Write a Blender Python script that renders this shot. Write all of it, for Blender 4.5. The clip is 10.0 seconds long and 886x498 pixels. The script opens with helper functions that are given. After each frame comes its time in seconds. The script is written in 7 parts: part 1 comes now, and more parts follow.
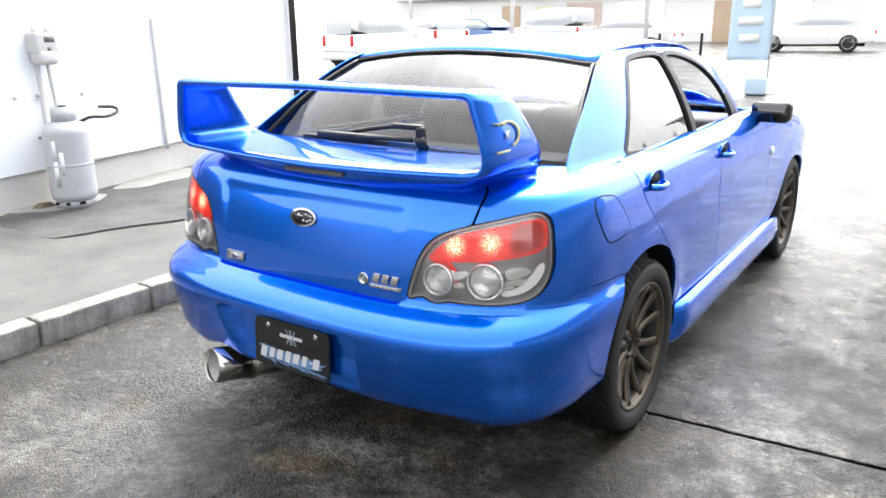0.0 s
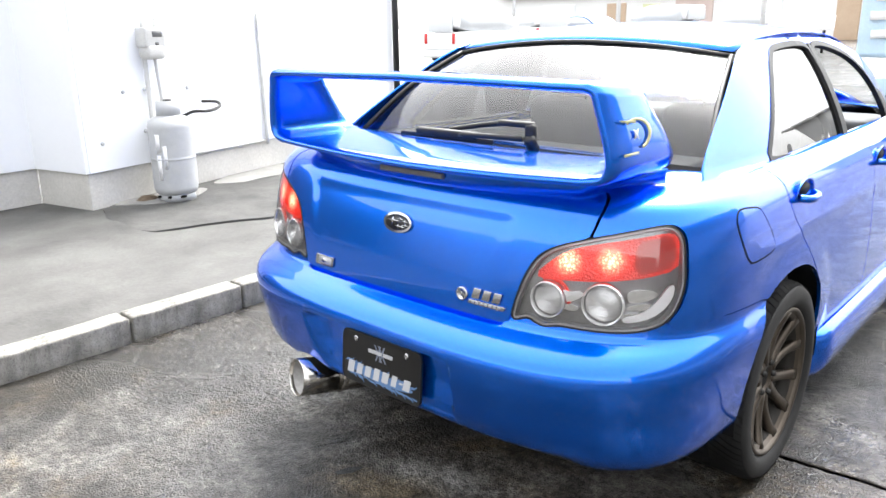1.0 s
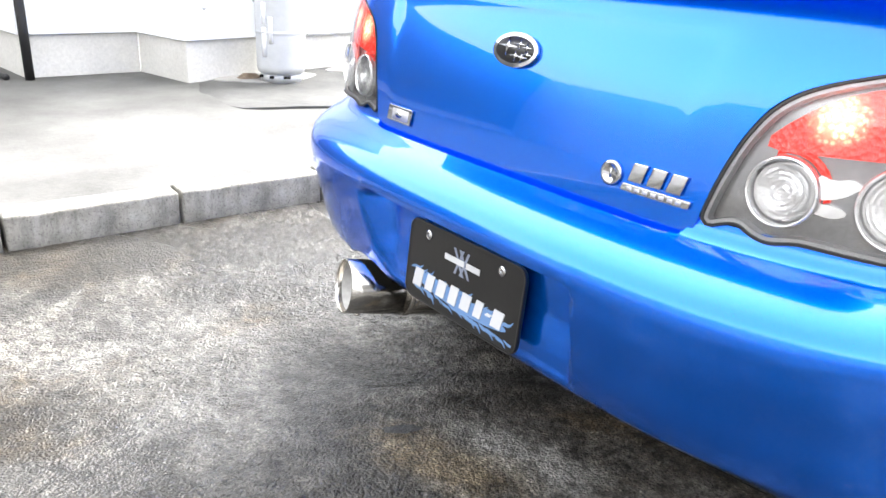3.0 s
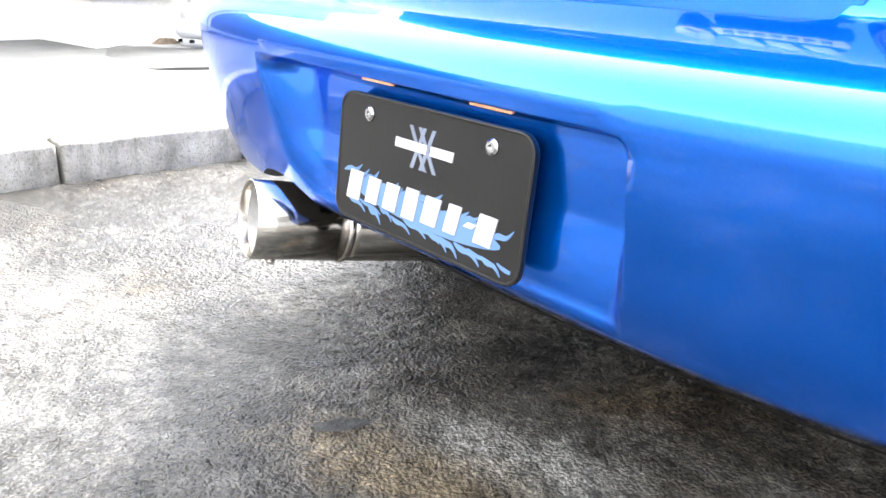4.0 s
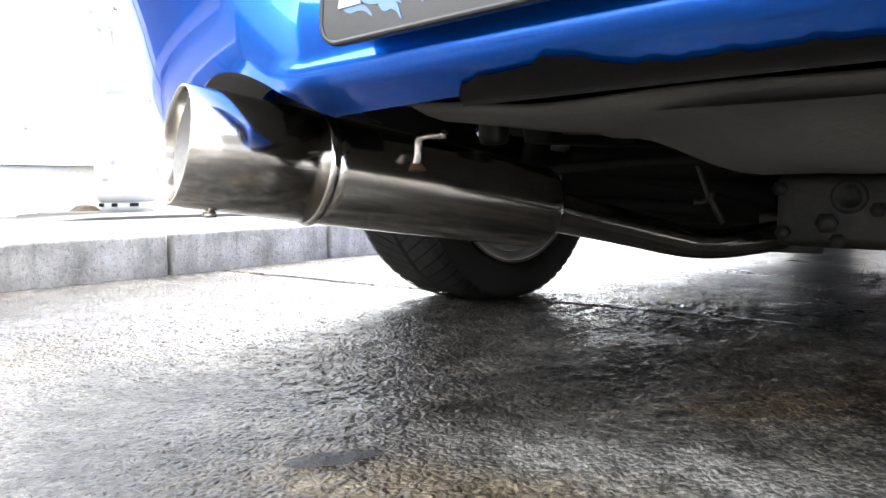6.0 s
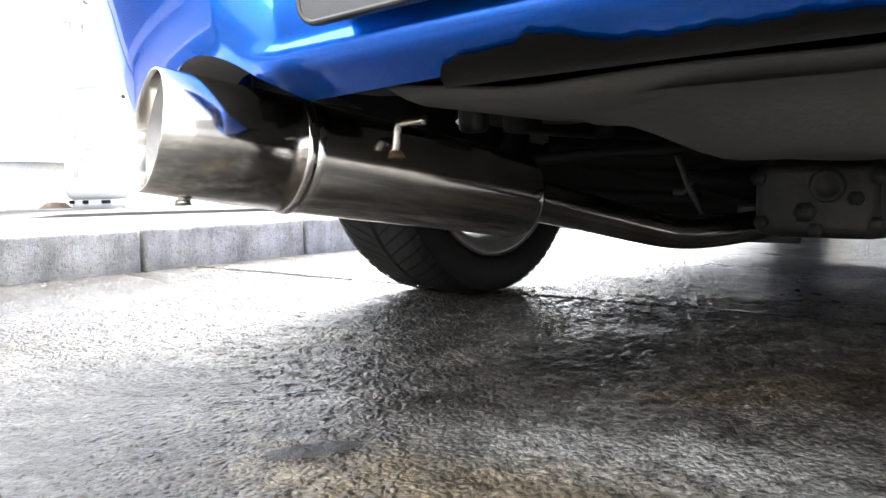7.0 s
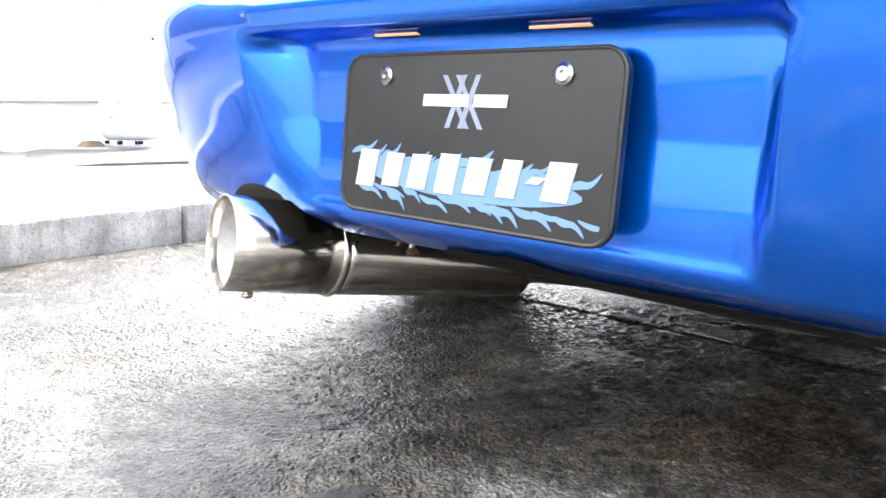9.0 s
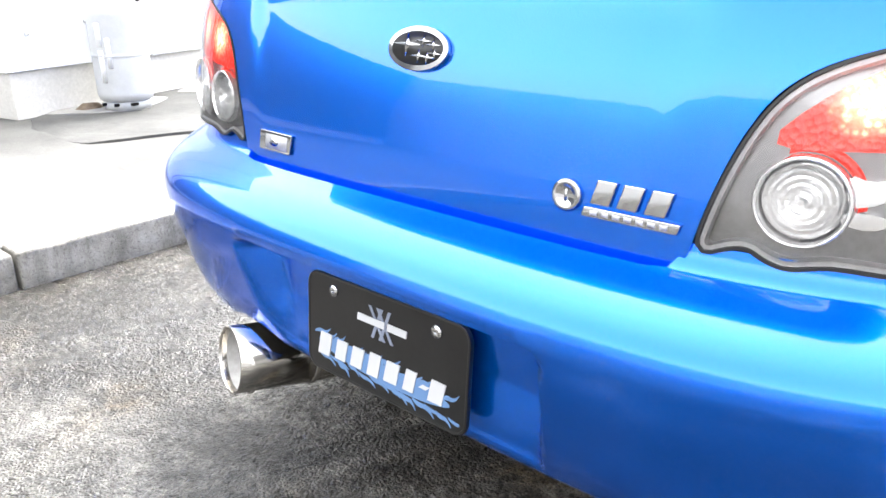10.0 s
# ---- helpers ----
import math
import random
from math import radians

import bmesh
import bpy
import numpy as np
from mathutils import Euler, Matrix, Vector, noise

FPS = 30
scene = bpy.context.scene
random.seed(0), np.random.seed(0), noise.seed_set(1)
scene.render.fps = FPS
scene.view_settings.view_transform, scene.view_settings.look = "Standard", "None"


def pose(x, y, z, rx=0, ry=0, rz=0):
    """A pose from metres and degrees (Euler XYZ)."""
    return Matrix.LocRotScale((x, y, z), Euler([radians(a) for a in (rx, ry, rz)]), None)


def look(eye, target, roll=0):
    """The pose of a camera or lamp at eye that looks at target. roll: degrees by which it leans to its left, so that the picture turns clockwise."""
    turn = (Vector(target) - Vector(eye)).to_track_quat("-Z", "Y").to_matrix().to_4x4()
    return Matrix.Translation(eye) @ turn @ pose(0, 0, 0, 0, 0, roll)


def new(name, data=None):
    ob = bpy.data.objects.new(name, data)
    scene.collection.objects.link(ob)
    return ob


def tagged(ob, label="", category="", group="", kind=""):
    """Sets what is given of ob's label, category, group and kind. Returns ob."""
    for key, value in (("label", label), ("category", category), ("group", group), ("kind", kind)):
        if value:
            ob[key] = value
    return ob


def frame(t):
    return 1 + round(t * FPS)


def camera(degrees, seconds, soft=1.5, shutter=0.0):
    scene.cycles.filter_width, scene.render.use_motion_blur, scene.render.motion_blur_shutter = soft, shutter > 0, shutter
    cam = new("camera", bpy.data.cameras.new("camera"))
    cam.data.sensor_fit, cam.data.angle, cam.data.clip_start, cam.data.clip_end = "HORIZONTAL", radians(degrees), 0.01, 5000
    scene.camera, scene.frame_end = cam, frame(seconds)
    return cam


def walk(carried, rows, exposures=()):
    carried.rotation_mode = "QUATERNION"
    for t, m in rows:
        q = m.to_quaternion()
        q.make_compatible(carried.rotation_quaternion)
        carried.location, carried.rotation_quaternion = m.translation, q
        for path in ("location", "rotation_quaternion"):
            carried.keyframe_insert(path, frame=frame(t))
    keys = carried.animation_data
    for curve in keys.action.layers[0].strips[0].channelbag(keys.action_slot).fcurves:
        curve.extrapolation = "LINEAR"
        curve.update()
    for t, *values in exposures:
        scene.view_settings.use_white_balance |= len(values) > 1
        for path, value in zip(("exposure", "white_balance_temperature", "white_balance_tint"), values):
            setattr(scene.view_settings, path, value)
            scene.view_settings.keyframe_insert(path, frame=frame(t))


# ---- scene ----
from mathutils import geometry

cam = camera(61.0, 10.0)
PATH = [
    (0, (1.669, -2.467, 1.421), (0.582, -0.887, 0.855), -0.6),
    (0.5, (1.604, -2.392, 1.407), (0.446, -0.87, 0.82), -0.6),
    (1, (1.488, -2.28, 1.383), (0.205, -0.854, 0.817), -0.8),
    (1.5, (1.379, -2.18, 1.325), (0.018, -0.827, 0.76), -0.5),
    (2, (1.245, -2.005, 1.24), (-0.189, -0.747, 0.64), -0.0),
    (2.5, (1.125, -1.848, 1.136), (-0.382, -0.703, 0.489), 1.4),
    (3, (0.974, -1.721, 0.994), (-0.489, -0.567, 0.266), 3.0),
    (3.2, (0.886, -1.663, 0.931), (-0.551, -0.505, 0.158), 3.6),
    (4.3, (0.562, -1.414, 0.557), (-0.793, -0.09, -0.085), 2.8),
    (4.5, (0.509, -1.405, 0.476), (-0.841, -0.041, -0.087), 3.7),
    (5, (0.422, -1.341, 0.34), (-0.986, 0.032, -0.019), 2.4),
    (5.5, (0.366, -1.32, 0.274), (-1.037, 0.091, 0.075), 0.1),
    (7, (0.332, -1.309, 0.234), (-0.977, 0.194, 0.063), -1.0),
    (7.5, (0.327, -1.309, 0.237), (-0.979, 0.196, 0.06), -1.3),
    (8, (0.34, -1.313, 0.247), (-0.97, 0.187, 0.06), -1.8),
    (8.5, (0.377, -1.35, 0.301), (-0.922, 0.158, 0.097), -1.2),
    (9, (0.464, -1.438, 0.481), (-0.854, 0.01, 0.077), 1.2),
    (9.5, (0.557, -1.482, 0.733), (-0.719, -0.063, 0.134), 0.2),
    (10, (0.719, -1.566, 0.956), (-0.536, -0.181, 0.244), -0.6),
]
EXPOSURE = [(0, 2.42), (2, 2.85), (3.2, 3.4), (4.3, 4.0), (5.5, 3.92), (8.5, 4.0), (9.0, 4.1), (9.5, 3.52), (10, 3.34)]
walk(cam, [(t, look(eye, target, roll)) for t, eye, target, roll in PATH], EXPOSURE)

# ---- world, sun, exposure ----
world = bpy.data.worlds.new("overcast_sky")
scene.world = world
world.use_nodes = True
wn = world.node_tree.nodes
wl = world.node_tree.links
sky = wn.new("ShaderNodeTexSky")
sky.sky_type, sky.sun_disc = "NISHITA", False
sky.sun_elevation, sky.sun_rotation = radians(55), radians(-20)
sky.air_density, sky.dust_density = 1.0, 4.0
pale = wn.new("ShaderNodeHueSaturation")
pale.inputs["Saturation"].default_value = 0.10
wl.new(sky.outputs[0], pale.inputs["Color"])
wl.new(pale.outputs[0], wn["Background"].inputs["Color"])
wn["Background"].inputs["Strength"].default_value = 0.165

sun = new("sun", bpy.data.lights.new("sun", "SUN"))
sun.data.energy, sun.data.angle, sun.data.color = 0.7, radians(25), (1.0, 0.97, 0.93)
sun.matrix_world = look((-7, 18.8, 28.6), (0, 0, 0))


# ---- small helpers for materials ----
def material(name, colour, rough=0.5, metal=0.0, coat=0.0, spec=0.5):
    m = bpy.data.materials.new(name)
    m.use_nodes = True
    p = m.node_tree.nodes["Principled BSDF"]
    p.inputs["Base Color"].default_value = (*colour, 1)
    p.inputs["Roughness"].default_value = rough
    p.inputs["Metallic"].default_value = metal
    p.inputs["Coat Weight"].default_value = coat
    p.inputs["Coat Roughness"].default_value = 0.03
    p.inputs["Specular IOR Level"].default_value = spec
    return m


def node(m, kind, **values):
    n = m.node_tree.nodes.new(kind)
    for key, value in values.items():
        n.inputs[key].default_value = value
    return n


def join(m, a, b):
    m.node_tree.links.new(a, b)


def coords(m, scale=(1, 1, 1), space="Object"):
    tc = node(m, "ShaderNodeTexCoord")
    mp = node(m, "ShaderNodeMapping", Scale=scale)
    join(m, tc.outputs[space], mp.inputs["Vector"])
    return mp.outputs[0]


def noise_of(m, vec, scale, detail=6, rough=0.6, distortion=0.0):
    n = node(m, "ShaderNodeTexNoise", Scale=scale, Detail=detail, Roughness=rough, Distortion=distortion)
    join(m, vec, n.inputs["Vector"])
    return n.outputs["Fac"]


def ramp(m, fac, stops):
    r = node(m, "ShaderNodeValToRGB")
    e = r.color_ramp.elements
    while len(e) < len(stops):
        e.new(0.5)
    for el, (pos, col) in zip(e, stops):
        el.position, el.color = pos, (*col, 1) if len(col) == 3 else col
    join(m, fac, r.inputs["Fac"])
    return r.outputs["Color"]


def mixed(m, fac, a, b, blend="MIX"):
    x = node(m, "ShaderNodeMix")
    x.data_type, x.blend_type = "RGBA", blend
    for value, slot in ((fac, 0), (a, 6), (b, 7)):
        if isinstance(value, (int, float)):
            x.inputs[slot].default_value = value
        elif isinstance(value, tuple):
            x.inputs[slot].default_value = (*value, 1)
        else:
            join(m, value, x.inputs[slot])
    return x.outputs[2]


def bump(m, height, strength, distance, normal=None):
    b = node(m, "ShaderNodeBump", Strength=strength, Distance=distance)
    join(m, height, b.inputs["Height"])
    if normal:
        join(m, normal, b.inputs["Normal"])
    return b.outputs[0]


def principled(m):
    return m.node_tree.nodes["Principled BSDF"]


def grained(name, colours, scale, rough=(0.6, 0.8), relief=0.002, fine=60, metal=0.0, spec=0.5, speck=0.35):
    """A surface whose colour runs between two colours in large and small patches, with fine relief."""
    m = material(name, colours[0], rough[1], metal, spec=spec)
    v = coords(m)
    big, small = noise_of(m, v, scale), noise_of(m, v, fine, 4, 0.7)
    c = ramp(m, big, ((0.3, colours[0]), (0.7, colours[1])))
    c = mixed(m, speck, c, ramp(m, small, ((0.25, (0.35,) * 3), (0.75, (1.0,) * 3))), "MULTIPLY")
    join(m, c, principled(m).inputs["Base Color"])
    r = node(m, "ShaderNodeMapRange")
    r.inputs["To Min"].default_value, r.inputs["To Max"].default_value = rough
    join(m, big, r.inputs["Value"])
    join(m, r.outputs[0], principled(m).inputs["Roughness"])
    join(m, bump(m, small, 0.6, relief), principled(m).inputs["Normal"])
    return m


def pane_material(name, tint, gloss=1.0, rough=0.0, ior=1.52):
    """Thin glass: tinted see-through with mirror gloss by Fresnel."""
    m = bpy.data.materials.new(name)
    m.use_nodes = True
    nt = m.node_tree
    nt.nodes.remove(principled(m))
    tr = node(m, "ShaderNodeBsdfTransparent", Color=(*tint, 1))
    gl = node(m, "ShaderNodeBsdfGlossy", Roughness=rough)
    fr = node(m, "ShaderNodeFresnel", IOR=ior)
    mx = node(m, "ShaderNodeMixShader")
    k = node(m, "ShaderNodeMath")
    k.operation = "MULTIPLY"
    k.inputs[1].default_value = gloss
    join(m, fr.outputs[0], k.inputs[0])
    join(m, k.outputs[0], mx.inputs[0])
    join(m, tr.outputs[0], mx.inputs[1])
    join(m, gl.outputs[0], mx.inputs[2])
    join(m, mx.outputs[0], nt.nodes["Material Output"].inputs["Surface"])
    return m


# ---- materials ----
def make_paint():
    m = material("blue_mica_paint", (0.0, 0.14, 0.76), 0.25, 0.82, 1.0)
    principled(m).inputs["Coat IOR"].default_value = 1.5
    principled(m).inputs["Specular Tint"].default_value = (0.02, 0.42, 0.92, 1)
    principled(m).inputs["Specular IOR Level"].default_value = 0.2
    v = coords(m)
    flake = noise_of(m, v, 1500, 2, 0.5)
    c = mixed(m, 0.25, (0.0, 0.140, 0.76), ramp(m, flake, ((0.35, (0.0, 0.110, 0.60)), (0.65, (0.0, 0.170, 0.88)))))
    dust = ramp(m, noise_of(m, v, 5, 8, 0.7), ((0.45, (0, 0, 0)), (0.8, (1, 1, 1))))
    c = mixed(m, dust, c, mixed(m, 0.03, c, (0.3, 0.32, 0.35)))
    join(m, c, principled(m).inputs["Base Color"])
    cr = node(m, "ShaderNodeMapRange")
    cr.inputs["To Min"].default_value, cr.inputs["To Max"].default_value = 0.01, 0.03
    join(m, noise_of(m, v, 9), cr.inputs["Value"])
    join(m, cr.outputs[0], principled(m).inputs["Coat Roughness"])
    return m


def node_colour(m, vec, scale):
    n = node(m, "ShaderNodeTexNoise", Scale=scale, Detail=3)
    join(m, vec, n.inputs["Vector"])
    return n.outputs["Color"]


def oval_patch(m, vec, centre, radii, turn):
    """Mask of an uneven oval patch."""
    mp = node(m, "ShaderNodeMapping", Location=centre, Rotation=(0, 0, radians(turn)), Scale=radii)
    mp.vector_type = "TEXTURE"
    join(m, vec, mp.inputs["Vector"])
    d = node(m, "ShaderNodeVectorMath")
    d.operation = "LENGTH"
    join(m, mp.outputs[0], d.inputs[0])
    k = node(m, "ShaderNodeMath")
    k.operation = "MULTIPLY_ADD"
    k.inputs[1].default_value = 2.4
    join(m, noise_of(m, vec, 7, 8, 0.7, 0.4), k.inputs[0])
    join(m, d.outputs["Value"], k.inputs[2])
    r = node(m, "ShaderNodeMapRange")
    r.inputs["From Min"].default_value, r.inputs["From Max"].default_value = 1.7, 2.4
    r.inputs["To Min"].default_value, r.inputs["To Max"].default_value = 1.0, 0.0
    join(m, k.outputs[0], r.inputs["Value"])
    return r.outputs[0]


def make_ground():
    """Old wet concrete: pale cement worn to its grit, dark damp patches, brown stains, a thin film of water."""
    m = material("wet_concrete", (0.2, 0.2, 0.19), 0.6, spec=0.15)
    v = coords(m)
    broad = noise_of(m, v, 0.9, 8, 0.62, 0.5)
    mid = noise_of(m, v, 4.2, 10, 0.70, 0.4)
    crumb = noise_of(m, v, 34, 10, 0.76, 0.3)
    grit = noise_of(m, v, 190, 5, 0.7)
    peb = node(m, "ShaderNodeTexVoronoi", Scale=150.0)
    warp = mixed(m, 0.012, v, node_colour(m, v, 60))
    join(m, warp, peb.inputs["Vector"])
    pebble = ramp(m, peb.outputs["Distance"], ((0.0, (1, 1, 1)), (0.5, (0.35, 0.35, 0.35)), (0.85, (0, 0, 0))))
    base = ramp(m, mid, ((0.37, (0.044, 0.041, 0.037)), (0.5, (0.088, 0.083, 0.076)), (0.63, (0.170, 0.162, 0.149))))
    damp = ramp(m, noise_of(m, v, 1.3, 12, 0.66, 0.7), ((0.455, (1, 1, 1)), (0.50, (0.25, 0.25, 0.25)), (0.54, (0, 0, 0))))
    base = mixed(m, damp, base, mixed(m, 0.72, base, (0.016, 0.0155, 0.0145)))
    brown = ramp(m, noise_of(m, v, 1.7, 9, 0.70, 0.6), ((0.50, (0, 0, 0)), (0.62, (0.9, 0.9, 0.9))))
    base = mixed(m, brown, base, mixed(m, 1.0, base, (0.66, 0.53, 0.36), "MULTIPLY"))
    # uneven shapes: pale crust, ochre stain, dark gutter along the kerb, worn pale patch; the dark ones beside and
    # behind the car put damp and the car's shade into the colour
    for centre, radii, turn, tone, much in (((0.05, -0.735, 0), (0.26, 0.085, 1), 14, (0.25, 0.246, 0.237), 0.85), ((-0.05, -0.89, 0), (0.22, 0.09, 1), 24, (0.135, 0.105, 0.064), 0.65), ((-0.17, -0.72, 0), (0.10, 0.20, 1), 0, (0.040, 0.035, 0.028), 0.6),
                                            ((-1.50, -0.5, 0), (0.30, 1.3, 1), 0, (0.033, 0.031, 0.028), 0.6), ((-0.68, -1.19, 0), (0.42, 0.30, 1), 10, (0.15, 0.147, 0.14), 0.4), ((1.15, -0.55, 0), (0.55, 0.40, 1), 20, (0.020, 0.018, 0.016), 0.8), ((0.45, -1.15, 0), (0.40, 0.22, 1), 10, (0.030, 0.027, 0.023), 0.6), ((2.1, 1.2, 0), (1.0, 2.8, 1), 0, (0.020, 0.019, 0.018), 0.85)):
        mask = oval_patch(m, v, centre, radii, turn)
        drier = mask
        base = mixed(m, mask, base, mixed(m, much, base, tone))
    mottle = noise_of(m, v, 11, 8, 0.72, 0.8)
    base = mixed(m, 0.8, base, ramp(m, mottle, ((0.40, (0.42, 0.40, 0.37)), (0.49, (0.95, 0.95, 0.94)), (0.60, (1.28, 1.27, 1.25)))), "MULTIPLY")
    base = mixed(m, 0.72, base, ramp(m, crumb, ((0.42, (0.22, 0.22, 0.21)), (0.475, (0.85, 0.85, 0.85)), (0.53, (1.15, 1.15, 1.15)), (0.60, (1.55, 1.55, 1.52)))), "MULTIPLY")
    base = mixed(m, 0.8, base, ramp(m, grit, ((0.36, (0.2, 0.2, 0.2)), (0.46, (1, 1, 1)), (0.62, (1.4, 1.4, 1.4)))), "MULTIPLY")
    stone = node(m, "ShaderNodeTexVoronoi", Scale=150.0)
    join(m, warp, stone.inputs["Vector"])
    pick = node(m, "ShaderNodeSeparateColor")
    join(m, stone.outputs["Color"], pick.inputs[0])
    tone = ramp(m, pick.outputs[0], ((0.0, (0.45, 0.44, 0.42)), (0.35, (0.9, 0.9, 0.9)), (0.75, (1.05, 1.05, 1.04)), (0.95, (2.1, 2.06, 1.95))))
    base = mixed(m, ramp(m, stone.outputs["Distance"], ((0.25, (0.85, 0.85, 0.85)), (0.55, (0, 0, 0)))), base, mixed(m, 1.0, base, tone, "MULTIPLY"))
    join(m, base, principled(m).inputs["Base Color"])
    wet = node(m, "ShaderNodeMapRange")
    wet.inputs["From Min"].default_value, wet.inputs["From Max"].default_value = 0.40, 0.62
    wet.inputs["To Min"].default_value, wet.inputs["To Max"].default_value = 0.25, 0.6
    join(m, broad, wet.inputs["Value"])
    join(m, wet.outputs[0], principled(m).inputs["Roughness"])
    film = node(m, "ShaderNodeMapRange")
    film.inputs["From Min"].default_value, film.inputs["From Max"].default_value = 0.35, 0.65
    film.inputs["To Min"].default_value, film.inputs["To Max"].default_value = 0.65, 0.36
    join(m, broad, film.inputs["Value"])
    less = node(m, "ShaderNodeMapRange")
    less.inputs["To Min"].default_value, less.inputs["To Max"].default_value = 1.0, 0.15
    join(m, drier, less.inputs["Value"])
    thin = node(m, "ShaderNodeMath")
    thin.operation = "MULTIPLY"
    join(m, film.outputs[0], thin.inputs[0])
    join(m, less.outputs[0], thin.inputs[1])
    join(m, thin.outputs[0], principled(m).inputs["Coat Weight"])
    principled(m).inputs["Coat Roughness"].default_value = 0.14
    principled(m).inputs["Coat IOR"].default_value = 1.44
    n1 = bump(m, pebble, 1.0, 0.006, bump(m, grit, 0.9, 0.004))
    n2 = bump(m, crumb, 0.3, 0.006, n1)
    n3 = bump(m, mid, 0.2, 0.01, n2)
    join(m, n3, principled(m).inputs["Normal"])
    c1 = bump(m, pebble, 0.6, 0.004, bump(m, grit, 0.4, 0.002))
    join(m, c1, principled(m).inputs["Coat Normal"])
    return m


def make_kerb_concrete():
    """Weathered kerb: pale cement with dark run-off streaks and lichen specks."""
    m = material("kerb_concrete", (0.4, 0.4, 0.38), 0.9)
    v, tall = coords(m), coords(m, (1, 1, 0.12))
    c = ramp(m, noise_of(m, v, 7, 8, 0.7), ((0.3, (0.095, 0.091, 0.080)), (0.5, (0.23, 0.222, 0.200)), (0.72, (0.36, 0.35, 0.318))))
    c = mixed(m, 0.45, c, ramp(m, noise_of(m, tall, 26, 6, 0.7), ((0.36, (0.35, 0.35, 0.33)), (0.55, (1.0, 1.0, 1.0)))), "MULTIPLY")
    speck = noise_of(m, v, 120, 6, 0.75)
    c = mixed(m, 0.7, c, ramp(m, speck, ((0.36, (0.3, 0.3, 0.29)), (0.48, (1.0, 1.0, 1.0)))), "MULTIPLY")
    join(m, c, principled(m).inputs["Base Color"])
    join(m, bump(m, speck, 0.7, 0.006), principled(m).inputs["Normal"])
    return m


PAINT = make_paint()
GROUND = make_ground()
PLATFORM = grained("platform_cement", ((0.04, 0.039, 0.036), (0.125, 0.123, 0.117)), 1.6, (0.75, 0.9), 0.004, 45)
SCREED = grained("worn_grey_screed", ((0.032, 0.032, 0.03), (0.105, 0.103, 0.099)), 2.2, (0.8, 0.95), 0.005, 40)
KERB = make_kerb_concrete()
WALL = grained("white_cladding", ((0.80, 0.82, 0.86), (0.84, 0.86, 0.88)), 0.8, (0.5, 0.6), 0.0005, 30, speck=0.03)
PATCH = grained("pale_cement", ((0.231, 0.2255, 0.2145), (0.33, 0.3245, 0.308)), 3.0, (0.8, 0.95), 0.003, 50)
PLINTH = grained("plinth_cement", ((0.56, 0.545, 0.505), (0.68, 0.665, 0.625)), 2.0, (0.8, 0.95), 0.004, 50)
CLOSING_PALE = grained("closing_wall_pale", ((0.20, 0.20, 0.205), (0.26, 0.26, 0.265)), 0.9, (0.5, 0.7), 0.001, 25)
CLOSING_GREY = grained("closing_wall_grey", ((0.1, 0.1, 0.105), (0.14, 0.14, 0.145)), 0.9, (0.5, 0.7), 0.001, 25)
STEEL_PAINT = grained("pale_grey_paint", ((0.40, 0.41, 0.42), (0.47, 0.48, 0.485)), 7, (0.4, 0.6), 0.0006, 80, speck=0.1)
DARK = grained("dark_pipe_paint", ((0.006, 0.006, 0.0065), (0.015, 0.015, 0.015)), 8, (0.4, 0.6), 0.0005, 80)
BLACK = grained("black_rubber_trim", ((0.006, 0.006, 0.006), (0.011, 0.011, 0.011)), 20, (0.45, 0.65), 0.0004, 200)
TYRE = grained("tyre_rubber", ((0.008, 0.008, 0.008), (0.017, 0.017, 0.0165)), 12, (0.65, 0.85), 0.0008, 160)
# underbody colour; also puts shade into panel gaps, wells and holes
UNDER = grained("underbody_gap_black", ((0.0032, 0.0032, 0.0032), (0.0088, 0.008, 0.0072)), 9, (0.6, 0.8), 0.002, 60, spec=0.18)
UNDERSEAL = grained("grey_underseal", ((0.070, 0.067, 0.062), (0.115, 0.110, 0.101)), 6, (0.65, 0.85), 0.002, 120)
CAST = grained("dirty_cast_alloy", ((0.0245, 0.0245, 0.0238), (0.056, 0.05425, 0.0525)), 14, (0.45, 0.7), 0.002, 90, 0.6)
# darker bronze: the shade inside the wheel is put into the colour
SHADED_BRONZE = grained("shaded_bronze", ((0.014, 0.012, 0.0095), (0.026, 0.022, 0.018)), 14, (0.6, 0.8), 0.0004, 150, 0.3)
BRONZE = grained("bronze_alloy", ((0.08, 0.065, 0.05), (0.12, 0.1, 0.08)), 10, (0.35, 0.5), 0.0004, 150, 0.75)
BARE_ALLOY = grained("bare_alloy", ((0.50, 0.50, 0.50), (0.66, 0.66, 0.66)), 14, (0.3, 0.45), 0.0004, 150, 0.5)
CHROME = material("chrome", (0.465, 0.4712, 0.4836), 0.09, 1.0)
LENS_SILVER = material("reflector_silver", (0.74, 0.745, 0.75), 0.16, 1.0)
PLATE_BLACK = grained("black_plate", ((0.006, 0.006, 0.0065), (0.011, 0.011, 0.011)), 15, (0.25, 0.42), 0.0003, 120)
WHITE_PRINT = material("white_print", (0.5084, 0.5146, 0.527), 0.45)
BLUE_PRINT = material("pale_blue_print", (0.11, 0.209, 0.396), 0.45)
YELLOW_PRINT = material("yellow_print", (0.40, 0.38, 0.17), 0.4)
GLASS = pane_material("tinted_window_glass", (0.62, 0.64, 0.65), 0.85, ior=1.6)
SIDE_GLASS = pane_material("silvered_side_glass", (0.20, 0.20, 0.195), 1.0, ior=2.0)
CLEAR = pane_material("clear_lens", (0.96, 0.96, 0.96), 1.0, ior=1.55)
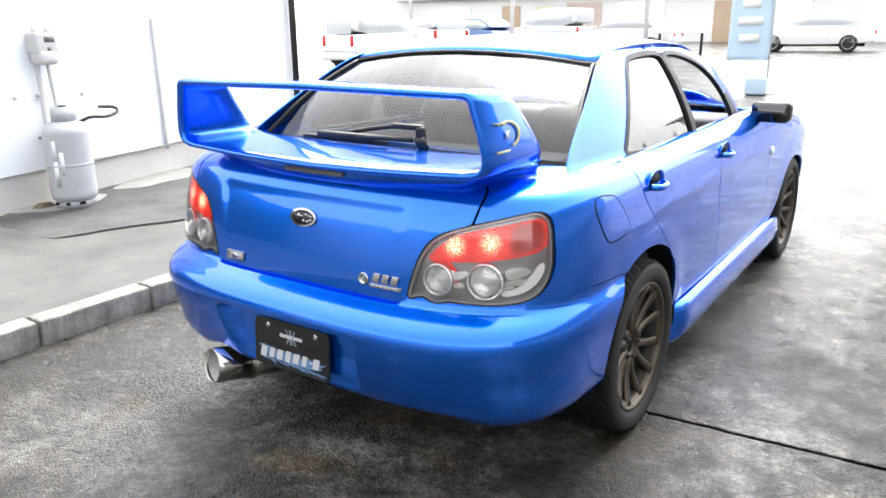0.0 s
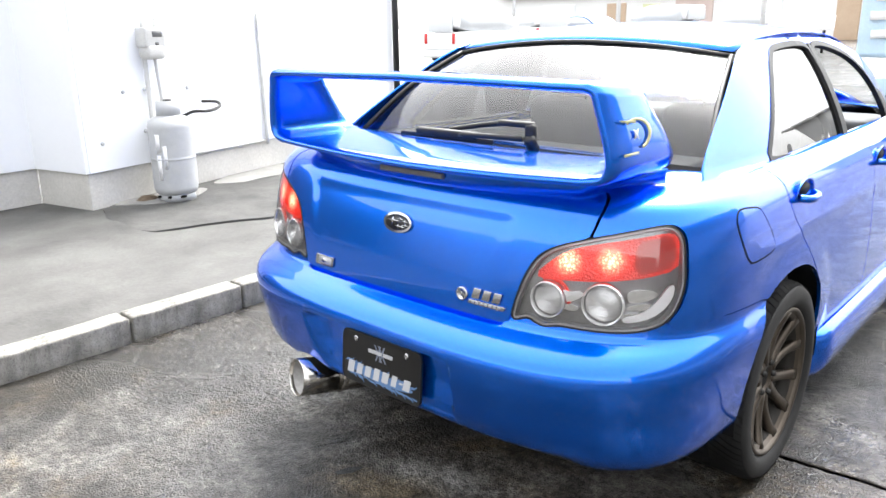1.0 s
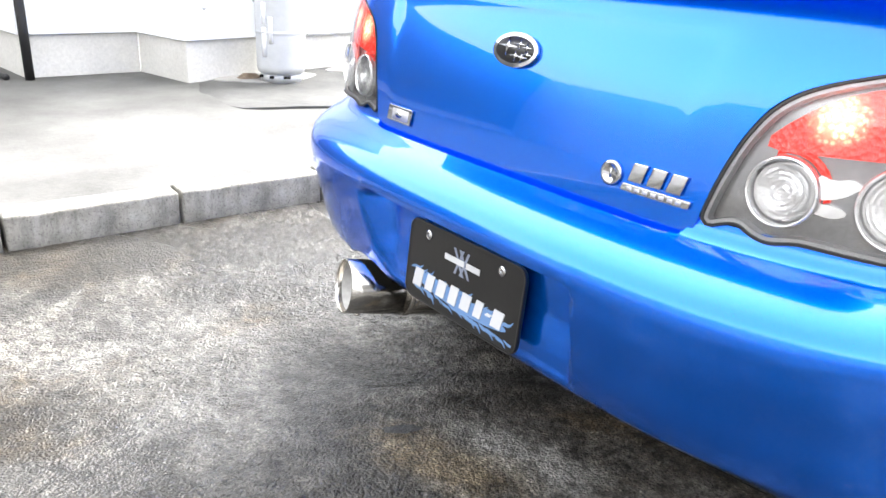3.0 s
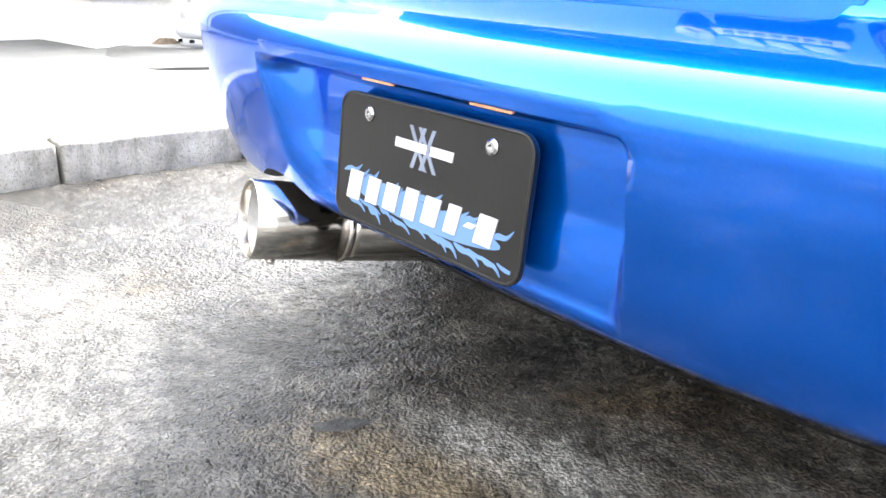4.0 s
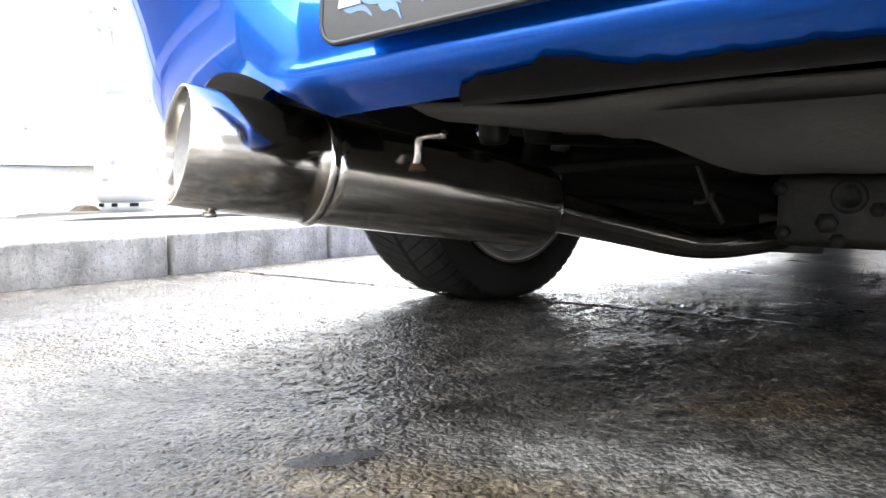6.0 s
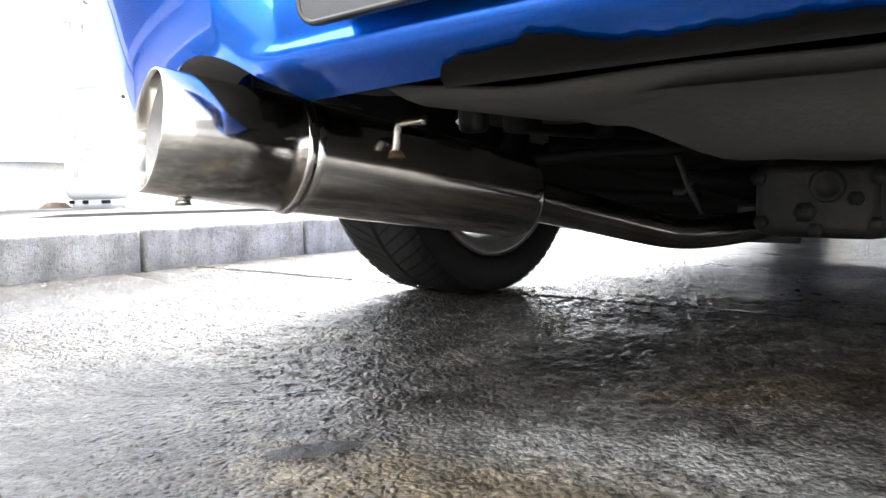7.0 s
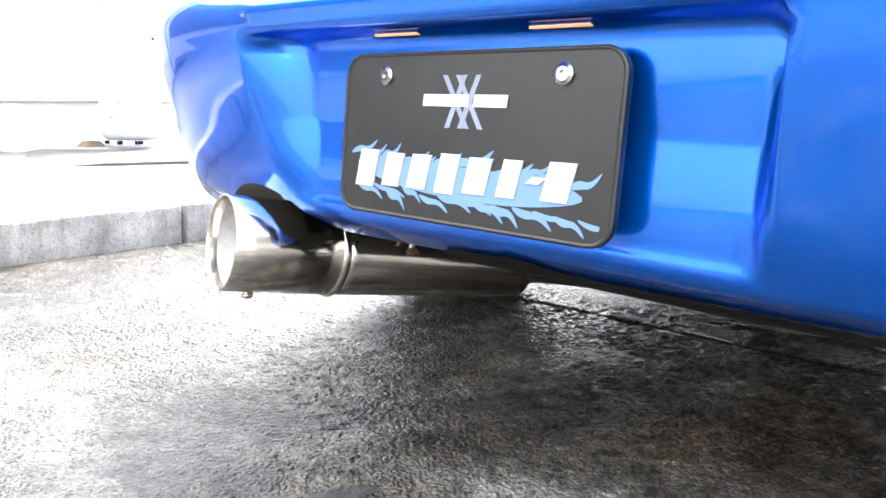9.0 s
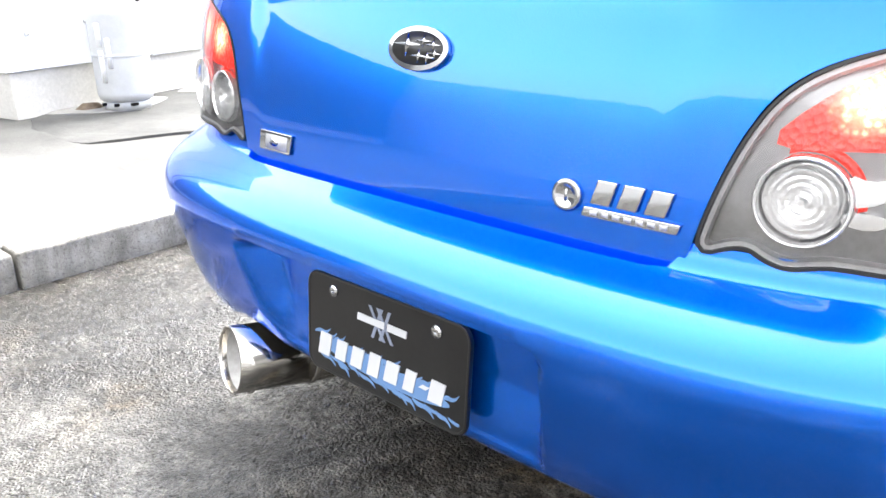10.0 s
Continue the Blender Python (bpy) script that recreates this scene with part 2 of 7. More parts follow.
SEAT = grained("dark_seat_cloth", ((0.045, 0.045, 0.049), (0.085, 0.085, 0.09)), 8, (0.85, 0.95), 0.0002, 200)
DASH = grained("grey_dash_plastic", ((0.06, 0.064, 0.07), (0.09, 0.095, 0.10)), 10, (0.55, 0.7), 0.001, 200)
MIRROR = material("mirror_glass", (0.1, 0.1, 0.105), 0.02, 1.0)


def make_steel():
    m = material("brushed_stainless", (0.5, 0.47, 0.43), 0.2, 1.0)
    w = coords(m)
    tint = noise_of(m, w, 6, 6, 0.6)
    c = ramp(m, tint, ((0.3, (0.42, 0.405, 0.375)), (0.5, (0.56, 0.54, 0.51)), (0.66, (0.50, 0.44, 0.36)), (0.8, (0.58, 0.56, 0.54))))
    join(m, c, principled(m).inputs["Base Color"])
    r = node(m, "ShaderNodeMapRange")
    r.inputs["To Min"].default_value, r.inputs["To Max"].default_value = 0.09, 0.19
    join(m, noise_of(m, w, 22, 8, 0.7), r.inputs["Value"])
    join(m, r.outputs[0], principled(m).inputs["Roughness"])
    join(m, bump(m, noise_of(m, w, 9, 3), 0.05, 0.004), principled(m).inputs["Normal"])
    return m


STEEL = make_steel()


def make_tail_red():
    """Red prism plastic, lit from two bulbs behind it."""
    m = material("red_lamp_plastic", (0.40, 0.010, 0.007), 0.18, 0.0, 0.5)
    v = coords(m)
    vo = node(m, "ShaderNodeTexVoronoi", Scale=150.0)
    join(m, v, vo.inputs["Vector"])
    join(m, bump(m, vo.outputs["Distance"], 0.6, 0.003), principled(m).inputs["Normal"])
    glow = None
    for sign in (1, -1):
        for place, size in (((sign * 0.548, -0.790, 0.835), 0.06), ((sign * 0.648, -0.755, 0.848), 0.06)):
            d = node(m, "ShaderNodeVectorMath")
            d.operation = "DISTANCE"
            d.inputs[1].default_value = place
            join(m, v, d.inputs[0])
            r = node(m, "ShaderNodeMapRange")
            r.interpolation_type = "SMOOTHERSTEP"
            r.inputs["From Min"].default_value, r.inputs["From Max"].default_value = 0.0, size
            r.inputs["To Min"].default_value, r.inputs["To Max"].default_value = 1.0, 0.0
            join(m, d.outputs["Value"], r.inputs["Value"])
            if glow is None:
                glow = r.outputs[0]
            else:
                s = node(m, "ShaderNodeMath")
                s.operation = "ADD"
                join(m, glow, s.inputs[0])
                join(m, r.outputs[0], s.inputs[1])
                glow = s.outputs[0]
    spark = ramp(m, vo.outputs["Distance"], ((0.1, (1, 1, 1)), (0.6, (0.25, 0.25, 0.25))))
    k = node(m, "ShaderNodeMath")
    k.operation = "MULTIPLY_ADD"
    join(m, glow, k.inputs[0])
    k.inputs[1].default_value, k.inputs[2].default_value = 1.3, 0.20
    k2 = node(m, "ShaderNodeMath")
    k2.operation = "MULTIPLY"
    join(m, k.outputs[0], k2.inputs[0])
    join(m, spark, k2.inputs[1])
    join(m, ramp(m, glow, ((0.1, (1.0, 0.05, 0.03)), (0.9, (1.0, 0.42, 0.24)))), principled(m).inputs["Emission Color"])
    join(m, k2.outputs[0], principled(m).inputs["Emission Strength"])
    return m


TAIL_RED = make_tail_red()
FRIT = material("black_glass_border", (0.008, 0.008, 0.0085), 0.6, spec=0.05)
DARK_RED = material("dark_red_reflector", (0.46, 0.03, 0.022), 0.10, 0.0, 0.5)
BADGE = material("badge_chrome", (0.48, 0.49, 0.5), 0.16, 1.0)
BULB_GLOW = material("lit_bulb", (1.0, 0.5, 0.3), 0.3)
principled(BULB_GLOW).inputs["Emission Color"].default_value = (1.0, 0.42, 0.15, 1)
principled(BULB_GLOW).inputs["Emission Strength"].default_value = 0.035


# ---- mesh helpers ----
def part(name, bm, mat, parent=None, label="", smooth=True):
    me = bpy.data.meshes.new(name)
    bm.to_mesh(me)
    bm.free()
    return mesh_part(name, me, mat, parent, label, smooth)


def mesh_part(name, me, mat, parent=None, label="", smooth=True):
    me.materials.append(mat)
    if smooth:
        me.shade_smooth()
    ob = new(name, me)
    if parent:
        ob.parent = parent
    if label:
        ob["label"] = label
    return ob


def thing(name, label, category, group="", kind=""):
    return tagged(new(name), label, category, group, kind)


def bevel(bm, width, segments=2, angle=35):
    bmesh.ops.recalc_face_normals(bm, faces=bm.faces)
    edges = [e for e in bm.edges if len(e.link_faces) == 2 and e.calc_face_angle(0) > radians(angle)]
    bmesh.ops.bevel(bm, geom=edges, offset=width, segments=segments, affect="EDGES", profile=0.6, clamp_overlap=True)
    return bm


def box(cx, cy, cz, sx, sy, sz, r=0.0, seg=2, m=None):
    bm = bmesh.new()
    bmesh.ops.create_cube(bm, size=1, matrix=Matrix.Translation((cx, cy, cz)) @ Matrix.Diagonal((sx, sy, sz, 1)))
    if r:
        bevel(bm, r, seg)
    if m:
        bm.transform(m)
    return bm


def merged(*meshes):
    out = bmesh.new()
    for b in meshes:
        me = bpy.data.meshes.new("t")
        b.to_mesh(me)
        b.free()
        out.from_mesh(me)
        bpy.data.meshes.remove(me)
    return out


def tube(points, radius, sides=16, caps=True):
    """A round bar along points; radius: one number or one a point."""
    pts = [Vector(p) for p in points]
    rad = [radius] * len(pts) if isinstance(radius, (int, float)) else radius
    bm = bmesh.new()
    up = None
    rings = []
    for i, p in enumerate(pts):
        d = (pts[min(i + 1, len(pts) - 1)] - pts[max(i - 1, 0)]).normalized()
        if up is None:
            up = d.orthogonal().normalized()
        up = (up - d * up.dot(d)).normalized()
        side = d.cross(up)
        rings.append([bm.verts.new(p + rad[i] * (math.cos(a) * up + math.sin(a) * side)) for a in [2 * math.pi * k / sides for k in range(sides)]])
    for a, b in zip(rings, rings[1:]):
        for k in range(sides):
            bm.faces.new((a[k], a[(k + 1) % sides], b[(k + 1) % sides], b[k]))
    if caps:
        bm.faces.new(rings[0][::-1])
        bm.faces.new(rings[-1])
    bmesh.ops.recalc_face_normals(bm, faces=bm.faces)
    return bm


def lathe(profile, sides=48, m=None, closed=False):
    """Turns (radius, height) points about z."""
    bm = bmesh.new()
    rings = [[bm.verts.new((r * math.cos(a), r * math.sin(a), h)) for a in [2 * math.pi * k / sides for k in range(sides)]] for r, h in profile]
    pairs = list(zip(rings, rings[1:])) + ([(rings[-1], rings[0])] if closed else [])
    for a, b in pairs:
        for k in range(sides):
            bm.faces.new((a[k], a[(k + 1) % sides], b[(k + 1) % sides], b[k]))
    if not closed:
        for ring, flip in ((rings[0], True), (rings[-1], False)):
            if profile[0 if flip else -1][0] > 1e-4:
                bm.faces.new(ring[::-1] if flip else ring)
    bmesh.ops.remove_doubles(bm, verts=bm.verts, dist=1e-6)
    bmesh.ops.recalc_face_normals(bm, faces=bm.faces)
    if m:
        bm.transform(m)
    return bm


def soft(pts, rounds=2, closed=True):
    """Corner cutting: rounds off a line of 2D or 3D points."""
    p = [Vector(q) for q in pts]
    for _ in range(rounds):
        n = len(p)
        out = [] if closed else [p[0]]
        for i in range(n if closed else n - 1):
            a, b = p[i], p[(i + 1) % n]
            out += [a * 0.75 + b * 0.25, a * 0.25 + b * 0.75]
        p = out if closed else out + [p[-1]]
    return [tuple(q) for q in p]


def prism(outline, depth, m=None, r=0.0, holes=()):
    """A flat outline in x, y raised by depth along z."""
    bm = bmesh.new()
    tris, pts = fill(outline, holes, 1e9)
    for z, flip in ((0, True), (depth, False)):
        vs = [bm.verts.new((x, y, z)) for x, y in pts]
        for t in tris:
            bm.faces.new([vs[k] for k in (t[::-1] if flip else t)])
    bm.verts.ensure_lookup_table()
    n = len(pts)
    edges = {}
    for t in tris:
        for a, b in ((t[0], t[1]), (t[1], t[2]), (t[2], t[0])):
            edges[a, b] = 1
    for a, b in edges:
        if (b, a) not in edges:
            bm.faces.new((bm.verts[a], bm.verts[b], bm.verts[n + b], bm.verts[n + a]))
    bmesh.ops.recalc_face_normals(bm, faces=bm.faces)
    if r:
        bevel(bm, r, 2, 50)
    if m:
        bm.transform(m)
    return bm


def inside(poly, x, y):
    """Which of the points lie inside the outline."""
    hit = np.zeros(len(x), bool)
    n = len(poly)
    for i in range(n):
        (x0, y0), (x1, y1) = poly[i], poly[(i + 1) % n]
        if y0 == y1:
            continue
        cross = ((y0 > y) != (y1 > y)) & (x < (x1 - x0) * (y - y0) / (y1 - y0) + x0)
        hit ^= cross
    return hit


def dense(poly, step):
    out = []
    for i, a in enumerate(poly):
        b = poly[(i + 1) % len(poly)]
        k = max(1, math.ceil(math.dist(a, b) / step))
        out += [(a[0] + (b[0] - a[0]) * j / k, a[1] + (b[1] - a[1]) * j / k) for j in range(k)]
    return out


def fill(outline, holes, step):
    """Triangles that fill an outline with holes, on a grid of that step."""
    loops = [dense([tuple(p) for p in lp], step) for lp in (outline, *holes)]
    pts, edges = [], []
    for lp in loops:
        k = len(pts)
        edges += [(k + i, k + (i + 1) % len(lp)) for i in range(len(lp))]
        pts += lp
    o = np.array(loops[0])
    if step < 1e6:
        gx, gy = np.meshgrid(np.arange(o[:, 0].min(), o[:, 0].max(), step), np.arange(o[:, 1].min(), o[:, 1].max(), step))
        gx, gy = gx.ravel(), gy.ravel()
        keep = inside(loops[0], gx, gy)
        for lp in loops[1:]:
            keep &= ~inside(lp, gx, gy)
        gx, gy = gx[keep], gy[keep]
        rim = np.array(pts)
        far = np.array([((rim[:, 0] - a) ** 2 + (rim[:, 1] - b) ** 2).min() > (0.45 * step) ** 2 for a, b in zip(gx, gy)], bool)
        pts = pts + list(zip(gx[far], gy[far])) if len(gx) else pts
    vs, _, fs, *_ = geometry.delaunay_2d_cdt([Vector(p) for p in pts], edges, [], 0, 1e-7)
    vs = [tuple(v) for v in vs]
    c = np.array([np.mean([vs[k] for k in f], axis=0) for f in fs])
    keep = inside(loops[0], c[:, 0], c[:, 1])
    for lp in loops[1:]:
        keep &= ~inside(lp, c[:, 0], c[:, 1])
    return [tuple(f) for f, k in zip(fs, keep) if k], vs


def panel(name, surface, outline, mat, parent, holes=(), step=0.03, lip=0.012, label="", lift=0.0):
    """A skin of a curved surface(u, v) inside an outline, with a lip folded inwards round its edges and the surface's own normals."""
    tris, dom = fill(outline, holes, step)
    d = np.array(dom)
    e = 1e-4
    p = surface(d[:, 0], d[:, 1])
    n = np.cross(surface(d[:, 0] + e, d[:, 1]) - p, surface(d[:, 0], d[:, 1] + e) - p)
    n /= np.linalg.norm(n, axis=1)[:, None] + 1e-12
    p = p + n * lift
    verts, norms, faces = [tuple(q) for q in p], [tuple(q) for q in n], list(tris)
    edges = {}
    for t in tris:
        for a, b in ((t[0], t[1]), (t[1], t[2]), (t[2], t[0])):
            edges[a, b] = 1
    for a, b in edges:
        if (b, a) in edges:
            continue
        w = np.cross(p[b] - p[a], n[a])
        w /= np.linalg.norm(w) + 1e-12
        k = len(verts)
        for q in (p[a], p[b], p[b] - n[b] * lip, p[a] - n[a] * lip):
            verts.append(tuple(q))
            norms.append(tuple(w))
        faces.append((k + 1, k, k + 3, k + 2))
    me = bpy.data.meshes.new(name)
    me.from_pydata(verts, [], faces)
    me.shade_smooth()
    me.normals_split_custom_set_from_vertices(norms)
    me.materials.append(mat)
    ob = new(name, me)
    ob.parent = parent
    if label:
        ob["label"] = label
    return ob


def curve_of(xs, ys):
    """A smooth curve through points: a function of x (cubic, with slopes from the neighbours)."""
    xs, ys = np.array(xs, float), np.array(ys, float)
    g = np.diff(ys) / np.diff(xs)
    s = np.concatenate(([g[0]], (g[1:] * np.diff(xs)[:-1] + g[:-1] * np.diff(xs)[1:]) / (xs[2:] - xs[:-2]), [g[-1]]))

    def f(x):
        x = np.clip(np.asarray(x, float), xs[0], xs[-1])
        i = np.clip(np.searchsorted(xs, x) - 1, 0, len(xs) - 2)
        h = xs[i + 1] - xs[i]
        t = (x - xs[i]) / h
        return (2 * t**3 - 3 * t**2 + 1) * ys[i] + (t**3 - 2 * t**2 + t) * h * s[i] + (3 * t**2 - 2 * t**3) * ys[i + 1] + (t**3 - t**2) * h * s[i + 1]

    return f


def step_up(x, a, b):
    t = np.clip((np.asarray(x, float) - a) / (b - a), 0, 1)
    return t * t * (3 - 2 * t)


def grid_mesh(name, fn, nu, nv, mat, parent=None, label="", thick=0.0):
    """A sheet fn(i/nu, j/nv) -> point, with thickness."""
    bm = bmesh.new()
    v = [[bm.verts.new(fn(i / nu, j / nv)) for j in range(nv + 1)] for i in range(nu + 1)]
    for i in range(nu):
        for j in range(nv):
            bm.faces.new((v[i][j], v[i + 1][j], v[i + 1][j + 1], v[i][j + 1]))
    bm.normal_update()
    if thick:
        bmesh.ops.solidify(bm, geom=bm.faces[:], thickness=thick)
    return part(name, bm, mat, parent, label)

# ---- setting: ground, kerb, platform, building ----
JOINT = 0.035


RISE = ((4, 0), (12.4, 0.17), (20, 0.26), (31, 0.36), (60, 0.5), (400, 0.5))


def rise(y):
    """The yard climbs to the street."""
    return float(np.interp(y, [a for a, _ in RISE], [b for _, b in RISE]))


def lattice(x, y, cell, seed):
    """Smooth random heights from -1 to 1 over squares of that size."""
    table = np.random.RandomState(seed).uniform(-1, 1, (256, 256))
    u, w = x / cell, y / cell
    i, j = np.floor(u).astype(int), np.floor(w).astype(int)
    a, b = u - i, w - j
    a, b = a * a * (3 - 2 * a), b * b * (3 - 2 * b)
    i0, i1, j0, j1 = i % 256, (i + 1) % 256, j % 256, (j + 1) % 256
    return (table[i0, j0] * (1 - a) + table[i1, j0] * a) * (1 - b) + (table[i0, j1] * (1 - a) + table[i1, j1] * a) * b


def runs(*spans):
    """Numbers from span to span: (start, end, step)."""
    return np.concatenate([np.arange(a, b - 1e-6, s) for a, b, s in spans])


def make_ground_sheet():
    """One sheet to the horizon: crumbly relief where one stands close to it, a sunken joint between two slabs."""
    xs = np.concatenate(([-400, -100, -30, -8, -4], runs((-2.1, -1.2, 0.012), (-1.2, -0.85, 0.006), (-0.85, 0.6, 0.0035), (0.6, 1.2, 0.012), (1.2, 3, 0.3)), [3, 5, 8, 30, 100, 400]))
    ys = np.concatenate(([-400, -100, -20, -6, -4], runs((-2.6, -1.3, 0.012), (-1.3, -0.4, 0.0035), (-0.4, 0.012, 0.006)), [JOINT - 0.018, JOINT - 0.014, JOINT - 0.010, JOINT - 0.005, JOINT, JOINT + 0.005, JOINT + 0.010, JOINT + 0.014, JOINT + 0.018],
                         runs((0.075, 1.0, 0.010), (1.0, 2.8, 0.2)), [2.8, 3.6, 5, 7, 9.5, 12.4, 15, 20, 31, 60, 150, 400]))
    gx, gy = np.meshgrid(xs, ys)
    near = step_up(gx, -2.1, -1.9) * (1 - step_up(gx, 0.9, 1.2)) * step_up(gy, -2.6, -2.3) * (1 - step_up(gy, 0.8, 1.0))
    worn = 0.45 + 0.55 * step_up(lattice(gx, gy, 0.31, 3) + 0.6 * lattice(gx, gy, 0.12, 4), -0.5, 0.6)
    h = 0.0006 * lattice(gx, gy, 0.034, 5) + 0.0009 * lattice(gx, gy, 0.013, 6) + 0.0019 * lattice(gx, gy, 0.0062, 7)
    h = h - 0.0013 * (1 - step_up(np.abs(lattice(gx, gy, 0.023, 11) + 0.5 * lattice(gx, gy, 0.011, 12)), 0.0, 0.22))
    h = h - 0.0022 * step_up(lattice(gx, gy, 0.016, 8), 0.4, 0.6) + 0.0016 * step_up(lattice(gx, gy, 0.017, 9), 0.5, 0.7)
    gz = near * worn * h + np.interp(gy, [a for a, _ in RISE], [b for _, b in RISE])
    gz = np.where(np.abs(gy - JOINT - 0.004 * lattice(gx, 0 * gy, 0.09, 10)) < 0.0095, -0.034, gz)
    # the joint runs a little askew
    gy = gy + 0.075 * np.clip(gx, -2.1, 6.0) * np.exp(-((gy - JOINT) / 0.6) ** 2)
    nx, ny = len(xs), len(ys)
    k = np.arange(nx * ny).reshape(ny, nx)
    quads = np.stack([k[:-1, :-1], k[:-1, 1:], k[1:, 1:], k[1:, :-1]], -1).reshape(-1, 4)
    me = bpy.data.meshes.new("ground")
    me.vertices.add(nx * ny)
    me.vertices.foreach_set("co", np.stack([gx, gy, gz], -1).ravel())
    me.loops.add(quads.size)
    me.loops.foreach_set("vertex_index", quads.ravel())
    me.polygons.add(len(quads))
    me.polygons.foreach_set("loop_start", np.arange(len(quads)) * 4)
    me.update(calc_edges=True)
    bm = bmesh.new()
    rows = []
    for x in np.arange(-1.7, 6.0, 0.06):
        y = JOINT + 0.075 * x + 0.004 * float(lattice(np.array([x]), np.array([0.0]), 0.09, 10)[0])
        w = 0.0085 + 0.002 * float(lattice(np.array([x]), np.array([3.0]), 0.05, 14)[0])
        rows.append([bm.verts.new((x, y - w, -0.0035)), bm.verts.new((x, y + w, -0.0035))])
    for p, q in zip(rows, rows[1:]):
        bm.faces.new((p[0], q[0], q[1], p[1]))
    bmesh.ops.solidify(bm, geom=bm.faces[:], thickness=0.012)
    tagged(part("joint_filler", bm, TYRE, smooth=False), "black tarry dirt packed in the slab joint", "ground", kind="structure")
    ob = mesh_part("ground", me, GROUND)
    return tagged(ob, "old wet concrete yard with damp patches and a slab joint", "ground", kind="structure")


make_ground_sheet()

WALL_B = Vector((-4.03, 0.013, 0))
WALL_DIR = Vector((-0.231, 0.973, 0)).normalized()
WALL_OUT = Vector((WALL_DIR.y, -WALL_DIR.x, 0))


def make_platform():
    bm = bmesh.new()
    # cross lines from the kerb to the wall; the platform rises gently to the wall
    def z_at(x):
        return 0.116 + 0.006 * min(1, max(0, (-1.84 - x) / 2.0))
    ys = [-12, -6, -3, -1.5, -0.5, 0.5, 1.5, 3, 5, 8, 14, 30]
    xs = [-1.845, -2.2, -2.6, -3.1, -3.6, -4.2, -5.0, -6.5, -9, -14, -20]
    v = [[bm.verts.new((x, y, z_at(x))) for x in xs] for y in ys]
    for j in range(len(ys) - 1):
        for i in range(len(xs) - 1):
            bm.faces.new((v[j][i + 1], v[j][i], v[j + 1][i], v[j + 1][i + 1]))
    ob = part("platform", bm, PLATFORM, smooth=True)
    tagged(ob, "raised pale cement apron between kerb and building", "pavement", kind="structure")
    # a thicker old screed along the wall, ending in a low ragged edge
    top = soft([(-3.14, -0.04), (-3.04, 0.12), (-2.98, 0.34), (-2.79, 0.77), (-2.5, 1.5), (-2.2, 2.3), (-2.1, 7), (-7, 7), (-5.5, 4), (-4.6, 1.1), (-4.05, 0.1), (-3.6, -0.08)], 1)
    top = [(x + 0.03 * noise.noise((x * 4, y * 4, 3)), y + 0.03 * noise.noise((x * 4, y * 4, 7))) for x, y in dense(top, 0.08)]
    bm = prism(top, 0.022, Matrix.Translation((0, 0, 0.112)), 0.004)
    for v in bm.verts:
        v.co.z -= 0.017 * float(v.co.z > 0.12) * (1 - float(step_up(v.co.y, -0.10, 0.10)))
    ob = part("screed", bm, SCREED, smooth=False)
    tagged(ob, "thin worn cement screed with a ragged dark edge", "pavement", kind="structure")


make_platform()


def make_cement_patch():
    """Pale cement spilt along the foot of the wall."""
    for pts in ([(-4.05, 0.12), (-3.95, 0.24), (-3.78, 0.44), (-3.70, 0.62), (-3.82, 0.75), (-4.1, 1.0), (-4.25, 0.6)], [(-4.3, 1.15), (-4.05, 1.1), (-4.0, 1.4), (-4.1, 2.0), (-4.6, 2.2)]):
        pts = [(x + 0.05 * noise.noise((x * 5, y * 5, 1)), y + 0.05 * noise.noise((x * 5, y * 5, 2))) for x, y in dense(soft(pts, 2), 0.06)]
        bm = prism(pts, 0.012, Matrix.Translation((0, 0, 0.128)), 0.003)
        tagged(part("cement_patch", bm, PATCH, smooth=False), "pale smoothed cement patch at the wall's foot", "pavement", kind="structure")


make_cement_patch()


def make_kerb():
    kerb = thing("kerb", "row of weathered concrete kerb blocks along the yard", "kerb", kind="structure")
    rnd = random.Random(4)
    meshes = []
    for k in range(3):
        bm = box(0, 0, 0.04, 0.125, 0.580, 0.165, 0.012, 3)
        bmesh.ops.subdivide_edges(bm, edges=[e for e in bm.edges if e.calc_length() > 0.3], cuts=8, use_grid_fill=True)
        for v in bm.verts:
            v.co += Vector(noise.noise_vector(v.co * 9 + Vector((k * 5, 0, 0)))) * 0.004
        me = bpy.data.meshes.new("kerb_block")
        bm.to_mesh(me)
        bm.free()
        me.materials.append(KERB)
        me.shade_smooth()
        meshes.append(me)
    for i in range(-12, 24):
        ob = new("kerb_block", meshes[i % 3])
        ob.parent = kerb
        ob.matrix_basis = pose(-1.800 + rnd.uniform(-0.004, 0.004), -0.25 + 0.592 * i + 0.296, rnd.uniform(-0.003, 0.003), 0, 0, rnd.uniform(-0.4, 0.4))


make_kerb()


def wall_slab(name, a, along, length, z0, z1, thick, mat, label, category="wall"):
    """An upright slab from a along a direction; its face looks to the yard."""
    d = Vector(along).normalized()
    out = Vector((d.y, -d.x, 0))
    m = Matrix((( d.x, out.x, 0, a[0]), (d.y, out.y, 0, a[1]), (0, 0, 1, 0), (0, 0, 0, 1)))
    bm = box(length / 2, -thick / 2, (z0 + z1) / 2, length, thick, z1 - z0, 0.004, 1)
    bm.transform(m)
    ob = part(name, bm, mat, smooth=False)
    return tagged(ob, label, category, kind="structure")


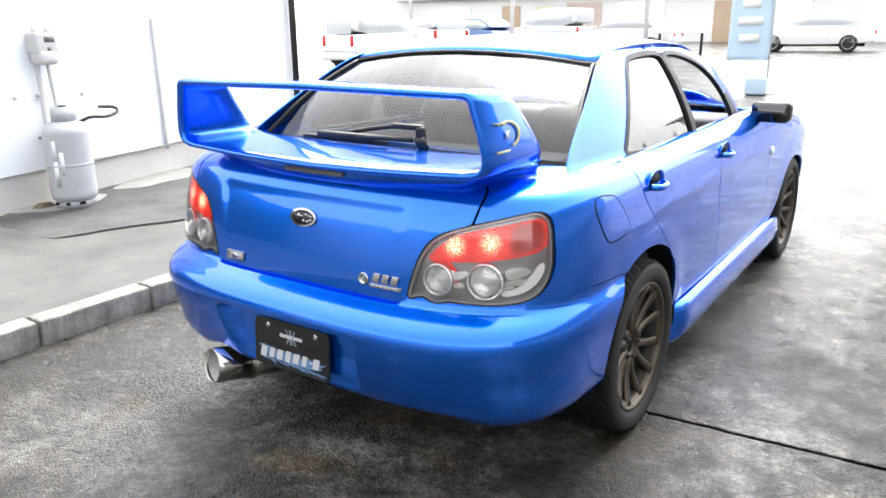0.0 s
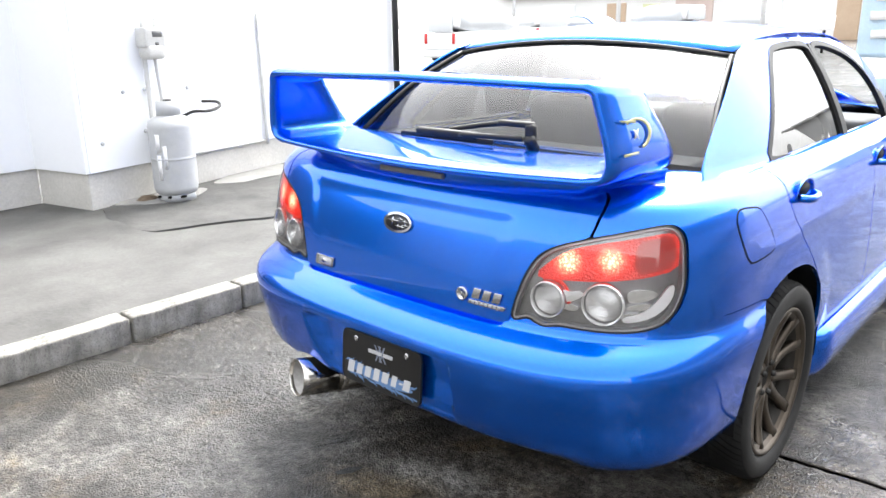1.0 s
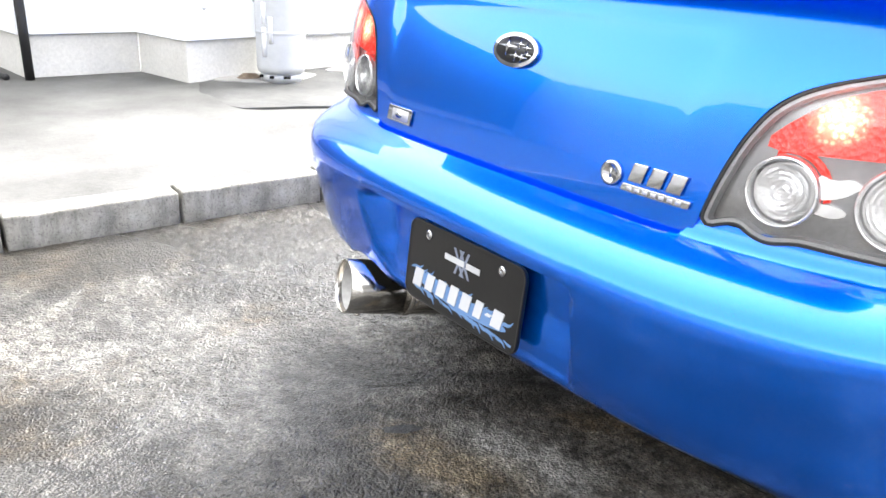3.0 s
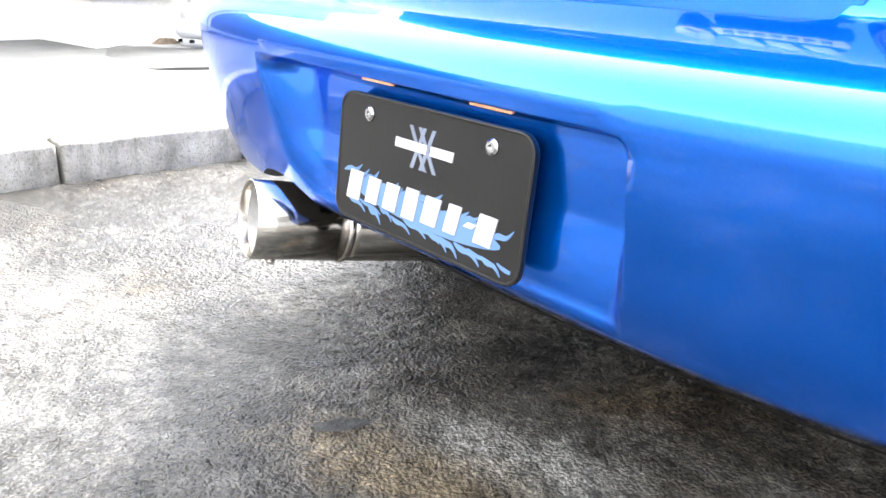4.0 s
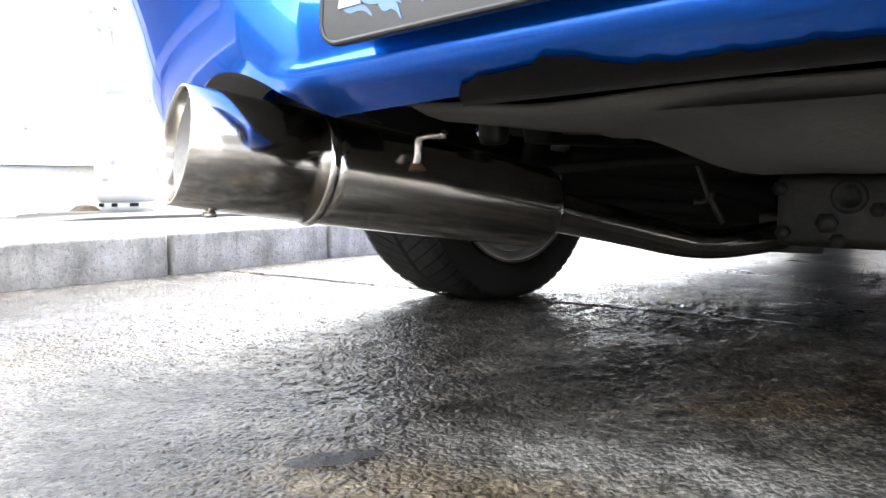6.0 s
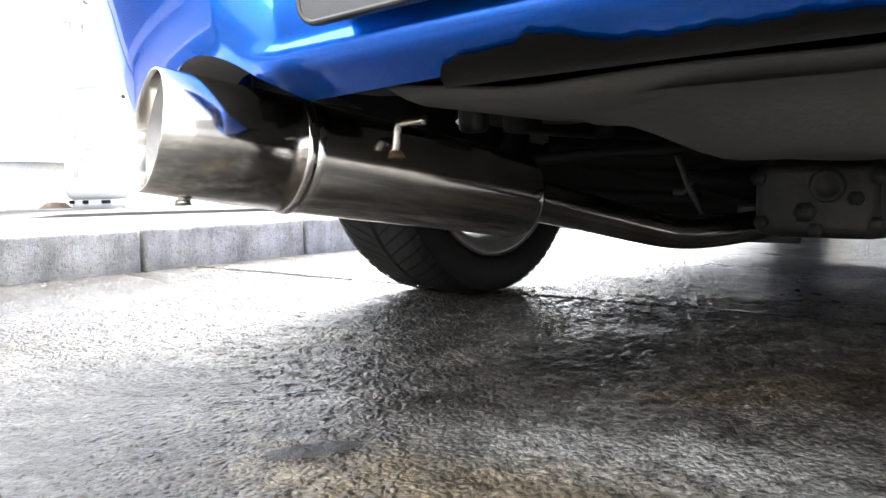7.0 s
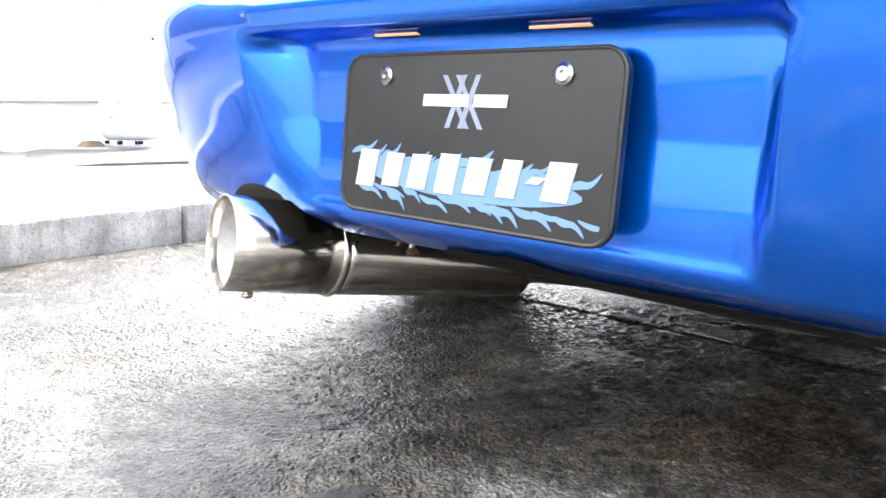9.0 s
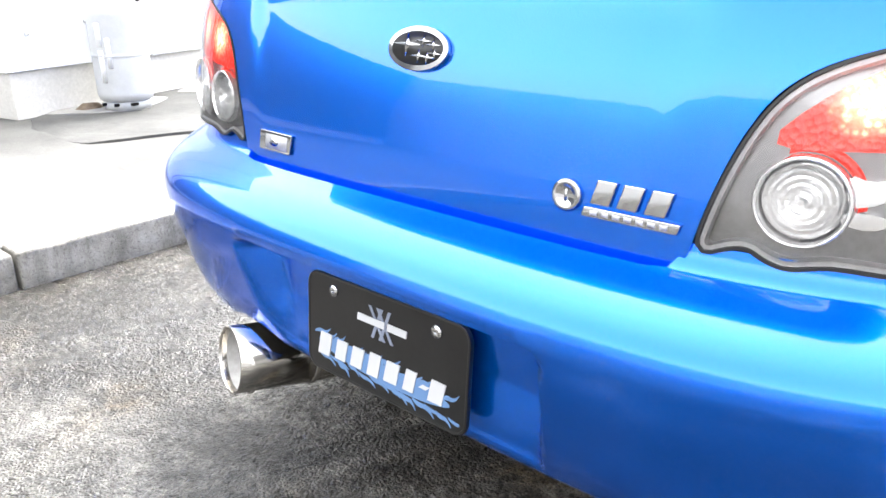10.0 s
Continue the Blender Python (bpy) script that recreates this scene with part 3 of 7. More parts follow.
def make_building():
    base_z, clad_z, top = 0.0, 0.395, 3.4
    w = WALL_DIR
    # front part, standing proud
    wall_slab("wall_plinth_front", WALL_B, w, 4.2, base_z, clad_z, 0.2, PLINTH, "bare cement plinth below the white wall", "plinth")
    wall_slab("wall_front", WALL_B + WALL_OUT * 0.03, w, 4.2, clad_z, top, 0.2, WALL, "smooth white painted wall cladding, overexposed")
    # slanting return between front and rear part, then the set-back part and the dark corner
    inner, back, deep, far = Vector((-4.60, -0.12, 0)), Vector((-4.55, -0.86, 0)), Vector((-7.4, -1.2, 0)), Vector((-8.0, -12, 0))
    for name, a, b, text in (("return", inner, WALL_B, "slanting return"), ("rear", back, inner, "set-back part beside a dark downpipe"), ("side", deep, back, "side in the corner"), ("far", far, deep, "back of the yard")):
        d = (b - a).normalized()
        o = Vector((d.y, -d.x, 0))
        wall_slab("wall_plinth_" + name, a, d, (b - a).length, base_z, clad_z, 0.2, PLINTH, "bare stained cement plinth, " + text, "plinth")
        # the far wall is dark grey so that the boot lid mirrors dark
        wall_slab("wall_" + name, a + o * 0.03, d, (b - a).length + 0.02, clad_z, top, 0.2, CLOSING_GREY if name == "far" else WALL, ("dark grey wall for reflections, " if name == "far" else "white painted wall, ") + text)
    end = WALL_B + w * 4.2
    wall_slab("wall_end", end, -WALL_OUT, 6, base_z, top, 0.2, WALL, "white end wall of the building")


make_building()


def make_unseen_walls():
    """Plain unseen walls added to close the yard behind and to the side; they shape light and reflections on the car.
    """
    wall_slab("wall_back", (14.0, -8.5, 0), (-1, 0, 0), 23.0, 0, 3.3, 0.25, CLOSING_PALE, "unseen plain grey wall behind the yard, added for reflections")
    wall_slab("wall_right", (11.0, 16.0, 0), (0, -1, 0), 22.2, 0, 7.0, 0.25, CLOSING_GREY, "unseen plain wall along the yard's far side, added for reflections")
    wall_slab("wall_band_right", (10.996, 15.9, 0), (0, -1, 0), 22.0, 0.6, 2.9, 0.05, CLOSING_PALE, "pale band added on the unseen wall for the car's reflections", "trim")


make_unseen_walls()

# ---- the car ----
Y0 = -0.20
NSUP = 3.9


def unit_outline(power):
    t = np.linspace(0, math.pi / 2, 4000)
    x, y = np.sin(t) ** (2 / power), np.cos(t) ** (2 / power)
    ds = np.hypot(np.diff(x) * 0.86, np.diff(y) * 0.68)
    return np.concatenate(([0], np.cumsum(ds))), x, y


US, UX, UY = unit_outline(NSUP)
U1 = US[-1]
BS, BX, BY = unit_outline(3.6)
BS = BS * U1 / BS[-1]
U2 = U1 + 2.75
Y1 = Y0 + 2.75


def surface_from(z_of, a_of, b_of, extra=None, plan=(US, UX, UY)):
    us, px, py = plan

    def f(u, v):
        u, v = np.asarray(u, float), np.asarray(v, float)
        s, a = np.sign(u), np.abs(u)
        wide, reach, z = a_of(v), Y0 - b_of(v), z_of(v)
        x = wide * np.interp(a, us, px)
        y = Y0 - reach * np.interp(a, us, py)
        run = np.clip(a - U1, 0, U2 - U1)
        y = y + run
        nose = np.clip(a - U2, 0, None)
        k = np.clip(US[-1] - nose, 0, None)
        x = np.where(nose > 0, wide * np.interp(k, US, UX), x)
        y = np.where(nose > 0, Y1 + 0.88 * np.interp(k, US, UY), y)
        z = z - 0.17 * step_up(y, 1.8, 3.4) * step_up(v, 0.5, 0.95)
        p = np.stack([s * x, y, z], -1)
        return extra(p, s, a, v) if extra else p
    return f


V_ = [0.20, 0.30, 0.40, 0.50, 0.60, 0.70, 0.80, 0.88, 0.93, 0.97, 1.00, 1.04, 1.10, 1.20]
BODY_Z = curve_of(V_, [0.20, 0.30, 0.40, 0.50, 0.60, 0.70, 0.80, 0.88, 0.927, 0.960, 0.978, 0.992, 1.002, 1.008])
BODY_A = curve_of(V_, [0.792, 0.818, 0.834, 0.843, 0.848, 0.849, 0.847, 0.840, 0.829, 0.808, 0.778, 0.735, 0.66, 0.50])
BODY_B = curve_of(V_, [-0.825, -0.83, -0.835, -0.840, -0.842, -0.838, -0.824, -0.802, -0.782, -0.760, -0.735, -0.69, -0.61, -0.48])


def arch_flare(y, z, yc):
    r = np.hypot(y - yc, z - 0.325)
    return 0.007 * (1 - step_up(r, 0.37, 0.48))


def body_extra(p, s, a, v):
    x, y, z = p[..., 0], p[..., 1], p[..., 2]
    side = step_up(a, U1 - 0.25, U1)
    out = (arch_flare(y, z, 0.0) + arch_flare(y, z, 2.54)) * side
    # character line along the doors
    out = out + 0.004 * np.exp(-((z - 0.80 - 0.01 * y) / 0.02) ** 2) * side
    x = x + s * out
    # pressed hollow of the boot lid
    tail = 1 - step_up(y, -0.62, -0.30)
    side_fade = 1 - step_up(np.abs(x + 0.01) + 0.25 * (0.93 - z), 0.375, 0.425)
    hollow = side_fade * (1 - step_up(z, 0.900, 0.938)) * step_up(z, 0.66, 0.90)
    y = y + 0.0065 * hollow * tail
    return np.stack([x, y, z], -1)


body = surface_from(BODY_Z, BODY_A, BODY_B, body_extra)

BV = [0.28, 0.305, 0.34, 0.37, 0.45, 0.54, 0.572, 0.588, 0.605, 0.620, 0.635, 0.652, 0.67, 0.70, 0.72, 0.75]
BUMP_Z = curve_of(BV, [0.285, 0.305, 0.335, 0.368, 0.45, 0.532, 0.564, 0.580, 0.595, 0.608, 0.621, 0.634, 0.646, 0.671, 0.688, 0.714])
BUMP_A = curve_of(BV, [0.810, 0.828, 0.842, 0.850, 0.862, 0.872, 0.874, 0.8735, 0.871, 0.867, 0.861, 0.853, 0.847, 0.845, 0.844, 0.842])
BUMP_B = curve_of(BV, [-0.842, -0.865, -0.888, -0.905, -0.931, -0.950, -0.953, -0.949, -0.939, -0.923, -0.902, -0.876, -0.852, -0.838, -0.834, -0.829])


def bumper_extra(p, s, a, v):
    x, y, z = p[..., 0], p[..., 1], p[..., 2]
    side = step_up(a, U1 - 0.25, U1)
    x = x + s * arch_flare(y, z, 0.0) * side
    # full lower corners
    x = x + s * 0.022 * np.exp(-((y + 0.74) / 0.15) ** 2) * (1 - step_up(z, 0.32, 0.46))
    # recess for the plate, open below
    half = 0.285 + 0.10 * (z - 0.46)
    inn = (1 - step_up(x, half - 0.014, half + 0.008)) * step_up(x, -half - 0.022, -half + 0.040 + 0.10 * (0.53 - z)) * (1 - step_up(z + 0.6 * np.clip(np.abs(x) - 0.25, 0, 1) ** 1.5, 0.532, 0.550))
    y = y + np.interp(z, [0.345, 0.365, 0.45, 0.53], [0.0, 0.014, 0.045, 0.060]) * inn * (y < -0.5)
    # the lowest strip turns under the car
    y = y + np.interp(z, [0.303, 0.318, 0.336], [0.034, 0.018, 0.0]) * (1 - step_up(np.abs(x), 0.50, 0.66)) * (y < -0.5)
    # thin ledge above the recess
    ledge = (1 - step_up(np.abs(x), 0.27, 0.30)) * np.exp(-((z - 0.562) / 0.005) ** 2)
    y = y - 0.006 * ledge * (y < -0.5)
    return np.stack([x, y, z], -1)


bumper_skin = surface_from(BUMP_Z, BUMP_A, BUMP_B, bumper_extra, (BS, BX, BY))


def ux(x, v=0.75, wide=BODY_A):
    """Way along the outline at which the tail is x metres from its middle."""
    w = float(wide(v))
    px, us = (BX, BS) if wide is BUMP_A else (UX, US)
    return math.copysign(float(np.interp(min(abs(x) / w, 1), px, us)), x)


def uy(y):
    return U1 + (y - Y0)


def flipped(poly):
    return [(-u, v) for u, v in reversed(poly)]


def arch_radius(deg):
    """The rear arch is cut further out behind the wheel."""
    return float(np.interp(deg, [0, 42, 70, 90, 110, 127, 147, 160, 180], [0.352, 0.358, 0.358, 0.364, 0.385, 0.410, 0.402, 0.384, 0.362]))


def arch_line(yc, r, a0, a1, n=24):
    """Points of a wheel arch from angle a0 to a1 (degrees, 0 = ahead, 90 = up); r None: the rear arch."""
    out = []
    for k in range(n + 1):
        deg = a0 + (a1 - a0) * k / n
        q, t = (arch_radius(deg) if r is None else r), radians(deg)
        out.append((uy(yc + q * math.cos(t)), 0.325 + q * math.sin(t)))
    return out


car = thing("sedan_car", "blue four-door sports sedan with tall rear wing, parked on wet concrete", "car")

# lamp outline in x, v on the tail
LAMP_XV = [(0.417, 0.665), (0.425, 0.706), (0.437, 0.749), (0.452, 0.791), (0.474, 0.831), (0.514, 0.861), (0.591, 0.888), (0.654, 0.905), (0.705, 0.920), (0.739, 0.928), (0.757, 0.915), (0.770, 0.891),
           (0.778, 0.845), (0.783, 0.806), (0.784, 0.775), (0.779, 0.736), (0.764, 0.702), (0.742, 0.687), (0.704, 0.678), (0.656, 0.675), (0.589, 0.676), (0.548, 0.677), (0.531, 0.674), (0.505, 0.667), (0.484, 0.673), (0.469, 0.682), (0.451, 0.681)]


def shrink(poly, d):
    c = np.array(poly)
    t = np.roll(c, -1, 0) - np.roll(c, 1, 0)
    t /= np.linalg.norm(t, axis=1)[:, None]
    return [tuple(q) for q in c + d * np.stack([-t[:, 1], t[:, 0]], 1) * (1 if area(poly) > 0 else -1)]


def area(poly):
    c = np.array(poly)
    n = np.roll(c, -1, 0)
    return 0.5 * float(np.sum(c[:, 0] * n[:, 1] - n[:, 0] * c[:, 1]))


def deck_side(sign):
    """Body-coloured shoulder between boot lid and rear pillar."""
    def f(i, j):
        u = 0.62 + (U1 + 0.16 - 0.62) * j
        q = body(np.array([u]), np.array([1.025]))[0]
        near = 0.52 + 0.17 * float(step_up(q[1], -0.42, -0.28))
        x = near + (q[0] - near) * i
        crown = 0.999 + 0.004 * float(step_up(q[1], -0.5, -0.2))
        return (sign * x, q[1], crown + (q[2] - 0.002 - crown) * i ** 2.4)
    grid_mesh("deck_shoulder", f, 10, 22, PAINT, car)


LAMP = shrink(soft([(ux(x, v), v) for x, v in LAMP_XV], 2), -0.007)
deck_side(1)
deck_side(-1)


def build_lid():
    lo = [(ux(x, v), v) for x, v in ((0.345, 0.617), (0.380, 0.620), (0.402, 0.640), (0.410, 0.668), (0.418, 0.708), (0.430, 0.752), (0.445, 0.795), (0.467, 0.836), (0.508, 0.866), (0.575, 0.888))]
    hi = [(ux(0.588, 0.897), 0.897), (ux(0.595, 0.94), 0.94), (ux(0.590, 1.0), 1.0), (ux(0.54, 1.06), 1.06)]
    right = soft(lo, 2, False) + hi
    poly = right + [(-u, v) for u, v in reversed(right)]
    lid = panel("trunk_lid", body, poly, PAINT, car, step=0.025, lip=0.015)
    # the top of the lid, forward to the rear window
    def deck(i, j):
        x = (i * 2 - 1)
        y = -0.70 + j * 0.37
        w = 0.585
        return (x * w, y + 0.12 * x * x * (1 - j), 0.999 - 0.010 * x * x + 0.020 * j)
    grid_mesh("lid_top", deck, 24, 14, PAINT, lid, thick=-0.006)
    return lid


lid = build_lid()


def side_panels(sign):
    flip = (lambda p: p) if sign > 0 else flipped
    # quarter panel
    lid_edge = [(ux(0.55, 1.06), 1.06), (ux(0.597, 1.0), 1.0), (ux(0.602, 0.94), 0.94), (ux(0.596, 0.899), 0.899), (ux(0.600, 0.893), 0.893)]
    lamp_edge = [(ux(x, v), v) for x, v in ((0.654, 0.911), (0.706, 0.926), (0.742, 0.935), (0.764, 0.919), (0.777, 0.892), (0.785, 0.845), (0.790, 0.806), (0.791, 0.775), (0.786, 0.734), (0.773, 0.705))]
    seam = soft([(0.824, 0.697), (0.847, 0.677), (0.881, 0.674), (0.990, 0.684), (1.130, 0.674), (1.270, 0.662)], 1, False)
    arch = arch_line(0.0, None, 126, 42)
    door = [(uy(0.20), 0.62), (uy(0.11), 0.70), (uy(0.00), 0.79), (uy(-0.09), 0.88), (uy(-0.11), 0.94), (uy(-0.11), 1.04)]
    quarter = lid_edge + soft(lamp_edge, 1, False) + seam + arch + soft(door, 2, False)
    panel("quarter_panel", body, flip(quarter), PAINT, car, step=0.03)
    # rear door
    g = 0.006
    rd = [(uy(-0.11) + g, 1.04), (uy(-0.11) + g, 0.94), (uy(-0.09) + g, 0.88), (uy(0.00) + g, 0.79), (uy(0.11) + g, 0.70), (uy(0.20) + g, 0.62)]
    rdoor = soft(rd, 2, False) + [(uy(0.262), 0.57), (uy(0.30), 0.50), (uy(0.318), 0.44), (uy(0.33), 0.36), (uy(0.94), 0.345), (uy(0.94), 0.36), (uy(0.85), 0.70), (uy(0.78), 1.04)]
    a = panel("rear_door", body, flip(rdoor), PAINT, car, step=0.04)
    fdoor = [(uy(0.78) + g, 1.04), (uy(0.85) + g, 0.70), (uy(0.94) + g, 0.36), (uy(0.94) + g, 0.345), (uy(1.80), 0.335), (uy(1.85), 0.45), (uy(1.84), 0.60), (uy(1.76), 0.85), (uy(1.70), 1.04)]
    b = panel("front_door", body, flip(fdoor), PAINT, car, step=0.05)
    fender = [(uy(1.70) + g, 1.04), (uy(1.76) + g, 0.85), (uy(1.84) + g, 0.60), (uy(1.85) + g, 0.45), (uy(1.80) + g, 0.335), (uy(2.10), 0.33)] + arch_line(2.54, 0.345, 158, 5)[:] + [(U2 + 0.6, 0.36), (U2 + 1.0, 0.40), (U2 + 1.02, 0.85), (U2 + 0.7, 1.06), (uy(2.5), 1.08)]
    panel("front_fender", body, flip(fender), PAINT, car, step=0.05)
    # arch lip and dark well
    for yc, a0, a1 in ((0.0, -8, 188), (2.54, -8, 188)):
        bm = bmesh.new()
        rows = []
        turn = [a0 + (a1 - a0) * k / 32 for k in range(33)]
        for x_off, more in ((0.0, 0.003), (-0.02, 0.002), (-0.28, 0.0)):
            rim = [(radians(g), more + (arch_radius(g) if yc == 0 else 0.346)) for g in turn]
            rows.append([bm.verts.new((sign * (0.840 + x_off), yc + r * math.cos(t), 0.325 + r * math.sin(t))) for t, r in rim])
        rows.append([bm.verts.new((sign * 0.582, yc + 0.10 * math.cos(t), 0.325 + 0.10 * math.sin(t))) for t in [radians(a0 + (a1 - a0) * k / 32) for k in range(33)]])
        for p, q in zip(rows[:-1], rows[1:]):
            for k in range(32):
                bm.faces.new((p[k], p[k + 1], q[k + 1], q[k]))
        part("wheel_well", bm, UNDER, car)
    # sill skirt
    prof = [(0.70, 0.165), (0.832, 0.165), (0.855, 0.195), (0.864, 0.25), (0.860, 0.300), (0.855, 0.318), (0.846, 0.332), (0.80, 0.338)]
    bm = bmesh.new()
    rows = []
    for y in np.linspace(0.355, 2.20, 24):
        w = 1.0 - 0.06 * math.exp(-((y - 0.355) / 0.05) ** 2)
        rows.append([bm.verts.new((sign * x * w, y, z)) for x, z in prof])
    for p, q in zip(rows, rows[1:]):
        for k in range(len(prof) - 1):
            bm.faces.new((p[k], q[k], q[k + 1], p[k + 1]) if sign > 0 else (p[k], p[k + 1], q[k + 1], q[k]))
    bm.faces.new(rows[0])
    bm.faces.new(rows[-1][::-1])
    bmesh.ops.recalc_face_normals(bm, faces=bm.faces)
    part("side_skirt", bm, PAINT, car)
    return a, b


rear_door_r, front_door_r = side_panels(1)
rear_door_l, front_door_l = side_panels(-1)


def build_bumper():
    top = [(0.0, 0.665), (ux(0.37, 0.65, BUMP_A), 0.665), (ux(0.395, 0.65, BUMP_A), 0.668), (ux(0.412, 0.65, BUMP_A), 0.700), (ux(0.70, 0.65, BUMP_A), 0.702), (ux(0.74, 0.65, BUMP_A), 0.714), (0.824, 0.733), (0.842, 0.728), (0.866, 0.704), (0.900, 0.698), (1.010, 0.706), (1.140, 0.695), (1.270, 0.684)]
    vs = np.linspace(0.28, 0.75, 95)
    arch = [(u, float(np.interp(z, BUMP_Z(vs), vs))) for u, z in arch_line(0.0, None, 127.5, 180, 18)]
    low = [(uy(-0.36), 0.31), (uy(-0.42), 0.300), (ux(0.8, 0.3, BUMP_A), 0.292), (ux(0.68, 0.3, BUMP_A), 0.286), (ux(0.60, 0.3, BUMP_A), 0.292), (ux(0.5, 0.3, BUMP_A), 0.312), (ux(0.3, 0.3, BUMP_A), 0.321), (0.0, 0.322)]
    right = top + arch + low
    # the left side has an arched cut-out over the tail pipe
    cut = soft([(ux(x, 0.33, BUMP_A), v) for x, v in ((-0.222, 0.316), (-0.242, 0.334), (-0.268, 0.351), (-0.302, 0.363), (-0.338, 0.368), (-0.378, 0.364), (-0.415, 0.352), (-0.448, 0.335), (-0.478, 0.317), (-0.510, 0.302), (-0.550, 0.295))], 2, False)
    left = [(-u, v) for u, v in reversed(top + arch + low[:-3])][:-1]
    poly = right + cut + left
    ob = panel("rear_bumper", bumper_skin, poly, PAINT, car, step=0.0105, lip=0.02)
    # the rim of the cut-out folds forward under the car
    edge = [Vector(q) for q in bumper_skin(np.array([c[0] for c in cut]), np.array([c[1] for c in cut]))]
    mid = edge[len(edge) // 2]
    def flange(i, j):
        q = edge[min(int(i * (len(edge) - 1) + 0.5), len(edge) - 1)]
        return q + Vector((0, 0.002 + 0.075 * j, -0.004 * j)) + (mid - q) * 0.05 * j
    # underseal grey stands for dirty bumper paint lying in shade
    grid_mesh("cutout_flange", flange, len(edge) - 1, 4, UNDERSEAL, ob, "folded rim over the tail pipe")
    return ob


bumper = build_bumper()

# ---- greenhouse ----
def cabin_x(z):
    h = np.asarray(z, float) - 0.965
    return 0.757 - 0.30 * h - 0.46 * h * h


def cabin_side(sign):
    def f(u, v):
        u, v = np.asarray(u, float), np.asarray(v, float)
        y = u * sign
        x = cabin_x(v) - 0.05 * step_up(y, 1.6, 2.2) - 0.030 * (1 - step_up(y, -0.4, 0.3))
        x = x + 0.03 * (1 - step_up(v, 0.955, 1.01)) * (1 - step_up(y, -0.1, 0.3))
        return np.stack([sign * x, y, v + 0 * u], -1)
    return f


R_WIN = soft([(0.13, 0.985), (0.16, 1.02), (0.36, 1.19), (0.53, 1.318), (0.62, 1.338), (0.97, 1.345), (1.0, 1.30), (1.0, 1.0), (0.995, 0.972), (0.955, 0.972)], 2)
F_WIN = soft([(1.04, 0.968), (1.045, 1.0), (1.04, 1.30), (1.07, 1.342), (1.30, 1.325), (1.55, 1.262), (1.72, 1.12), (1.80, 0.98), (1.76, 0.958)], 2)
SIDE = [(-0.37, 0.965), (-0.30, 1.035), (-0.17, 1.115), (0.02, 1.22), (0.18, 1.305), (0.30, 1.352), (0.45, 1.372), (0.80, 1.386), (1.15, 1.378), (1.45, 1.345), (1.70, 1.275), (1.90, 1.15), (2.10, 0.975), (2.10, 0.95), (1.0, 0.955), (0.1, 0.955)]


# the drawn greenhouse sits this much lower and further back on the body
CABIN = Matrix(((0.985, 0, 0, 0), (0, 0.865, 0, -0.11), (0, 0, 0.90, 0.10), (0, 0, 0, 1)))


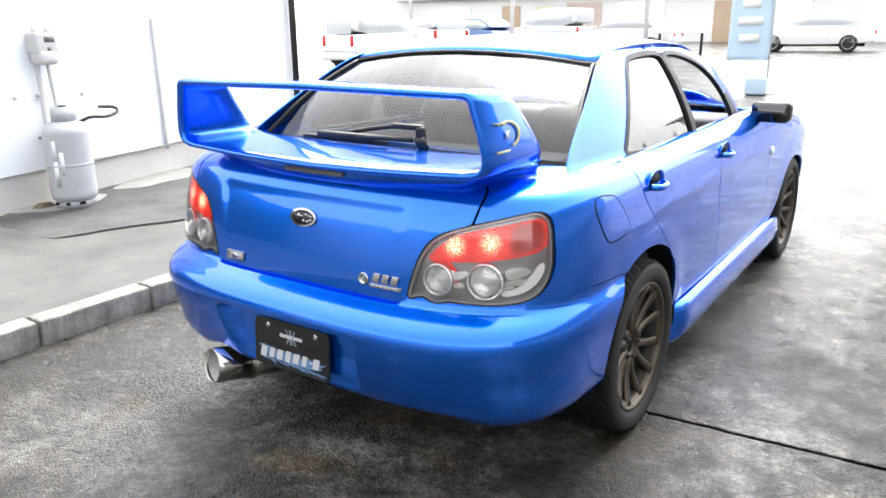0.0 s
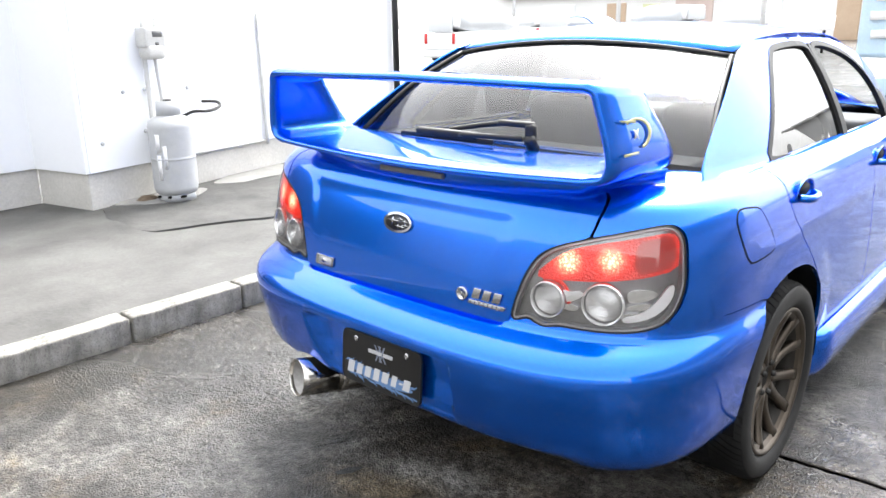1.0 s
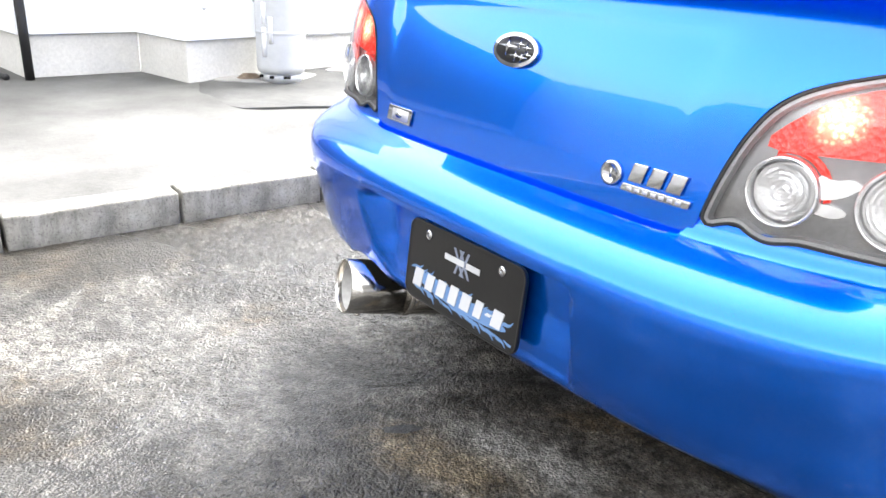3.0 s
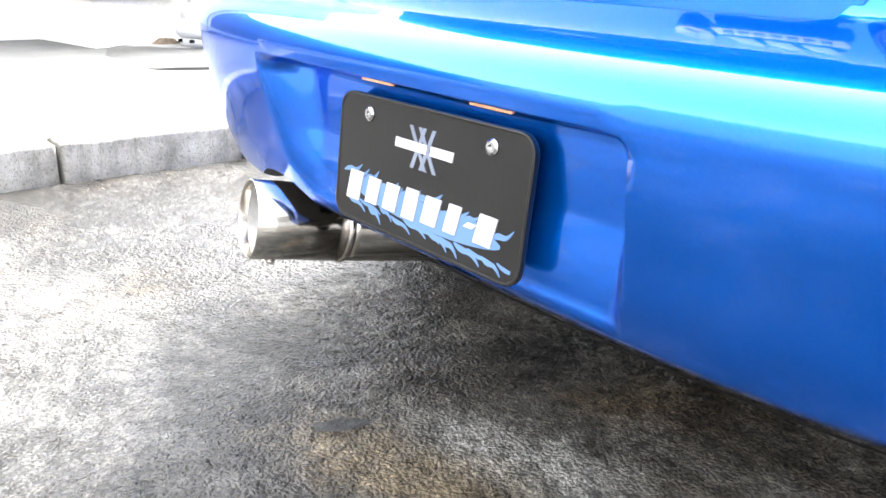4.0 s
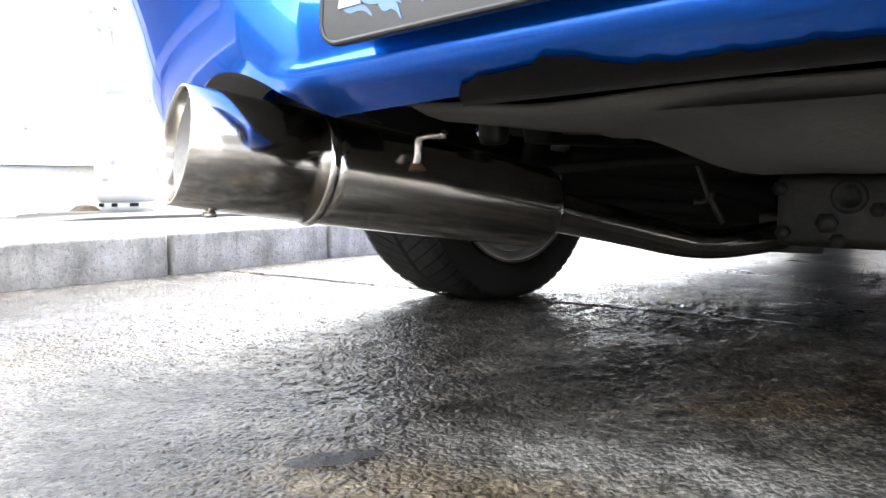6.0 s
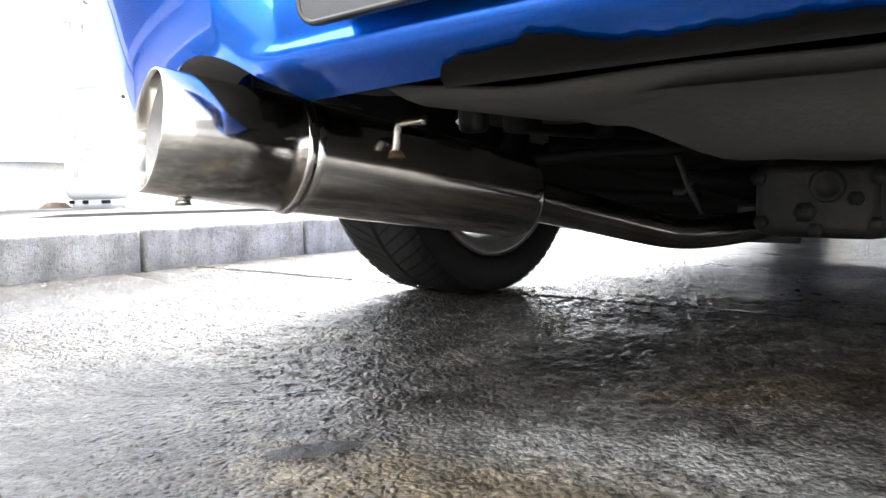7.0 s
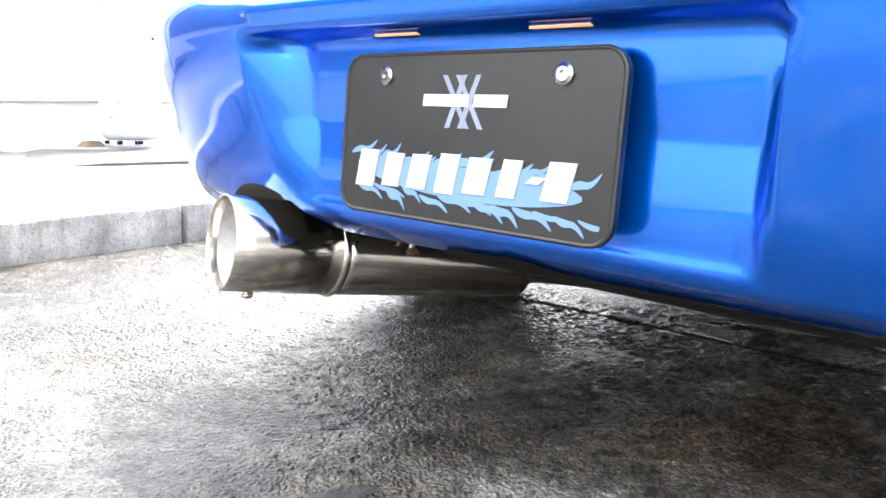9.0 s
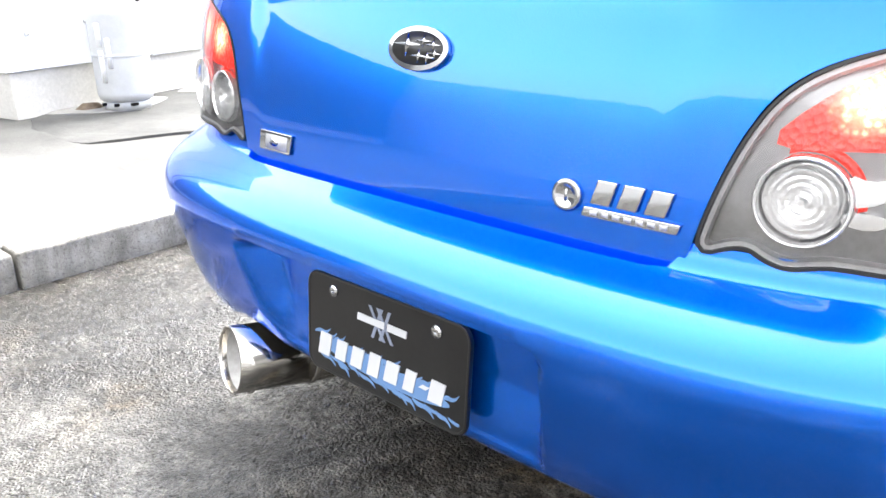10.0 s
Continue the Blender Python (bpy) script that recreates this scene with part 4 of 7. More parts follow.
def build_cabin():
    before, outer = list(car.children), []
    for sign in (1, -1):
        fit = (lambda p: [(u * sign, v) for u, v in (p if sign > 0 else reversed(p))])
        f = cabin_side(sign)
        side = soft(SIDE, 1)
        hole_r, hole_f = shrink(R_WIN, -0.006), shrink(F_WIN, -0.008)
        panel("cabin_frame", f, fit(side), PAINT, car, holes=(fit(hole_r), fit(hole_f)), step=0.035, lip=0.006)
        # black seals round the panes
        for win, name in ((R_WIN, "rear_window_seal"), (F_WIN, "front_window_seal")):
            panel(name, f, fit(shrink(win, -0.013)), BLACK, car, holes=(fit(shrink(win, 0.007)),), step=0.03, lip=0.02, lift=0.003)
        panel("rear_side_glass", f, fit(shrink(R_WIN, 0.004)), SIDE_GLASS, car, step=0.05, lip=0.003, lift=-0.008, label="tinted rear door glass").visible_shadow = False
        if sign < 0:
            panel("front_side_glass", f, fit(shrink(F_WIN, 0.006)), GLASS, car, step=0.05, lip=0.003, lift=-0.008).visible_shadow = False
        # dark sash between the doors and along the front opening
        panel("b_pillar_trim", f, fit(soft([(0.985, 0.975), (0.995, 1.0), (0.995, 1.34), (1.05, 1.345), (1.052, 1.0), (1.055, 0.965)], 1)), BLACK, car, step=0.04, lip=0.01, lift=0.004)
        # belt moulding
        pts = [(sign * (float(cabin_x(0.965)) + 0.012 - 0.05 * float(step_up(y, 1.6, 2.2))), y, 0.972 - 0.012 * (y - 0.1)) for y in np.linspace(0.07, 1.98, 24)]
        part("belt_moulding", tube(pts, 0.009, 8), BLACK, car)
        # mirror sail
        panel("mirror_sail", f, fit(soft([(1.79, 0.955), (1.80, 0.985), (1.74, 1.10), (1.80, 1.12), (1.95, 1.02), (2.02, 0.955)], 1)), BLACK, car, step=0.04, lift=0.004)
    # roof, from the rear window to the windscreen
    crown = curve_of([0.23, 0.30, 0.42, 0.62, 0.90, 1.20, 1.45, 1.60, 1.68], [1.312, 1.340, 1.362, 1.378, 1.385, 1.378, 1.352, 1.318, 1.29])
    def roof(i, j):
        x = i * 2 - 1
        y = 0.235 + 1.425 * j - 0.10 * x * x * j ** 3 + 0.035 * x * x * (1 - j) ** 3
        return (x * (0.562 + 0.012 * j), y, float(crown(y)) + 0.050 * max(0.0, 1 - x * x) ** (0.8 + 0.2 * (1 - j) ** 2))
    grid_mesh("roof", roof, 28, 24, PAINT, car, thick=-0.003)
    # rear window
    def rear_glass(i, j):
        x = i * 2 - 1
        w = 0.700 * (1 - j) + 0.562 * j
        y = (-0.345 + 0.10 * x * x) * (1 - j) + (0.232 + 0.035 * x * x) * j
        z = (1.018 - 0.020 * x * x) * (1 - j) + (1.362 - 0.050 * x * x) * j
        bow = 0.030 * math.sin(math.pi * j)
        return (x * w, y - bow * 0.5, z + bow * 0.8)
    g = grid_mesh("rear_window", rear_glass, 24, 16, GLASS, car, "tinted rear window glass")
    g.visible_shadow = False
    def frit(a0, a1, b0, b1):
        def f(i, j):
            p = Vector(rear_glass(a0 + (a1 - a0) * i, b0 + (b1 - b0) * j))
            return p + Vector((0, -0.002, 0.004))
        return f
    grid_mesh("window_band", frit(0.01, 0.99, -0.02, 0.02), 14, 4, FRIT, car)
    for i in (0.004, 0.996):
        part("window_moulding", tube([Vector(rear_glass(i, j / 16)) + Vector((0, -0.003, 0.004)) for j in range(17)], 0.009, 8), BLACK, car)
    part("window_moulding", tube([Vector(rear_glass(0.01 + 0.98 * i / 24, 1.0)) + Vector((0, -0.003, 0.003)) for i in range(25)], 0.008, 8), BLACK, car)
    # windscreen and bonnet
    def screen(i, j):
        x = i * 2 - 1
        w = 0.66 * (1 - j) + 0.565 * j
        y = (2.42 - 0.26 * x * x) * (1 - j) + (1.655 - 0.10 * x * x) * j
        z = (0.955 - 0.01 * x * x) * (1 - j) + (1.385 - 0.05 * x * x) * j
        return (x * w, y + 0.03 * math.sin(math.pi * j), z + 0.03 * math.sin(math.pi * j))
    s = grid_mesh("windscreen", screen, 20, 12, GLASS, car)
    s.visible_shadow = False
    def bonnet(i, j):
        x = i * 2 - 1
        y = 1.86 + 1.52 * j + 0.12 * (1 - x * x) * (1 - j) - 0.18 * x * x * j
        return (x * 0.74, y, 0.995 - 0.03 * x * x - 0.14 * j - 0.10 * j ** 6)
    outer.append(grid_mesh("bonnet", bonnet, 20, 16, PAINT, car, thick=-0.008))
    def scoop(i, j):
        x = i * 2 - 1
        return (x * 0.28, 2.62 + 0.42 * j, 0.945 - 0.06 * j + 0.07 * (1 - abs(x) ** 4) * math.sin(math.pi * (0.25 + 0.75 * j)) ** 1.0)
    outer.append(grid_mesh("bonnet_scoop", scoop, 12, 10, PAINT, car, thick=-0.008))
    # front face, closed and plain
    outer.append(part("front_bumper", box(0, 3.36, 0.43, 1.45, 0.2, 0.56, 0.08, 4), PAINT, car))
    for ob in car.children:
        if ob not in before and ob not in outer:
            ob.data.transform(CABIN)


build_cabin()


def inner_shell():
    """Dark structure behind the skins: its near-black puts shade into the gaps and wells."""
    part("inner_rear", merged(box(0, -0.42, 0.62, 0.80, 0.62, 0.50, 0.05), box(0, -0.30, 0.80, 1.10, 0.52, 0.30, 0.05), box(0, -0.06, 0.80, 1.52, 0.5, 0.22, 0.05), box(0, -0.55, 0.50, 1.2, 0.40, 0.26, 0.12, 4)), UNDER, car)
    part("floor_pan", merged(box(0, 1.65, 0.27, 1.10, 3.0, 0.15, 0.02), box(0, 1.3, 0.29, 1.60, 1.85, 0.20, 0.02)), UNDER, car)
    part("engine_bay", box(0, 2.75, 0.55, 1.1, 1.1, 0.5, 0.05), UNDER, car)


inner_shell()

STRIP_GREY = material("grey_lens_strip", (0.11, 0.11, 0.1155), 0.25)

# ---- rear wing ----
def build_wing():
    """One loop of aerofoil section: base plate, upright ends and top plane."""
    half, low, high = 0.616, 1.030, 1.250
    path = [(0.0, low - 0.012), (0.30, low - 0.008), (0.52, low), (0.600, low + 0.003), (0.642, low + 0.012), (0.656, low + 0.045), (0.642, 1.15), (0.622, high - 0.035), (0.616, high - 0.008), (0.596, high), (0.570, high), (0.40, high + 0.003), (0.0, high + 0.008)]
    right = soft([(x * 0.962, z) for x, z in path], 2, False)
    loop = right + [(-x, z) for x, z in reversed(right)][1:-1]
    section = 14
    bm = bmesh.new()
    rings = []
    n = len(loop)
    for i, (x, z) in enumerate(loop):
        a, b = Vector(loop[i - 1]), Vector(loop[(i + 1) % n])
        d = (b - a).normalized()
        out = Vector((d.y, -d.x))
        h = min(1, max(0, (z - low) / (high - low)))
        ax = abs(x)
        back = (-0.824 + 0.030 * (ax / half) ** 2) * (1 - h) + (-0.838 + 0.030 * (ax / half) ** 2) * h
        lead = (-0.45 + 0.010 * (ax / half) ** 4) * (1 - h) + (-0.630 + 0.02 * (ax / half) ** 2) * h
        thick = (0.028 * (1 - h) + 0.028 * h) if ax < half - 0.050 else 0.034
        ring_v = []
        for k in range(section):
            t = 2 * math.pi * k / section
            c, s = math.cos(t), math.sin(t)
            y = (back + lead) / 2 + (lead - back) / 2 * math.copysign(abs(c) ** 0.7, c)
            o = thick / 2 * math.copysign(abs(s) ** 0.6, s)
            tilt = -0.05 * (y - back) * h * (1 if ax < half - 0.02 else 0)
            ring_v.append(bm.verts.new((x + out.x * o, y, z + out.y * o + tilt)))
        rings.append(ring_v)
    for i in range(n):
        a, b = rings[i], rings[(i + 1) % n]
        for k in range(section):
            bm.faces.new((a[k], b[k], b[(k + 1) % section], a[(k + 1) % section]))
    bmesh.ops.recalc_face_normals(bm, faces=bm.faces)
    wing = part("rear_wing", bm, PAINT, car, "tall blue boot wing with upright end plates")
    wing.location.x = 0.020
    # pedestal under the base plate
    def foot(i, j):
        a = (i * 2 - 1)
        x = 0.602 * a
        y = -0.775 + 0.085 * a * a + 0.26 * max(0, (abs(a) - 0.86) / 0.14) ** 2
        if j < 0.5:
            t = j * 2
            return (x * (0.97 + 0.03 * t), y + 0.034 * (1 - t) ** 2, 0.948 + (low - 0.965) * t + 0.016 * a * a * (1 - t))
        t = j * 2 - 1
        return (x, y + 0.28 * t * (1 - max(0, (abs(a) - 0.80) / 0.20) ** 1.5), low - 0.017 + 0.006 * a * a)
    grid_mesh("wing_foot", foot, 28, 8, PAINT, wing)
    part("high_brake_light", box(-0.006, -0.769, 0.992, 0.245, 0.02, 0.017, 0.004), STRIP_GREY, wing, "clear grey high-level brake light")
    # round badge sticker on the upright
    for sign in (1, -1):
        m = Matrix.Translation((sign * 0.6400, -0.685, 1.140)) @ pose(0, 0, 0, 0, -10.5 * sign, 0) @ pose(0, 0, 0, 90, 0, 90) @ Matrix.Diagonal((1.35, 1.05, 1, 1))
        if sign > 0:
            arc = [(0.052 * math.cos(t), 0.036 * math.sin(t)) for t in [radians(a) for a in range(-70, 131, 10)]] + [(0.043 * math.cos(t) - 0.002, 0.030 * math.sin(t)) for t in [radians(a) for a in range(130, -71, -10)]]
            part("wing_sticker", merged(prism(arc, 0.0012, m), prism([(-0.055, 0.036), (0.0, 0.030), (0.0, 0.024), (-0.045, 0.030)], 0.0012, m), prism([(-0.05, -0.044), (0.0, -0.044), (0.0, -0.038), (-0.05, -0.038)], 0.0012, m)), YELLOW_PRINT, wing, "yellow crescent sticker with a plain bar")
            part("wing_sticker_mark", prism([(0.012 * math.cos(t) * (1 if k % 2 else 0.4) - 0.002, 0.016 * math.sin(t) * (1 if k % 2 else 0.4)) for k, t in enumerate([math.pi * q / 4 for q in range(8)])], 0.0014, m), WHITE_PRINT, wing)


build_wing()

# ---- tail lamps ----
def build_lamp(sign):
    flip = (lambda p: p) if sign > 0 else flipped
    lamp = new("tail_lamp")
    lamp.parent = car
    lamp["label"] = "lit red and clear tail lamp with two round lenses"
    panel("lamp_seal", body, flip(shrink(LAMP, 0.001)), BLACK, lamp, holes=(flip(shrink(LAMP, 0.0045)),), step=0.02, lip=0.005, lift=0.001)
    panel("lamp_housing", body, flip(shrink(LAMP, 0.004)), HOUSING_GREY, lamp, step=0.02, lip=0.002, lift=-0.022)
    panel("lamp_rim", body, flip(shrink(LAMP, 0.0045)), LAMP_GREY, lamp, holes=(flip(shrink(LAMP, 0.0095)),), step=0.02, lip=0.025, lift=-0.004)
    red = [(0.470, 0.790), (0.500, 0.822), (0.541, 0.854), (0.586, 0.872), (0.657, 0.889), (0.721, 0.905), (0.752, 0.911), (0.765, 0.893), (0.770, 0.860), (0.774, 0.828), (0.721, 0.810), (0.669, 0.802), (0.620, 0.795), (0.549, 0.790), (0.497, 0.786)]
    red = shrink(soft([(ux(x, v), v) for x, v in red], 1), -0.0035)
    panel("red_lens", body, flip(red), TAIL_RED, lamp, step=0.015, lip=0.02, lift=-0.010, label="lit red lens with prisms")
    dark = soft([(ux(x, v), v) for x, v in ((0.690, 0.889), (0.721, 0.898), (0.748, 0.904), (0.760, 0.890), (0.768, 0.834), (0.733, 0.820), (0.699, 0.812))], 1)
    panel("red_reflector", body, flip(dark), DARK_RED, lamp, step=0.02, lip=0.004, lift=-0.007, label="unlit dark red reflector block")
    sweep = soft([(ux(x, v), v) for x, v in ((0.776, 0.787), (0.775, 0.752), (0.758, 0.719), (0.729, 0.700), (0.690, 0.693), (0.683, 0.706), (0.722, 0.717), (0.750, 0.747), (0.765, 0.785))[::-1]], 1)
    panel("lamp_sweep", body, flip(sweep), LENS_WHITE, lamp, step=0.02, lip=0.008, lift=-0.012, label="bright clear lower edge")
    # silver fins that run from the round lenses to the outer side
    for pts in (((0.542, 0.765), (0.563, 0.758), (0.582, 0.765), (0.597, 0.758), (0.577, 0.738), (0.547, 0.730)), ((0.691, 0.775), (0.736, 0.778), (0.753, 0.765), (0.739, 0.752), (0.701, 0.742), (0.691, 0.752)), ((0.545, 0.727), (0.575, 0.728), (0.589, 0.720), (0.572, 0.710), (0.543, 0.714)), ((0.693, 0.736), (0.731, 0.744), (0.749, 0.738), (0.736, 0.726), (0.693, 0.722)), ((0.689, 0.718), (0.723, 0.718), (0.729, 0.710), (0.701, 0.700), (0.681, 0.704))):
        fin = soft([(ux(x, v), v) for x, v in pts], 1)
        panel("lamp_fin", body, flip(fin), LENS_SILVER, lamp, step=0.02, lip=0.012, lift=-0.014)
    c = panel("lamp_cover", body, flip(shrink(LAMP, 0.005)), CLEAR, lamp, step=0.02, lip=0.004, lift=-0.002, label="clear plastic cover")
    c.visible_shadow = False
    # the two round lenses and the bulbs
    for x, v, r in ((0.507, 0.732, 0.046), (0.640, 0.737, 0.052)):
        u = ux(x, v)
        p = body(np.array([u * sign]), np.array([v]))[0]
        e = 1e-3
        n = np.cross(body(np.array([u * sign + e]), np.array([v]))[0] - p, body(np.array([u * sign]), np.array([v + e]))[0] - p)
        n = Vector(n).normalized()
        n = (n * 0.7 + Vector((0, -1, 0)) * 0.3).normalized()
        rot = n.to_track_quat("Z", "Y").to_matrix().to_4x4()
        m = Matrix.Translation(Vector(p) - n * 0.026) @ rot
        ring_prof = [(r * 1.0, 0.0), (r * 1.04, 0.012), (r * 1.0, 0.022), (r * 0.95, 0.024), (r * 0.90, 0.016), (r * 0.89, 0.0)]
        part("lens_ring", lathe(ring_prof, 40, m, True), LENS_GLASS, lamp)
        prof = [(r * 0.90 * q, 0.004 + 0.014 * (1 - q * q) + 0.0045 * (k % 2)) for k, q in enumerate([1, 0.94, 0.88, 0.80, 0.73, 0.65, 0.57, 0.48, 0.4, 0.3, 0.2, 0.08])]
        part("round_lens", lathe(prof, 22, m), LENS_GLASS, lamp, smooth=False)
        if x < 0.55:
            arc = [(r * 1.06 * math.cos(t), r * 1.06 * math.sin(t)) for t in [radians(a) for a in range(-5, 121, 6)]]
            crescent = arc + [(q[0] * 1.10 + 0.003, q[1] * 1.10 + 0.003) for q in reversed(arc)]
            if sign < 0:
                crescent = [(-a, b) for a, b in reversed(crescent)]
            part("red_reflector", prism(crescent, 0.006, m), TAIL_RED, lamp)
    return lamp


LAMP_GREY = grained("lamp_grey_plastic", ((0.4216, 0.4216, 0.4278), (0.496, 0.496, 0.5022)), 12, (0.15, 0.3), 0.0004, 150, 0.15)
HOUSING_GREY = grained("lamp_housing_grey", ((0.26, 0.26, 0.265), (0.38, 0.38, 0.385)), 12, (0.10, 0.2), 0.0004, 150, 0.6)
LENS_GLASS = material("faceted_reflector", (0.86, 0.86, 0.86), 0.10, 0.75, 0.6)
LENS_WHITE = material("frosted_lens", (0.95, 0.95, 0.95), 0.12, 0.0, 0.8)
build_lamp(1)
build_lamp(-1)


# ---- badges, lock, plate ----
def tail_frame(x, v, lift=0.0, skin=None, wide=None):
    """Pose on the tail: x to the right, y up, z out of the surface."""
    skin = skin or body
    u = ux(x, v) if wide is None else ux(x, v, wide)
    p = skin(np.array([u]), np.array([v]))[0]
    e = 1e-3
    du = Vector(skin(np.array([u + e]), np.array([v]))[0] - p).normalized()
    dv = Vector(skin(np.array([u]), np.array([v + e]))[0] - p).normalized()
    n = du.cross(dv).normalized()
    up = n.cross(du)
    p = Vector(p) + n * lift
    return Matrix(((du.x, up.x, n.x, p.x), (du.y, up.y, n.y, p.y), (du.z, up.z, n.z, p.z), (0, 0, 0, 1)))


def ellipse(a, b, n=40):
    return [(a * math.cos(2 * math.pi * k / n), b * math.sin(2 * math.pi * k / n)) for k in range(n)]


def star(cx, cy, r, k=0.22):
    return [(cx + r * (1 if i % 2 == 0 else k) * math.cos(math.pi * i / 4) * (1.5 if i in (0, 4) else 1), cy + r * (1 if i % 2 == 0 else k) * math.sin(math.pi * i / 4)) for i in range(8)]


def build_badges():
    m = tail_frame(-0.006, 0.846, 0.001) @ Matrix.Diagonal((1.22, 1.12, 1, 1))
    oval = part("oval_badge", prism(ellipse(0.0455, 0.027), 0.006, m, 0.002), CHROME, car, "chrome-rimmed dark oval badge")
    part("badge_field", prism(ellipse(0.0385, 0.0205), 0.0068, m), PLATE_BLACK, oval)
    part("badge_stars", merged(*[prism(star(x, y, r), 0.0082, m) for x, y, r in ((-0.015, 0.004, 0.015), (0.009, 0.009, 0.0085), (0.024, 0.005, 0.008), (0.005, -0.009, 0.0085), (0.018, -0.010, 0.0085), (0.028, -0.005, 0.007))]), CHROME, oval)
    m = tail_frame(-0.312, 0.680, 0.001) @ Matrix.Diagonal((1.58, 1.14, 1, 1))
    tag = part("small_badge", prism([(-0.030, -0.0145), (0.026, -0.0145), (0.030, 0.0145), (-0.026, 0.0145)], 0.004, m, 0.001), CHROME, car, "small chrome rectangular badge")
    part("badge_field", prism([(-0.017, -0.0105), (0.021, -0.0105), (0.023, 0.0105), (-0.015, 0.0105)], 0.0052, m), LAMP_GREY, tag)
    part("badge_mark", prism(ellipse(0.008, 0.006, 16), 0.0062, m), CHROME, tag)
    # lock and model badge drawn as plain slanted shapes
    m = tail_frame(0.257, 0.699, 0.001) @ Matrix.Diagonal((1.2, 1.2, 1, 1))
    part("boot_lock", merged(lathe([(0.0165, 0), (0.0165, 0.003), (0.0145, 0.005), (0.011, 0.005), (0.010, 0.0035), (0.0001, 0.0035)], 28, m), prism([(-0.0012, -0.006), (0.0012, -0.006), (0.0012, 0.006), (-0.0012, 0.006)], 0.0042, m)), CHROME, car, "round chrome boot lock")
    m = tail_frame(0.336, 0.709, 0.001) @ Matrix.Diagonal((1.08, 1.0, 1, 1))
    blocks = []
    for x0 in (-0.044, -0.013, 0.018):
        blocks.append(prism([(x0, -0.0145), (x0 + 0.023, -0.0145), (x0 + 0.030, 0.0145), (x0 + 0.007, 0.0145)], 0.004, m, 0.0016))
    part("model_badge", merged(*blocks), BADGE, car, "chrome model badge of slanted plain blocks")
    m = tail_frame(0.339, 0.685, 0.001) @ Matrix.Diagonal((1.2, 1.1, 1, 1))
    bar = part("badge_strip", prism([(-0.050, -0.0055), (0.047, -0.0055), (0.050, 0.0055), (-0.047, 0.0055)], 0.004, m, 0.001), BADGE, car, "thin chrome strip badge")
    for k in range(7):
        part("strip_mark", prism([(-0.040 + 0.0118 * k, -0.0026), (-0.0325 + 0.0118 * k, -0.0026), (-0.0325 + 0.0118 * k, 0.0026), (-0.040 + 0.0118 * k, 0.0026)], 0.0046, m), LAMP_GREY, bar)


build_badges()


def round_rect(w, h, r, n=6):
    out = []
    for cx, cy, a0 in ((w / 2 - r, h / 2 - r, 0), (-w / 2 + r, h / 2 - r, 90), (-w / 2 + r, -h / 2 + r, 180), (w / 2 - r, -h / 2 + r, 270)):
        out += [(cx + r * math.cos(radians(a0 + 90 * k / n)), cy + r * math.sin(radians(a0 + 90 * k / n))) for k in range(n + 1)]
    return out


PLATE_AT = pose(0.008, -0.912, 0.440, 90 - 5, 0, 0) @ pose(0, 0, 0, 0, 0, 0.4)


